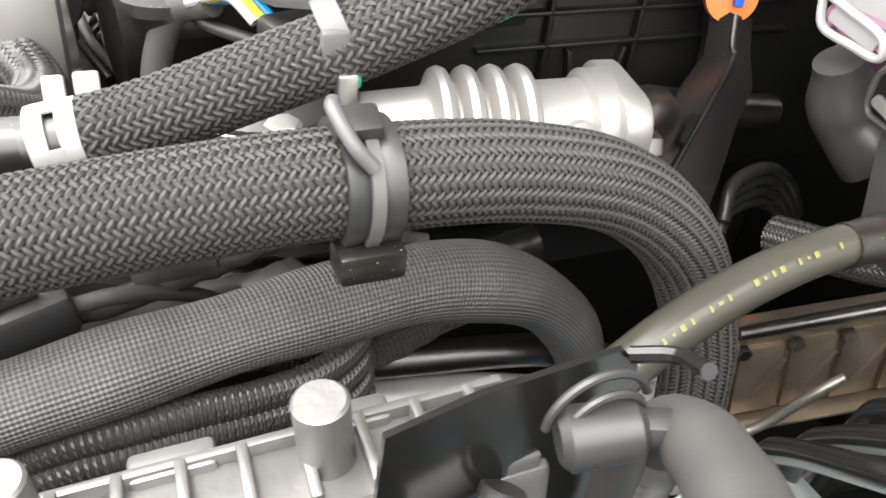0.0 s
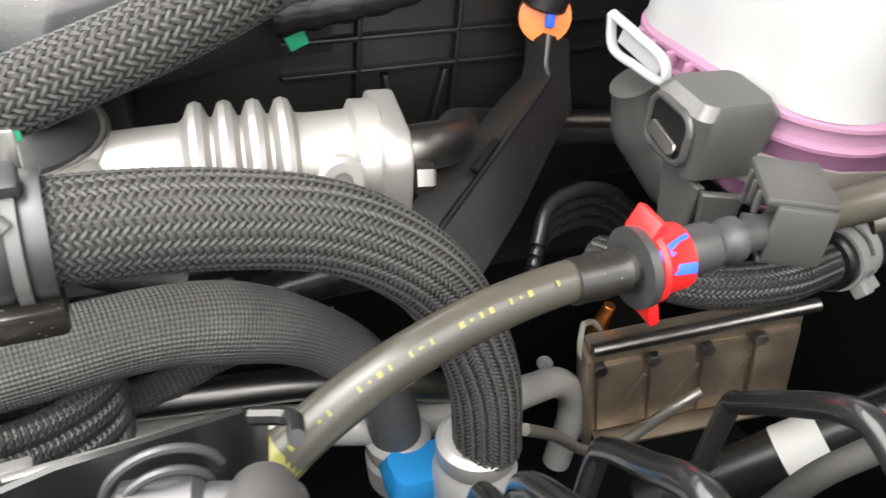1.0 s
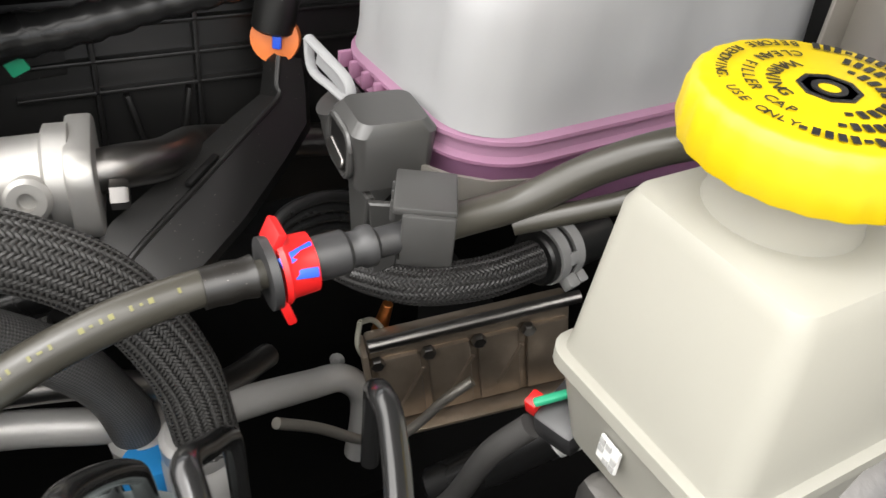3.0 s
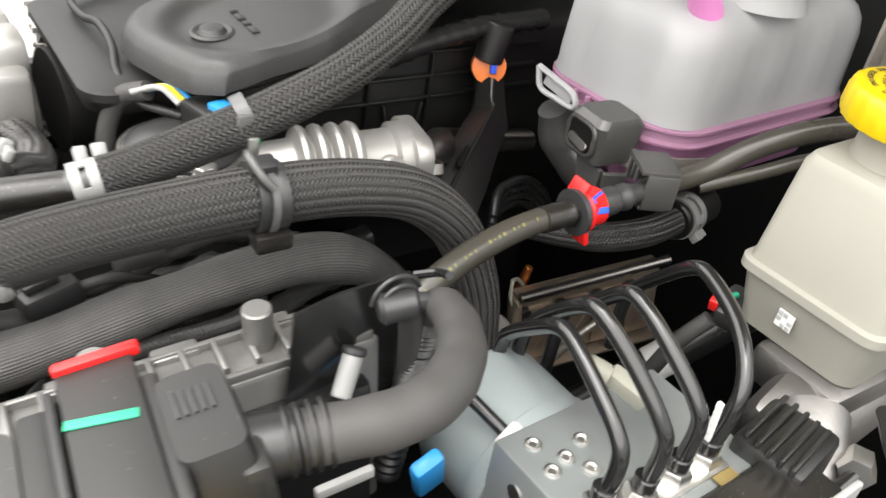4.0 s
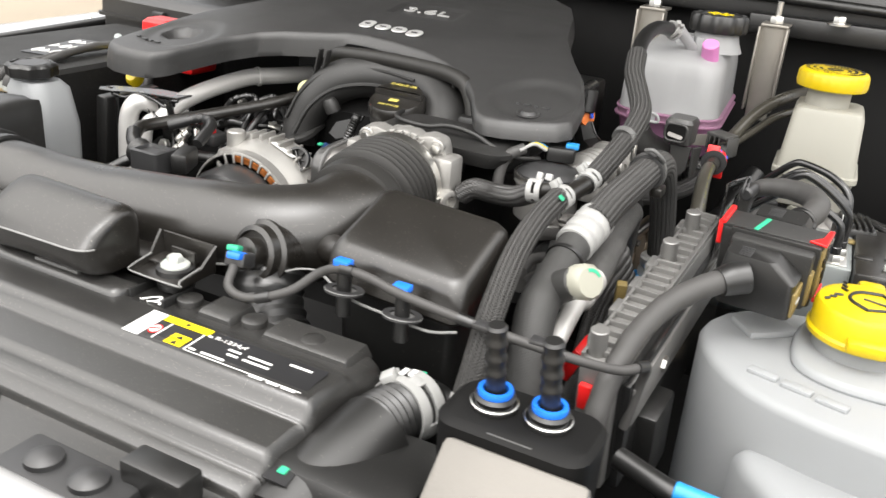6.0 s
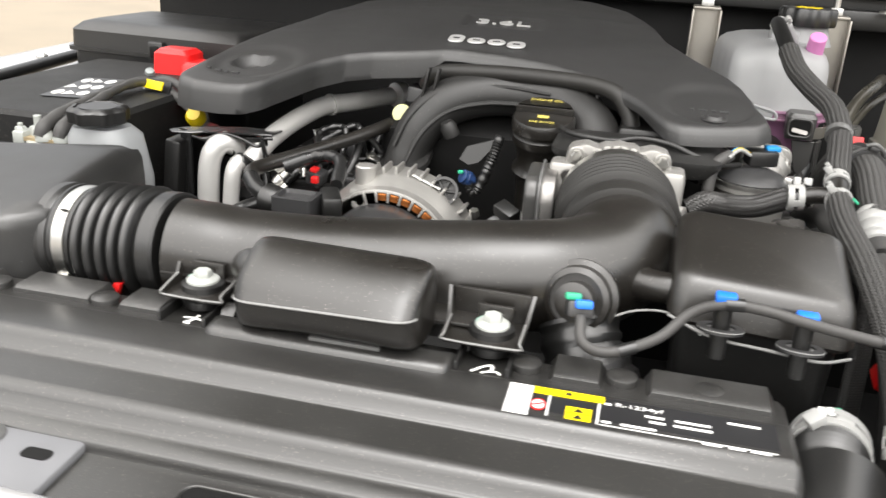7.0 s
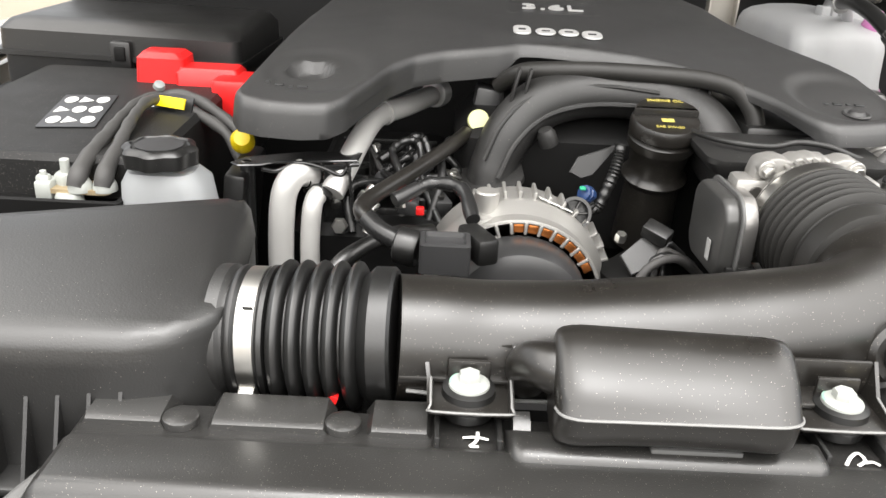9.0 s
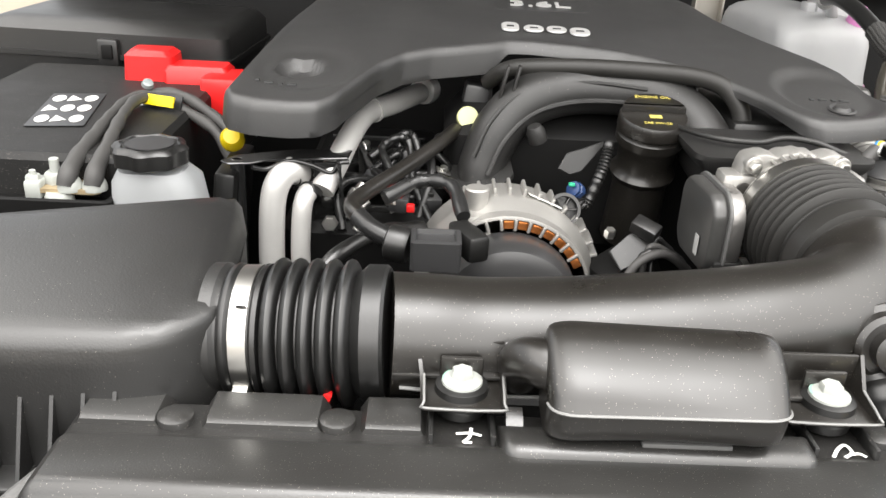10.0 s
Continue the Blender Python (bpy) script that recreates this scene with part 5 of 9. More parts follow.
# cables and hoses low behind the alternator
for i, (pts, r, mt, lab) in enumerate((
        ([(-0.22, 0.36, 0.95), (-0.18, 0.40, 0.985), (-0.14, 0.42, 0.975), (-0.12, 0.45, 0.95)], 0.006, RUBBER, "ribbed black cable sleeve"),
        ([(-0.20, 0.45, 0.99), (-0.16, 0.48, 1.01), (-0.145, 0.46, 0.985), (-0.14, 0.43, 0.96)], 0.005, RUBBER, "ribbed black cable sleeve"),
        ([(-0.25, 0.22, 0.93), (-0.215, 0.26, 0.958), (-0.18, 0.30, 0.965), (-0.14, 0.34, 0.955)], 0.0075, RUBBER, "ribbed black cable sleeve"),
        ([(-0.17, 0.38, 0.99), (-0.185, 0.42, 1.012), (-0.160, 0.44, 1.015), (-0.15, 0.40, 0.98), (-0.13, 0.36, 0.95)], 0.004, RUBBER, "thin black looped cable"))):
    single("cable_sleeve", tube(B(), pts, r, 12, 14, ripple=lambda s: 0.0006 * math.sin(s * 1700)), mt, lab, "cable", "cables behind the alternator")
rkr = thing("rocker_cover", (-0.20, 0.52, 0.86), "black ribbed rocker cover under the engine cover", "rocker cover")
# shell darker than its ribs, to paint the shade between them
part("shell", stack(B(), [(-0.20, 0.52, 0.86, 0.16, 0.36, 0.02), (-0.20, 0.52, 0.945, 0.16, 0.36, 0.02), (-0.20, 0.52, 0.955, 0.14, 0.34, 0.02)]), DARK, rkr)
for i in range(6):
    part("rib", box(B(), (-0.20, 0.38 + 0.05 * i, 0.957), (0.12, 0.004, 0.010), 0.001), BLACK, rkr)
for x, y in ((-0.15, 0.405), (-0.235, 0.43), (-0.165, 0.48), (-0.225, 0.50)):
    part("boss", lathe(B(), (x, y, 0.95), (0, 0, 1), [(0.010, 0), (0.010, 0.016), (0.008, 0.018), (0.004, 0.018), (0.004, 0.014), (0, 0.014)], 16), BLACK, rkr)
random.seed(7)
for i in range(9):
    x0, y0 = random.uniform(-0.25, -0.13), random.uniform(0.34, 0.44)
    pts = [(x0, y0, 0.950)]
    for q in range(4):
        pts.append((pts[-1][0] + random.uniform(-0.03, 0.03), pts[-1][1] + random.uniform(0.008, 0.04), random.uniform(0.965, 1.005)))
    pts.append((pts[-1][0], pts[-1][1] + 0.02, 0.945))
    mt = (RUBBER, HOSE_GLOSS, TAPE)[i % 3]
    single("cable_sleeve", tube(B(), pts, random.uniform(0.0025, 0.005), 10, 8, ripple=(lambda s: 0.0004 * math.sin(s * 1900)) if i % 2 else None), mt, "thin dark cable among the wiring of the engine", "cable", "cables behind the alternator")
for i, (x, y, z) in enumerate(((-0.245, 0.395, 0.985), (-0.12, 0.43, 0.985), (-0.205, 0.465, 0.998), (-0.172, 0.335, 0.985))):
    t = thing("pipe_clip", (x, y, z), "small bright metal clip among the wiring", "clip", "wiring clips")
    part("plate", box(B(), (x, y, z), (0.018, 0.010, 0.003), 0.0008, rot=turn(30 * i, 20, 40 * i)), ZINC, t)
    part("bolt", hexa(B(), (x, y, z + 0.001), (0.1, -0.4, 1), 0.0045, 0.005), ZINC, t)
part("lock", box(B(), (-0.152, 0.322, 0.983), (0.008, 0.007, 0.008), 0.0015), RED, plugb, "red locking tab")
# near-black colour stands in for the shade round the block
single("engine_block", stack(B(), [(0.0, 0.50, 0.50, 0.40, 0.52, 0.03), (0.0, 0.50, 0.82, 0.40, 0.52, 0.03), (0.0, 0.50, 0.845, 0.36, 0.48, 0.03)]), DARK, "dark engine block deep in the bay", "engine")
for k, (x, y, z) in enumerate(((-0.165, 0.36, 0.975), (-0.135, 0.395, 0.965), (-0.19, 0.42, 0.975), (-0.155, 0.45, 0.99))):
    t = thing("cable_plug", (x, y, z), "small black cable plug on the rocker cover", "connector", "small plugs")
    part("shell", box(B(), (x, y, z), (0.020, 0.026, 0.016), 0.003, rot=turn(15 * k, 10, 30 * k)), GREYBLACK, t)
    part("lock", box(B(), (x, y - 0.006, z + 0.010), (0.008, 0.012, 0.005), 0.001, rot=turn(15 * k, 10, 30 * k)), RED if k == 0 else BLACK, t)
inj = thing("cam_sensor", (0.045, 0.36, 0.98), "black sensor with a blue connector and ribbed lead", "sensor")
part("plug", lathe(B(), (0.014, 0.366, 0.992), (-0.6, -0.5, 0.4), [(0.006, -0.006), (0.0085, 0), (0.0085, 0.004), (0.0070, 0.005), (0.0080, 0.006), (0.0080, 0.009), (0.0050, 0.010)], 8), DEEPBLUE, inj, "dark blue connector")
part("mark", box(B(), (0.006, 0.359, 1.001), (0.006, 0.006, 0.003), 0.001), GREENMARK, inj, "green paint mark")
part("elbow", tube(B(), [(0.014, 0.367, 0.990), (0.018, 0.364, 0.980), (0.024, 0.365, 0.980), (0.034, 0.370, 1.004), (0.040, 0.376, 1.024), (0.043, 0.384, 1.040)], 0.0055, 14, 12, ripple=lambda s: 0.0007 * math.sin(s * 1900)), BLACK, inj)
part("wing", slab(B(), [(0, 0), (0.012, -0.006), (0.024, -0.002), (0.046, 0.026), (0.047, 0.031), (0.030, 0.024), (0.008, 0.016)], -0.002, 0.002, 0.001, 1, Matrix.Translation((-0.004, 0.392, 1.006)) @ turn(75)), BLACK, inj, "leaf shaped plastic wing")
tens = thing("belt_tensioner", (0.06, 0.29, 0.93), "black moulded belt tensioner arm", "tensioner")
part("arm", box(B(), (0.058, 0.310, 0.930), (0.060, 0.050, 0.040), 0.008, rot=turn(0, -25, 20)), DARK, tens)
part("plate", slab(B(), [(-0.026, -0.010), (0.020, -0.016), (0.030, 0.006), (0.006, 0.016), (-0.022, 0.012)], -0.002, 0.002, 0.0008, 1, Matrix.Translation((0.060, 0.292, 0.962)) @ turn(35, -20, 30)), BLACK, tens)
part("bolt", hexa(B(), (0.036, 0.300, 0.972), (0, -0.3, 1), 0.0055, 0.008), ZINC, tens)
for k in range(4):
    part("lead", tube(B(), [(0.040 + 0.012 * k, 0.255 + 0.010 * k, 0.935), (0.056 + 0.008 * k, 0.262 + 0.012 * k, 0.962 + 0.003 * k), (0.082 + 0.006 * k, 0.272 + 0.010 * k, 0.968 - 0.004 * k), (0.112, 0.290 + 0.008 * k, 0.945)], 0.0042 - 0.0005 * k, 12, 10, ripple=(lambda s: 0.0005 * math.sin(s * 1700)) if k % 2 else None), RUBBER if k % 2 else TAPE, tens)
part("plug", box(B(), (0.070, 0.302, 0.980), (0.026, 0.016, 0.014), 0.002, rot=turn(20, 15, -35)), BLACK, tens)
wheel = thing("idler_wheel", (0.0, 0.335, 0.985), "black spoked plastic idler wheel", "wheel")
part("rim", lathe(B(), (-0.005, 0.330, 0.985), (0.1, -0.9, 0.4), [(0.013, 0), (0.016, 0), (0.016, 0.006), (0.013, 0.006), (0.013, 0)], 28), BLACK, wheel)
for i in range(6):
    a = radians(60 * i)
    mm = Matrix.Translation((-0.005, 0.328, 0.986)) @ basis((0.1, -0.9, 0.4))
    p, q = mm @ Vector((0, 0, 0)), mm @ Vector((0.014 * math.cos(a), 0.014 * math.sin(a), 0))
    part("spoke", rod(B(), p, q, 0.0014, seg=8), BLACK, wheel)

# ---- battery side ----
bat = thing("battery", (-0.5, 0.46, 0.9), "black battery with a grained cover", "battery")
part("case", stack(B(), [(-0.510, 0.455, 0.86, 0.245, 0.36, 0.01), (-0.510, 0.455, 1.030, 0.245, 0.36, 0.01), (-0.510, 0.455, 1.036, 0.235, 0.35, 0.01)]), BATTERYCASE, bat)
# shade inside the recess is put into its near-black colour
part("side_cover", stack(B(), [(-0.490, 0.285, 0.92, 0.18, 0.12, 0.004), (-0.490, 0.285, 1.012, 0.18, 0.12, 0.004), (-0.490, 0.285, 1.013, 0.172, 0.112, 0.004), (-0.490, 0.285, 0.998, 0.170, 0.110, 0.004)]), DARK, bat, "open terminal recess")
# bright line of the recess edge, put into a pale colour
part("recess_rim", tube(B(), [(-0.420, 0.338, 1.013), (-0.574, 0.338, 1.013), (-0.578, 0.230, 1.013)], 0.0016, 8, 1), EDGE_GLINT, bat)
bl = thing("battery_label", (-0.5, 0.45, 1.037), "black label with white hazard signs on the battery", "label")
bm2 = Matrix.Translation((-0.507, 0.420, 1.0372)) @ turn(0, 0, 10)
part("film", plate(0, 0, 0.054, 0.128, 0, bm2), LABELBLACK, bl)
for r_ in range(3):
    for c_ in range(3):
        x, y = -0.016 + 0.016 * c_, 0.040 - 0.040 * r_
        if (2 * r_ + c_) % 4 == 1 or (r_, c_) == (1, 0):
            b2 = slab(B(), [(x - 0.0070, y - 0.011), (x + 0.0070, y - 0.004), (x - 0.0050, y + 0.012)], 0.0005, 0.001, 0, 1, bm2)
            part("hazard_sign", b2, LABELWHITE, bl)
            continue
        b2 = slab(B(), [(x + 0.0066 * math.cos(math.tau * i / 18), y + 0.0125 * math.sin(math.tau * i / 18)) for i in range(18)], 0.0005, 0.001, 0, 1, bm2)
        sign = part("hazard_sign", b2, LABELWHITE, bl)
        part("sign_mark", slab(B(), [(x - 0.003, y - 0.006), (x + 0.0035, y + 0.002), (x - 0.001, y + 0.007)], 0.0010, 0.0013, 0, 1, bm2), PRINTGREY, sign)
redc = thing("terminal_cover", (-0.42, 0.58, 1.04), "bright red plastic battery terminal cover", "cover")
part("hood", stack(B(), [(-0.462, 0.585, 1.036, 0.060, 0.05, 0.006), (-0.462, 0.585, 1.072, 0.056, 0.046, 0.006), (-0.462, 0.585, 1.078, 0.044, 0.034, 0.006)]), RED, redc)
part("link", stack(B(), [(-0.405, 0.575, 1.036, 0.075, 0.045, 0.006), (-0.405, 0.575, 1.058, 0.075, 0.044, 0.006), (-0.405, 0.575, 1.064, 0.066, 0.036, 0.006)]), RED, redc)
part("skirt", box(B(), (-0.372, 0.555, 1.034), (0.045, 0.06, 0.050), 0.006), RED, redc)
redc.matrix_basis = Matrix.Translation((-0.006, 0.0, -0.008)) @ redc.matrix_basis
term = thing("battery_terminal", (-0.46, 0.285, 1.02), "pale zinc battery terminal clamp with two studs", "terminal")
part("plate", stack(B(), [(-0.447, 0.262, 1.010, 0.060, 0.026, 0.006), (-0.447, 0.262, 1.014, 0.060, 0.026, 0.006)]), BRASS, term, "brass coloured clamp plate")
part("block", box(B(), (-0.473, 0.258, 1.012), (0.014, 0.020, 0.016), 0.002), PALEBOLT, term)
for x, y, h, r in ((-0.459, 0.266, 0.020, 0.0060), (-0.474, 0.256, 0.012, 0.0040)):
    part("stud", rod(B(), (x, y, 1.012), (x, y, 1.016 + h), r * 0.7, seg=14), PALEBOLT, term)
    part("nut", hexa(B(), (x, y, 1.014), (0, 0, 1), r * 1.6, 0.010), PALEBOLT, term)
for x, y in ((-0.443, 0.255), (-0.423, 0.258)):
    part("cable_lug", lathe(B(), (x, y, 1.012), (0, 0, 1), [(0.0105, 0), (0.0105, 0.003), (0.0095, 0.007), (0.0070, 0.012), (0.0, 0.013)], 18), PALEBOLT, term)
part("post", lathe(B(), (-0.452, 0.252, 0.985), (0, 0, 1), [(0.012, 0), (0.012, 0.022), (0.010, 0.026)], 20), PALEBOLT, term)
for k, pts in enumerate(([(-0.445, 0.250, 1.016), (-0.443, 0.258, 1.028), (-0.444, 0.290, 1.036), (-0.446, 0.334, 1.040), (-0.450, 0.385, 1.043), (-0.448, 0.430, 1.046), (-0.436, 0.456, 1.047), (-0.412, 0.464, 1.047), (-0.381, 0.448, 1.040), (-0.345, 0.425, 1.020), (-0.335, 0.41, 0.99)], [(-0.423, 0.253, 1.016), (-0.422, 0.261, 1.028), (-0.424, 0.292, 1.036), (-0.430, 0.337, 1.043), (-0.436, 0.385, 1.047), (-0.438, 0.425, 1.048), (-0.430, 0.448, 1.045), (-0.400, 0.445, 1.036), (-0.36, 0.425, 1.020), (-0.34, 0.41, 0.99)])):
    single("battery_cable", tube(B(), pts, [0.0075, 0.0075, 0.0066, 0.0056, 0.0054, 0.0056, 0.0058, 0.0058, 0.0058, 0.0058], 18, 8, ripple=lambda q: 0.0005 * math.sin(q * 190) + 0.0003 * math.sin(q * 77)), TAPE, "thick black taped battery cable with a moulded boot", "cable", "battery cables")
single("cable_tie", lathe(B(), (-0.436, 0.458, 1.0565), (0.3, -0.5, 0.8), [(0.0, -0.002), (0.0065, 0), (0.0055, 0.004), (0, 0.005)], 16), PALEGREY, "grey cable end cap on the battery cables", "cable tie")
wl = thing("side_label", (-0.35, 0.44, 1.0), "yellow, white and black sticker on the battery side", "label")
part("film", box(B(), (-0.392, 0.440, 1.012), (0.05, 0.002, 0.052), 0, rot=turn(-25, 0, -20)), LABELBLACK, wl)
part("yellow_band", box(B(), (-0.393, 0.4372, 1.032), (0.046, 0.002, 0.011), 0, rot=turn(-25, 0, -20)), LABELYELLOW, wl)
part("white_edge", box(B(), (-0.414, 0.446, 1.008), (0.008, 0.002, 0.05), 0, rot=turn(-25, 8, -20)), LABELWHITE, wl)
part("sign", box(B(), (-0.394, 0.444, 1.008), (0.02, 0.002, 0.018), 0, rot=turn(-25, 0, -20)), LABELWHITE, wl)
part("sign", box(B(), (-0.382, 0.447, 0.995), (0.012, 0.002, 0.010), 0, rot=turn(-25, 0, -20)), LABELYELLOW, wl)

wl.matrix_basis = Matrix.Translation((-0.030, 0.0, 0.014)) @ wl.matrix_basis
fuse = thing("fuse_box", (-0.53, 0.76, 0.95), "black plastic fuse box with a latched lid", "fuse box")
fm = Matrix.Translation((-0.545, 0.76, 0)) @ turn(0, 0, -4)
part("base", stack(B(), [(0, 0, 0.90, 0.31, 0.20, 0.012), (0, 0, 1.028, 0.31, 0.20, 0.012), (0, 0, 1.030, 0.325, 0.215, 0.012), (0, 0, 1.036, 0.325, 0.215, 0.012)], 5, fm), BLACK, fuse)
part("lid", stack(B(), [(0, 0, 1.036, 0.318, 0.208, 0.016), (0, 0, 1.062, 0.316, 0.206, 0.016), (0, 0.004, 1.072, 0.300, 0.186, 0.016), (0, 0.006, 1.076, 0.276, 0.16, 0.016)], 5, fm), BLACK, fuse)
fuse.matrix_basis = Matrix.Translation((0, 0, 0.009)) @ fuse.matrix_basis
lt = part("latch", box(B(), (-0.545, 0.653, 1.045), (0.026, 0.014, 0.040), 0.003), BLACK, fuse)
part("latch_tab", box(B(), (-0.545, 0.645, 1.050), (0.014, 0.005, 0.018), 0.002), DARK, lt)

psr = thing("steering_fluid_bottle", (-0.37, 0.265, 0.95), "milky white plastic bottle with a black cap", "bottle")
part("body", stack(B(), [(-0.376, 0.270, 0.88, 0.075, 0.060, 0.016), (-0.376, 0.270, 0.98, 0.080, 0.064, 0.018), (-0.378, 0.268, 1.028, 0.070, 0.058, 0.018), (-0.380, 0.266, 1.038, 0.056, 0.046, 0.016)]), TANK, psr)
wave_cap = lambda a: 1 + 0.06 * math.cos(8 * a)
pc = part("cap", lathe(B(), (-0.381, 0.263, 1.042), (0, 0, 1), [(0.026, 0), (0.030, 0.002), (0.0305, 0.014), (0.028, 0.017), (0.024, 0.018), (0.023, 0.0165), (0.0, 0.017)], 54, wave_cap), BLACK, psr, "black ribbed screw cap")
part("cap_print", lathe(B(), (-0.381, 0.263, 1.0592), (0, 0, 1), [(0.017, 0), (0.020, 0), (0.020, 0.0004), (0.017, 0.0004)], 30), GREYBLACK, pc)
psr.matrix_basis = Matrix.Translation((0.010, -0.010, -0.002)) @ psr.matrix_basis
single("yellow_plug", lathe(B(), (-0.334, 0.392, 1.020), (0.1, -0.7, 0.5), [(0.0, -0.002), (0.012, 0), (0.012, 0.008), (0.008, 0.014), (0, 0.014)], 20), YELLOW, "yellow plastic plug below the engine cover", "plug")
bb = thing("battery_tray", (-0.33, 0.35, 0.9), "black battery tray post", "bracket")
part("post", box(B(), (-0.335, 0.37, 0.93), (0.02, 0.10, 0.16), 0.004, rot=turn(0, 6)), BLACK, bb)
part("post", box(B(), (-0.338, 0.28, 0.94), (0.012, 0.012, 0.14), 0.003, rot=turn(12)), BLACK, bb)
single("red_tab", box(B(), (-0.196, 0.012, 0.972), (0.006, 0.006, 0.012), 0.001, rot=turn(0, 20)), RED, "small red plastic tab behind the front panel", "tab")


# ---- coolant bottle ----
bot = thing("coolant_bottle", (0.355, 0.70, 1.0), "milky white coolant bottle half full of pink fluid", "coolant bottle")
BX, BY = 0.351, 0.746


def bottle_levels(rows, n=8):
    return stack(B(), [(BX + dx, BY + dy, z, w - 0.033, d + 0.024, r * 0.8) for dx, dy, z, w, d, r in rows], n)


part("lower_half", bottle_levels([(0, 0, 0.990, 0.136, 0.176, 0.040), (0, 0, 0.997, 0.150, 0.192, 0.044), (0, 0, 1.030, 0.163, 0.204, 0.048), (0, 0, 1.036, 0.164, 0.205, 0.048)]), BOTTLE_PINK, bot, "pink tinted lower half")
part("seam", bottle_levels([(0, 0, 1.036, 0.166, 0.208, 0.048), (0, 0, 1.037, 0.176, 0.218, 0.052), (0, 0, 1.039, 0.177, 0.219, 0.052), (0, 0, 1.040, 0.169, 0.211, 0.049), (0, 0, 1.046, 0.168, 0.210, 0.049), (0, 0, 1.047, 0.174, 0.216, 0.051), (0, 0, 1.049, 0.174, 0.216, 0.051), (0, 0, 1.050, 0.167, 0.209, 0.048)]), BOTTLE_SEAM, bot, "pale pink welded seam")


def fluted(z, w, d, r, dx, dy, depth, count=120):
    """A rounded rectangle whose sides carry shallow upright panels."""
    pts = [Vector((x, y, 0)) for x, y in ((q[0], q[1]) for q in rrect(w - 0.033, d + 0.024, r * 0.8, 6))]
    legs = [(pts[(i + 1) % len(pts)] - pts[i]).length for i in range(len(pts))]
    total, out = sum(legs), []
    for k in range(count):
        s, i = total * k / count, 0
        while s > legs[i]:
            s -= legs[i]
            i += 1
        p = pts[i].lerp(pts[(i + 1) % len(pts)], s / legs[i])
        wave = max(-1.0, min(1.0, 3.0 * math.sin(math.tau * 12 * k / count)))
        p = p * (1 + depth * wave / 0.09)
        out.append(Vector((BX + dx + p.x, BY + dy + p.y, z)))
    return out


part("upper_half", loft(B(), [fluted(z, w, d, r, dx, dy, f) for dx, dy, z, w, d, r, f in ((0, 0, 1.050, 0.165, 0.207, 0.036, 0), (0, 0, 1.058, 0.162, 0.204, 0.034, 0.0004), (0, 0, 1.068, 0.161, 0.203, 0.034, 0.0010), (0, 0, 1.098, 0.158, 0.199, 0.032, 0.0010), (0, 0, 1.110, 0.155, 0.195, 0.034, 0.0007), (0, 0.001, 1.118, 0.149, 0.188, 0.038, 0.0003), (0.001, 0.003, 1.1245, 0.136, 0.172, 0.040, 0), (0.003, 0.004, 1.130, 0.110, 0.142, 0.038, 0), (0.006, 0.004, 1.133, 0.080, 0.104, 0.030, 0))]), BOTTLE, bot)
for k in range(3):
    part("baffle", box(B(), (BX - 0.030 + 0.030 * k, BY, 1.084), (0.0016, 0.200, 0.056), 0.0004), BOTTLE, bot)
part("baffle", box(B(), (BX, BY + 0.012, 1.084), (0.104, 0.0016, 0.056), 0.0004), BOTTLE, bot)
part("fluid", bottle_levels([(0, 0, 1.000, 0.140, 0.180, 0.04), (0, 0, 1.034, 0.154, 0.195, 0.044), (0, 0, 1.0352, 0.148, 0.189, 0.04)], 6), COOLANT, bot, "bright pink coolant")
for k in range(4):
    part("seam_rib", box(B(), (BX - 0.046 + 0.013 * k, BY - 0.1195, 1.0435), (0.003, 0.008, 0.009), 0.0008), BOTTLE_SEAM, bot)
CX, CY = 0.388, 0.722
part("neck", lathe(B(), (CX, CY, 1.126), (0, 0, 1), [(0.036, 0), (0.031, 0.012), (0.027, 0.028)], 30), BOTTLE, bot)
wave12 = lambda a: 1 + 0.05 * math.cos(12 * a)
cp = part("cap", lathe(B(), (CX, CY, 1.150), (0, 0, 1), [(0.027, 0), (0.035, 0.001), (0.0365, 0.004), (0.0360, 0.020), (0.034, 0.0235), (0.028, 0.024), (0.027, 0.0232), (0.0, 0.0236)], 96, wave12), BLACK, bot, "black ribbed pressure cap")
bm = B()
for a in range(0, 360, 60):
    box(bm, (CX + 0.012 * math.cos(radians(a)), CY + 0.010 * math.sin(radians(a)), 1.1740), (0.009, 0.0036, 0.0008), 0, rot=turn(0, 0, a + 20))
for k in (-1, 0, 1):
    box(bm, (CX + 0.006 * k, CY, 1.1740), (0.0030, 0.0080, 0.0008), 0, rot=turn(0, 0, 30 * k))
part("cap_print", bm, LABELYELLOW, cp, "yellow printed warning marks")
part("outlet", rod(B(), (0.391, 0.668, 1.116), (0.390, 0.651, 1.144), 0.0115, 0.0105), PINKPLUG, bot, "pink outlet stub")
part("hose_stub", rod(B(), (0.367, 0.676, 1.130), (0.348, 0.652, 1.156), 0.007), BOTTLE, bot)
for x, w in ((0.346, 0.012), (0.358, 0.008), (0.371, 0.010)):
    part("moulded_rib", box(B(), (x, 0.702, 1.132), (w, 0.02, 0.024), 0.002), BOTTLE, bot)
bot.matrix_basis = Matrix.Translation((BX, BY, 0.003)) @ turn(0, 0, 4) @ Matrix.Translation((-BX, -BY, 0)) @ bot.matrix_basis
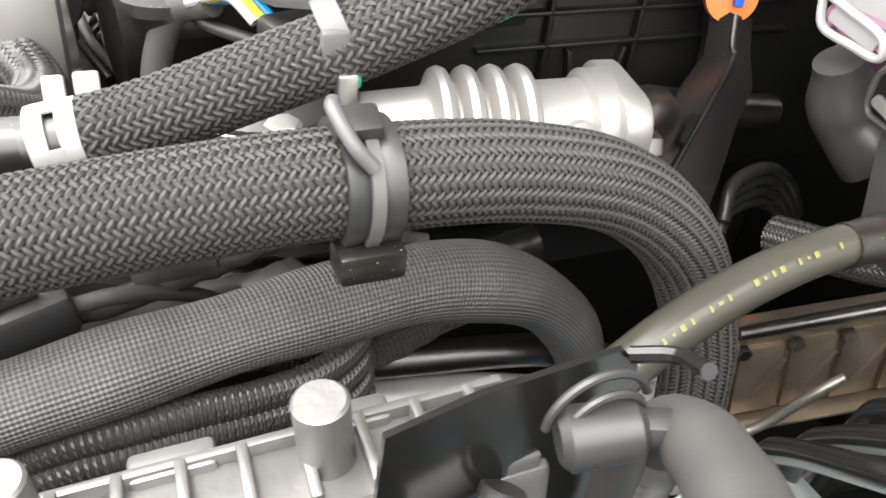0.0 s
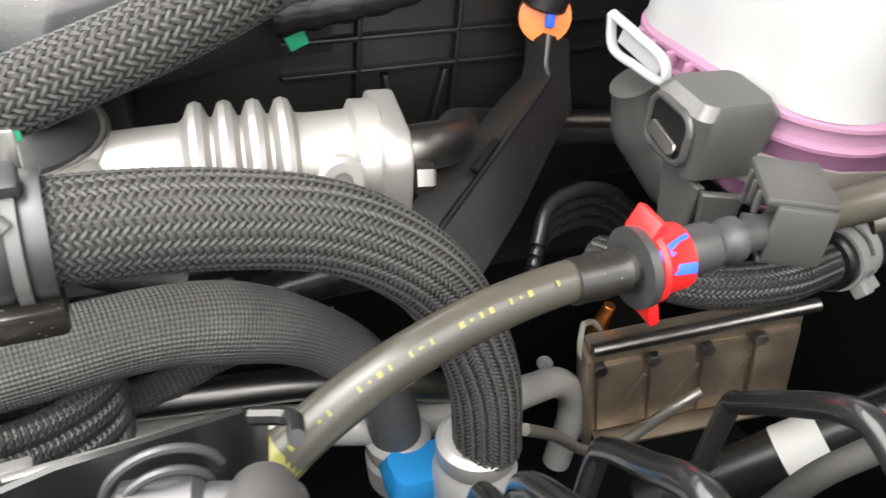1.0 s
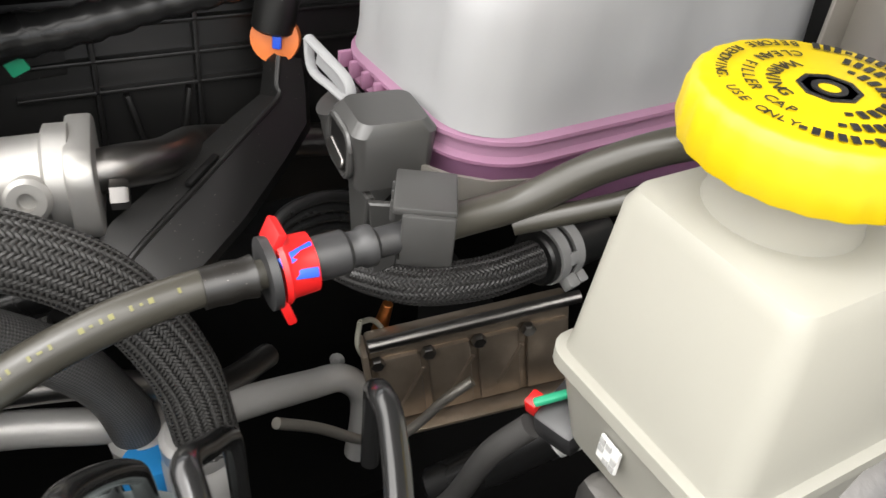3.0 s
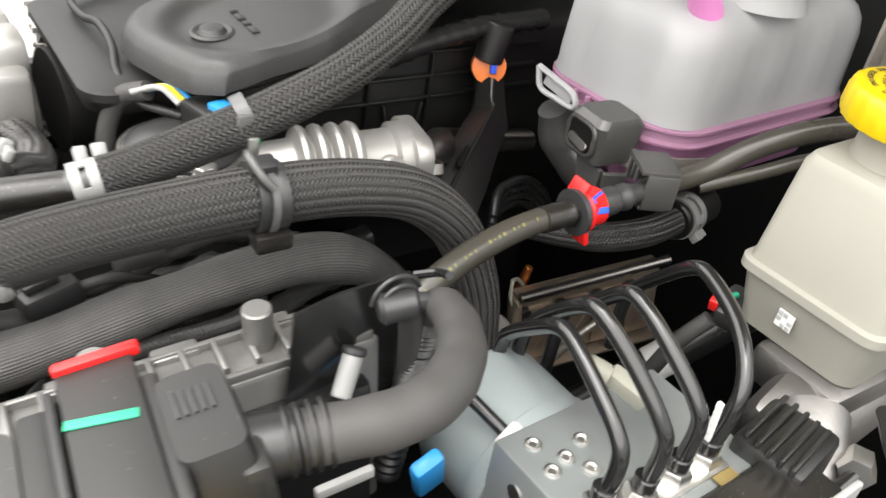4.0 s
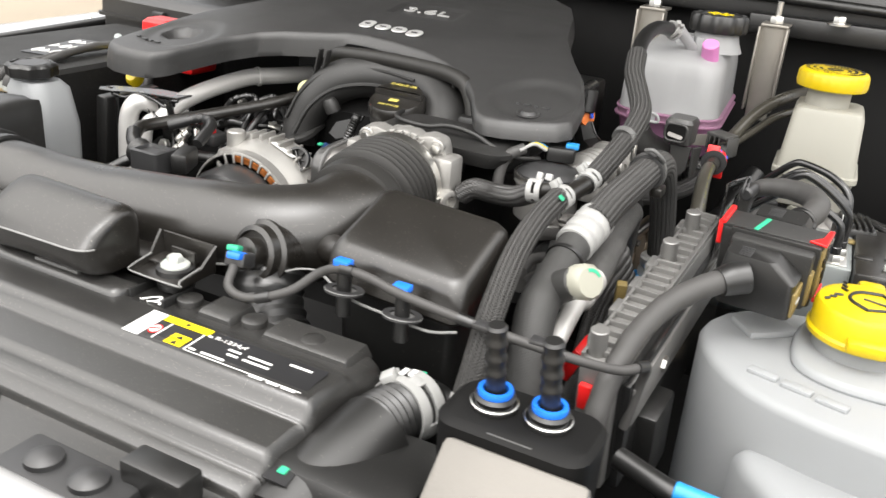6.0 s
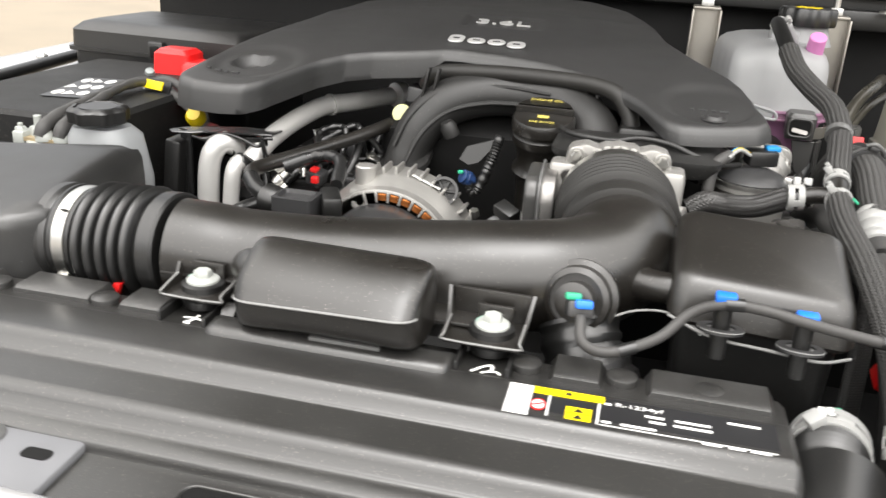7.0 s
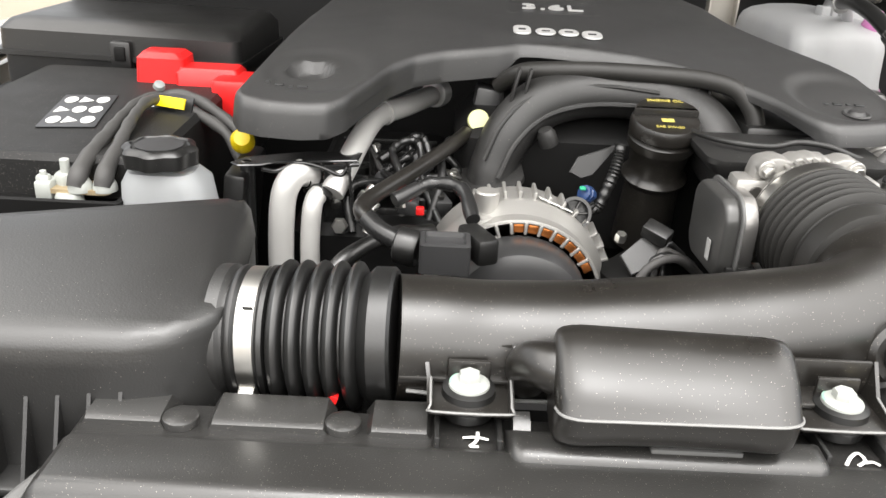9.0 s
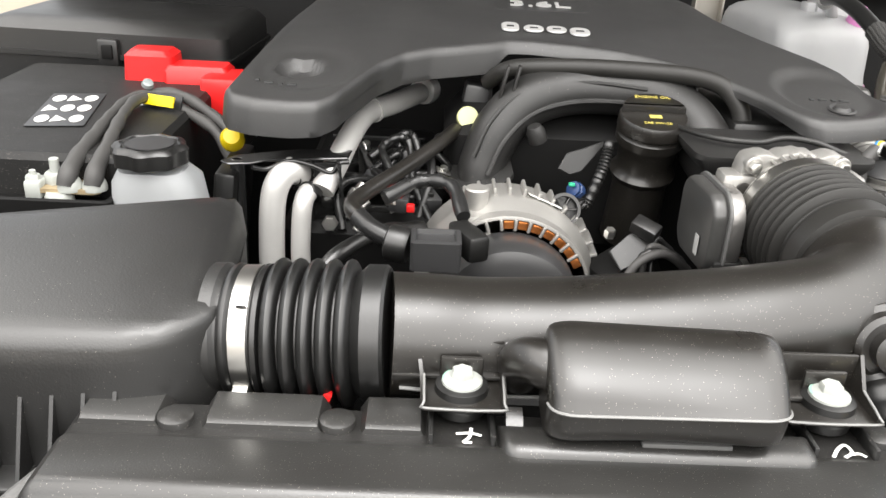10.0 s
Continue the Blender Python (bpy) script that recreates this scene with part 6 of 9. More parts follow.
# bracket in front of the bottle
cb = thing("bottle_bracket", (0.37, 0.61, 1.0), "dark grey plastic bracket with a clip below the bottle", "bracket")
cbm = Matrix.Translation((0.388, 0.608, 0)) @ turn(0, 0, -4)
part("body", on(cbm, stack(B(), [(0, 0.004, 1.026, 0.034, 0.036, 0.005), (0, 0.004, 1.053, 0.036, 0.040, 0.006), (0, 0.004, 1.058, 0.030, 0.032, 0.006)], 5)), HOLDERGREY, cb)
# the mouth is not cut; a near-black plate paints its shade
rc = part("recess", on(cbm, slab(B(), rrect(0.026, 0.020, 0.006, 5), 0.0, 0.0016, 0.0003, 1, Matrix.Translation((-0.001, -0.0150, 1.041)) @ turn(90))), DARK, cb, "near-black plate painting the shade of the open mouth")
ring = [cbm @ Matrix.Translation((-0.001, -0.0162, 1.041)) @ turn(90) @ Vector((x, y, 0)) for x, y in rrect(0.028, 0.022, 0.007, 5)]
part("mouth_rim", tube(B(), ring + ring[:1], 0.0018, 8, 1), HOLDERGREY, rc)
part("metal_clip", on(cbm, slab(B(), rrect(0.020, 0.006, 0.0025, 4), -0.0012, 0.0012, 0.0005, 1, Matrix.Translation((-0.001, -0.0180, 1.037)) @ turn(70, 10))), STEEL, cb, "dull metal spring clip")
part("fin", on(cbm, slab(B(), [(-0.012, 0.0), (0.016, 0.0), (0.014, -0.030), (0.004, -0.044), (-0.002, -0.040)], -0.002, 0.002, 0.0008, 1, Matrix.Translation((0.004, -0.008, 1.024)) @ turn(90))), HOLDERGREY, cb)
part("fin", on(cbm, slab(B(), [(0.0, 0.0), (0.018, 0.0), (0.014, -0.034), (0.004, -0.040)], -0.002, 0.002, 0.0008, 1, Matrix.Translation((0.022, -0.010, 1.024)) @ turn(90, 0, 70))), HOLDERGREY, cb)
part("tab", tube(B(), [(0.322, 0.600, 1.064), (0.338, 0.604, 1.060), (0.354, 0.608, 1.055), (0.357, 0.608, 1.046), (0.342, 0.604, 1.047), (0.328, 0.600, 1.050), (0.322, 0.600, 1.064)], 0.0028, 10, 5, flat=0.7), BOTTLE, cb, "pale moulded loop")
part("tab_web", box(B(), (0.341, 0.6055, 1.054), (0.026, 0.0014, 0.009), 0.0004, rot=turn(0, 14, 14)), BOTTLE, cb)
part("belly", tube(B(), [(0.336, 0.610, 1.036), (0.340, 0.624, 1.012), (0.356, 0.640, 0.996)], [0.012, 0.019, 0.024], 18), HOLDERGREY, cb)
hc = thing("hose_holder", (0.44, 0.61, 1.0), "dark grey plastic pipe holder with a bare metal flap", "clip")
hcm = Matrix.Translation((0.444, 0.606, 1.036)) @ turn(0, 0, -28)
part("saddle", on(hcm, box(B(), (-0.004, 0, 0.0095), (0.030, 0.026, 0.004), 0.0012)), HOLDERGREY, hc)
part("rear_cheek", on(hcm, box(B(), (-0.017, 0, 0.0), (0.003, 0.024, 0.018), 0.001)), HOLDERGREY, hc)
part("cheek", on(hcm, box(B(), (0.0115, 0.002, -0.003), (0.003, 0.022, 0.024), 0.0012)), HOLDERGREY, hc)
part("floor", on(hcm, box(B(), (-0.003, 0, -0.0150), (0.030, 0.020, 0.003), 0.001)), HOLDERGREY, hc)
for k in range(3):
    part("rib", on(hcm, box(B(), (-0.012 + 0.007 * k, -0.0130, 0.004), (0.0015, 0.0024, 0.010), 0.0005)), HOLDERGREY, hc)
path = [(0.384, 0.6185), (0.402, 0.6225), (0.418, 0.632), (0.4275, 0.648), (0.428, 0.676)]
part("flap", loft(B(), [[Vector((x, y, 1.022 + lo)), Vector((x, y, 1.037 - hi)), Vector((x + 0.0014, y - 0.0012, 1.037 - hi)), Vector((x + 0.0014, y - 0.0012, 1.022 + lo))] for (x, y), lo, hi in zip(path, (0.0, 0.0, 0.0, 0.001, 0.005), (0.004, 0.001, 0.0, 0.001, 0.005))]), TANSTEEL, hc, "thin bare metal flap")
for x, y0, w in ((0.266, 0.862, 0.040), (0.447, 0.850, 0.038)):
    t = thing("bottle_post", (x, y0, 1.0), "upright bare metal bracket beside the coolant bottle", "bracket", "bottle posts")
    part("plate", stack(B(), [(x, y0, 1.02, w * 0.8, 0.006, 0.002), (x, y0, 1.10, w, 0.006, 0.002), (x, y0, 1.155, w, 0.006, 0.002)], 2), TANSTEEL, t)
    for k in (-1, 1):
        part("flange", box(B(), (x + k * w / 2, y0 - 0.008, 1.095), (0.003, 0.020, 0.12), 0.001), TANSTEEL, t)
    part("foot", box(B(), (x, y0 + 0.012, 1.157), (w, 0.040, 0.004), 0.001), TANSTEEL, t)
    part("stud", rod(B(), (x, y0 + 0.006, 1.158), (x, y0 + 0.006, 1.190), 0.0045, seg=12), ZINC, t)
    part("nut", hexa(B(), (x, y0 + 0.006, 1.160), (0, 0, 1), 0.010, 0.010), ZINC, t)
bolt("cowl_stud", (0.527, 0.884, 1.165), (0, 0, 1), 0.009, "zinc nut on a stud of the cowl", "cowl studs", 1.8)
bolt("cowl_stud", (0.300, 0.905, 1.185), (0, 0, 1), 0.007, "zinc nut on a stud of the cowl", "cowl studs", 1.8)

# ---- brake fluid reservoir and master cylinder ----
br = thing("brake_reservoir", (0.54, 0.66, 0.95), "cream translucent brake fluid reservoir with a yellow cap", "brake reservoir")
rm = Matrix.Translation((0.540, 0.666, 0)) @ turn(0, 0, 3)
KX, KY = 0.535, 0.664
part("upper_half", stack(B(), [(0, 0, 1.004, 0.094, 0.094, 0.010), (0, 0.0, 1.010, 0.092, 0.092, 0.010), (0.0, 0.0, 1.074, 0.082, 0.084, 0.009), (0, 0, 1.080, 0.076, 0.078, 0.008), (0, 0, 1.082, 0.066, 0.068, 0.006)], 5, rm), CREAM, br)
part("rim", stack(B(), [(0, 0, 0.996, 0.094, 0.094, 0.011), (0, 0, 0.997, 0.101, 0.101, 0.012), (0, 0, 1.003, 0.101, 0.101, 0.012), (0, 0, 1.0045, 0.094, 0.094, 0.011)], 5, rm), CREAM, br, "moulded rim")
part("lower_half", stack(B(), [(0, 0.006, 0.950, 0.070, 0.070, 0.012), (0, 0.004, 0.956, 0.084, 0.084, 0.012), (0, 0.0, 0.996, 0.094, 0.094, 0.011)], 5, rm), CREAM, br)
part("neck", lathe(B(), (KX, KY, 1.074), (0, 0, 1), [(0.030, 0), (0.026, 0.010), (0.025, 0.045)], 32), CREAM, br)
wave_n = lambda a: 1 + 0.010 * math.cos(24 * a)
yc = part("cap", lathe(B(), (KX, KY, 1.106), (0, 0, 1), [(0.035, -0.002), (0.0405, -0.002), (0.0418, 0.003), (0.0412, 0.014), (0.0395, 0.0175), (0.0375, 0.0188), (0.0, 0.0195)], 96, wave_n), YELLOW, br, "yellow screw cap with black print")
part("cap_sign", lathe(B(), (KX, KY, 1.1254), (0, 0, 1), [(0.0085, 0), (0.0100, 0), (0.0100, 0.0004), (0.0085, 0.0004), (0.0085, 0)], 8), LABELBLACK, yc)
part("cap_sign", lathe(B(), (KX, KY, 1.1254), (0, 0, 1), [(0.0035, 0), (0.0055, 0), (0.0055, 0.0004), (0.0035, 0.0004), (0.0035, 0)], 24), LABELBLACK, yc)
for word, ang, rad, size in (("WARNING", 220, 0.0170, 0.0064), ("CLEAN FILLER CAP", 222, 0.0245, 0.0056), ("BEFORE REMOVING. USE ONLY", 224, 0.0325, 0.0051)):
    step = size * 0.66 / rad
    for i, ch in enumerate(word):
        if ch == " ":
            continue
        a = radians(ang) + (i - (len(word) - 1) / 2) * step
        p = Vector((KX + rad * math.cos(a), KY + rad * math.sin(a), 1.1258))
        part("letter", text_bm(ch, size, Matrix.Translation(p) @ turn(0, 0, math.degrees(a) + 90), 0.0001), LABELBLACK, yc)
for rad, a0, a1, n in ((0.0330, 300, 500, 34), (0.0250, 320, 480, 20), (0.0172, 330, 470, 11)):
    bm = B()
    for i in range(n):
        a = radians(a0 + (a1 - a0) * i / (n - 1))
        box(bm, (KX + rad * math.cos(a), KY + rad * math.sin(a), 1.1258), (0.0022, 0.0040 if i % 5 else 0.0015, 0.0004), 0, rot=turn(0, 0, math.degrees(a) + 90))
    part("print_bars", bm, LABELBLACK, yc)
part("data_label", box(B(), (0.536, 0.6195, 0.979), (0.0115, 0.0012, 0.0115), 0), LABELWHITE, br, "small white label")
for i in range(3):
    for j in range(3):
        if (i * 2 + j) % 3:
            part("label_bar", box(B(), (0.5322 + 0.0038 * i, 0.6186, 0.9752 + 0.0038 * j), (0.0028, 0.0008, 0.0028), 0), PRINTGREY, br)
shift(br, 0.011, 0.019, 0.008)
mc = thing("master_cylinder", (0.56, 0.66, 0.90), "dull cast aluminium brake master cylinder", "master cylinder")
part("barrel", rod(B(), (0.575, 0.585, 0.915), (0.555, 0.80, 0.930), 0.027, 0.030, 28, 0.004), CASTDULL, mc)
part("saddle", box(B(), (0.556, 0.655, 0.940), (0.065, 0.075, 0.03), 0.008), CASTDULL, mc)
part("web", box(B(), (0.575, 0.600, 0.935), (0.05, 0.05, 0.03), 0.01, rot=turn(10, 20, 15)), CASTDULL, mc)
part("nose", lathe(B(), (0.60, 0.585, 0.935), (0.5, -0.6, -0.25), [(0.022, -0.03), (0.022, 0.0), (0.017, 0.008), (0.017, 0.040), (0.012, 0.044)], 26), CASTDULL, mc)
part("port", hexa(B(), (0.618, 0.60, 0.945), (0.4, -0.8, 0.2), 0.011, 0.018), ZINC, mc)
shift(mc, 0.011, 0.019, 0.008)
for pts in ([(0.636, 0.604, 0.955), (0.640, 0.545, 0.93), (0.665, 0.50, 0.88), (0.68, 0.46, 0.80)], [(0.616, 0.659, 0.963), (0.65, 0.62, 0.965), (0.70, 0.60, 0.95), (0.74, 0.55, 0.90)]):
    single("brake_pipe", tube(B(), pts, 0.005, 14, 8), GLOSS, "black coated brake pipe from the master cylinder", "pipe", "brake pipes")

# ---- anti-lock brake unit ----
ab = thing("brake_unit", (0.56, 0.47, 0.88), "anti-lock brake unit of machined aluminium with black controller", "brake unit")
part("block", box(B(), (0.5625, 0.475, 0.920), (0.078, 0.118, 0.085), 0.002, rot=turn(0, 0, 3)), PALEGREY, ab)
part("motor", lathe(B(), (0.526, 0.456, 0.917), (-1, -0.05, 0), [(0.044, 0), (0.045, 0.003), (0.045, 0.010), (0.0435, 0.011), (0.0435, 0.054), (0.040, 0.061), (0.026, 0.063), (0.0, 0.064)], 48), MOTORGREY, ab, "pale grey motor drum")
part("controller", box(B(), (0.6205, 0.478, 0.922), (0.036, 0.152, 0.092), 0.004, rot=turn(0, 0, 3)), SATIN, ab, "black controller housing")
part("controller_edge", box(B(), (0.640, 0.480, 0.924), (0.004, 0.162, 0.098), 0.0015, rot=turn(0, 0, 3)), SILVERPAINT, ab, "bright edge of the controller tray")
part("controller_edge", box(B(), (0.648, 0.480, 0.918), (0.004, 0.164, 0.096), 0.0015, rot=turn(0, 0, 3)), GREYBLACK, ab)
part("controller_back", box(B(), (0.662, 0.480, 0.915), (0.022, 0.156, 0.086), 0.004, rot=turn(0, 0, 3)), BLACK, ab)
for k in range(4):
    part("edge_clip", box(B(), (0.637 + 0.001 * k, 0.425 + 0.036 * k, 0.971), (0.010, 0.007, 0.006), 0.0012), PALEBOLT, ab)
part("connector", box(B(), (0.598, 0.552, 0.955), (0.040, 0.050, 0.035), 0.004, rot=turn(0, 0, 12)), BLACK, ab)
for k in range(5):
    part("connector_rib", box(B(), (0.584 + 0.007 * k, 0.550, 0.974), (0.003, 0.045, 0.006), 0.001, rot=turn(0, 0, 12)), BLACK, ab)
for x, y in ((0.538, 0.430), (0.552, 0.440), (0.546, 0.455), (0.556, 0.428), (0.563, 0.447)):
    part("plug", lathe(B(), (x, y, 0.9622), (0, 0, 1), [(0.0045, 0), (0.0045, 0.0015), (0.003, 0.002), (0.002, 0.001), (0, 0.001)], 16), ZINC, ab)
for y, z in ((0.4165, 0.945), (0.4165, 0.925), (0.4165, 0.905)):
    part("plug", lathe(B(), (0.548, y - 0.0005, z), (0, -1, 0), [(0.005, 0), (0.005, 0.0015), (0.003, 0.002), (0, 0.001)], 16), ZINC, ab)
part("data_label", box(B(), (0.586, 0.4152, 0.928), (0.012, 0.001, 0.020), 0), LABELWHITE, ab, "small white label")
part("label_bars", box(B(), (0.586, 0.4145, 0.928), (0.008, 0.0008, 0.014), 0), PRINTGREY, ab)
ms_ = part("mount_stud", lathe(B(), (0.526, 0.430, 0.953), (-0.86, -0.35, 0.35), [(0.0085, -0.010), (0.0085, 0.006), (0.0065, 0.008), (0, 0.008)], 20), LABELWHITE, ab, "white plastic sleeve on a black pin")
part("pin", rod(B(), (0.520, 0.427, 0.956), (0.492, 0.416, 0.967), 0.0036, seg=12), GLOSS, ms_)
part("nut", hexa(B(), (0.5285, 0.431, 0.952), (0.86, 0.35, -0.35), 0.0095, 0.010), STEEL, ms_)
# shallow dish, with the depth's shade put into its near-black colour
part("round_recess", lathe(B(), (0.540, 0.4158, 0.893), (0, -1, 0), [(0.012, 0), (0.0125, 0.001), (0.011, 0.0012), (0.010, -0.001), (0, -0.001)], 26), DARK, ab, "dark round recess")
part("round_recess", lathe(B(), (0.552, 0.4158, 0.918), (0, -1, 0), [(0.010, 0), (0.0105, 0.0006), (0, 0.0008)], 26), CASTDULL, ab, "dull round plug")
part("port_pad", box(B(), (0.5865, 0.468, 0.9632), (0.020, 0.092, 0.002), 0.0006, rot=turn(0, 0, 3)), ZINC, ab, "bright milled port face")
part("sticker", box(B(), (0.599, 0.506, 0.9640), (0.008, 0.014, 0.001), 0, rot=turn(0, 0, 3)), TANPLASTIC, ab, "ochre sticker")
for k in range(4):
    part("controller_rib", box(B(), (0.612 + 0.0052 * k, 0.4005, 0.930), (0.0022, 0.004, 0.050), 0.0006, rot=turn(0, 0, 3)), SATIN, ab)
part("controller_boss", box(B(), (0.612, 0.448, 0.9685), (0.018, 0.010, 0.003), 0.001, rot=turn(0, 0, 3)), SATIN, ab)
PORTS = [((0.584, 0.432, 0.962), [(0.584, 0.432, 0.968), (0.585, 0.434, 0.992), (0.580, 0.435, 1.005), (0.560, 0.437, 1.016), (0.536, 0.439, 1.026), (0.524, 0.440, 1.025), (0.505, 0.446, 1.008), (0.480, 0.456, 0.982), (0.470, 0.460, 0.965), (0.466, 0.462, 0.92)]),
         ((0.588, 0.455, 0.962), [(0.588, 0.455, 0.968), (0.590, 0.455, 1.000), (0.584, 0.453, 1.014), (0.565, 0.450, 1.030), (0.545, 0.447, 1.042), (0.533, 0.447, 1.042), (0.510, 0.455, 1.020), (0.485, 0.466, 0.990), (0.474, 0.471, 0.968), (0.470, 0.474, 0.92)]),
         ((0.586, 0.480, 0.962), [(0.586, 0.480, 0.968), (0.588, 0.480, 1.000), (0.582, 0.479, 1.013), (0.562, 0.478, 1.027), (0.540, 0.478, 1.037), (0.527, 0.479, 1.036), (0.505, 0.488, 1.013), (0.478, 0.500, 0.984), (0.468, 0.505, 0.966), (0.464, 0.508, 0.92)]),
         ((0.585, 0.503, 0.962), [(0.585, 0.503, 0.968), (0.587, 0.507, 1.000), (0.580, 0.515, 1.016), (0.560, 0.527, 1.027), (0.532, 0.537, 1.032), (0.518, 0.540, 1.029), (0.495, 0.550, 1.005), (0.472, 0.560, 0.978), (0.464, 0.564, 0.965), (0.461, 0.566, 0.92)])]
for k, (p, pts) in enumerate(PORTS):
    t = thing("brake_line", p, "black coated brake line bent over from the brake unit", "brake line", "brake lines")
    part("pipe", tube(B(), pts, 0.0042, 16, 8), GLOSS, t)
    part("nut", hexa(B(), p, (0, 0, 1), 0.0085, 0.010), ZINC, t)
    part("collar", rod(B(), Vector(p) + Vector((0, 0, 0.010)), Vector(p) + Vector((0, 0, 0.018)), 0.006, seg=16), GLOSS, t)
    if k == 3:
        bm = B()
        for i in range(6):
            box(bm, (0.5845 - 0.0002 * i, 0.4995, 0.982 + 0.004 * i), (0.003, 0.0022, 0.0036), 0)
        part("print_bars", bm, LABELWHITE, t, "white printed bars")
    shift(t, 0.015, 0.007, 0.013)
shift(ab, 0.015, 0.007, 0.013)
clipw = thing("line_clip", (0.545, 0.485, 0.99), "pale plastic brake line clip", "clip")
part("bar", box(B(), (0.546, 0.478, 0.990), (0.024, 0.010, 0.010), 0.002, rot=turn(10, 20, 30)), OFFWHITE, clipw)
part("jaw", rod(B(), (0.538, 0.470, 0.994), (0.530, 0.462, 0.998), 0.006, seg=12), OFFWHITE, clipw)
shift(clipw, 0.015, 0.007, 0.013)

# ---- washer fluid tank ----
wt = thing("washer_tank", (0.62, 0.16, 0.9), "milky white washer fluid tank with a yellow cap", "washer tank")
top = [(0.512, 0.210), (0.522, 0.172), (0.546, 0.138), (0.586, 0.112), (0.66, 0.096), (0.745, 0.094), (0.760, 0.180), (0.752, 0.270), (0.700, 0.312), (0.630, 0.300), (0.560, 0.282), (0.524, 0.252)]
part("body", slab(B(), top, 0.78, 0.974, 0.008, 3, smooth=2), TANK, wt)
part("shoulder", slab(B(), [(0.586, 0.200), (0.600, 0.170), (0.640, 0.158), (0.690, 0.172), (0.700, 0.240), (0.680, 0.284), (0.630, 0.290), (0.590, 0.262)], 0.970, 0.982, 0.006, 3, smooth=4), TANK, wt)
part("step", slab(B(), [(0.572, 0.120), (0.620, 0.050), (0.740, 0.030), (0.745, 0.110)], 0.78, 0.930, 0.012, 3, smooth=4), TANK, wt)
for k in range(3):
    part("groove_rib", box(B(), (0.572 + 0.026 * k, 0.152 - 0.008 * k, 0.975), (0.024, 0.010, 0.005), 0.002, rot=turn(0, 0, -14)), TANK, wt)
part("pad", box(B(), (0.560, 0.236, 0.976), (0.046, 0.034, 0.008), 0.003, rot=turn(0, 0, 40)), TANK, wt)
WX, WY = 0.634, 0.227
part("neck", lathe(B(), (WX, WY, 0.955), (0, 0, 1), [(0.042, 0), (0.036, 0.02), (0.036, 0.050)], 36), TANK, wt)
wy = part("cap", lathe(B(), (WX, WY, 0.996), (0, 0, 1), [(0.036, 0), (0.0430, 0.0), (0.0436, 0.004), (0.0414, 0.006), (0.0408, 0.024), (0.0390, 0.0275), (0.0355, 0.029), (0.0, 0.0296)], 64), YELLOW, wt, "yellow snap cap with a black wiper sign")
part("cap_lip", box(B(), (WX + 0.000, WY + 0.047, 1.016), (0.022, 0.024, 0.013), 0.004, rot=turn(-8, 0, 4)), YELLOW, wy)
part("cap_lip", box(B(), (WX + 0.004, WY - 0.042, 1.004), (0.030, 0.014, 0.012), 0.004, rot=turn(8, 0, 4)), YELLOW, wy)
part("arm", tube(B(), [(0.665, 0.260, 0.950), (0.676, 0.310, 0.952), (0.684, 0.390, 0.950), (0.688, 0.475, 0.945)], [0.020, 0.016, 0.015, 0.014], 16, 8, flat=0.6), TANK, wt)
sm = Matrix.Translation((WX, WY, 1.0262)) @ turn(0, 0, 76) @ Matrix.Scale(1.45, 4)
bm = tube(B(), [(-0.014, -0.002, 0), (-0.008, 0.008, 0), (0, 0.011, 0), (0.008, 0.008, 0), (0.014, -0.002, 0)], 0.0010, 6, 6)
tube(bm, [(-0.014, -0.002, 0), (-0.009, -0.008, 0), (-0.004, -0.014, 0)], 0.0008, 6, 4)
tube(bm, [(0.014, -0.002, 0), (0.009, -0.008, 0), (0.004, -0.014, 0)], 0.0008, 6, 4)
tube(bm, [(-0.004, -0.014, 0), (0, -0.0125, 0), (0.004, -0.014, 0)], 0.0008, 6, 4)
for i in range(3):
    for sx in (-1, 1):
        tube(bm, [(sx * (0.004 + 0.005 * i), 0.014 + 0.002 * i, 0), (sx * (0.006 + 0.005 * i), 0.018 + 0.001 * i, 0)], 0.0007, 6, 2)
tube(bm, [(0, -0.010, 0), (0, 0.004, 0)], 0.0006, 6, 2)
bmesh.ops.transform(bm, matrix=sm, verts=bm.verts)
part("wiper_sign", bm, LABELBLACK, wy)
bc = thing("bulb_cap", (0.675, 0.345, 0.962), "off-white octagonal plastic cap beside the washer tank", "cap")
part("skirt", lathe(B(), (0.675, 0.345, 0.954), (0, 0, 1), [(0.016, 0), (0.017, 0.001), (0.017, 0.023), (0.016, 0.0245)], 24), OFFWHITE, bc)
part("head", lathe(B(), (0.675, 0.345, 0.978), (0, 0, 1), [(0.017, 0), (0.0195, 0.0015), (0.020, 0.003), (0.020, 0.022), (0.0185, 0.026), (0.015, 0.0285), (0.014, 0.0275), (0, 0.0280)], 8), OFFWHITE, bc)
shift(bc, 0.011, 0.114, -0.006)
single("support_rail", tube(B(), [(0.67, 0.33, 0.955), (0.72, 0.42, 0.955), (0.76, 0.52, 0.955)], 0.010, 12), CASTDULL, "grey metal rail beside the brake unit", "rail")
single("cross_bar", box(B(), (0.66, 0.375, 0.935), (0.14, 0.016, 0.012), 0.003, rot=turn(0, 0, -12)), CASTDULL, "grey metal bar behind the washer tank", "bracket")
jb = thing("washer_hose", (0.58, -0.01, 0.93), "black hose with light blue sleeves in front of the tank", "hose")
part("pipe", tube(B(), [(0.50, 0.015, 0.952), (0.55, -0.002, 0.950), (0.61, -0.006, 0.948), (0.68, 0.0, 0.94)], 0.008, 14), RUBBER, jb)
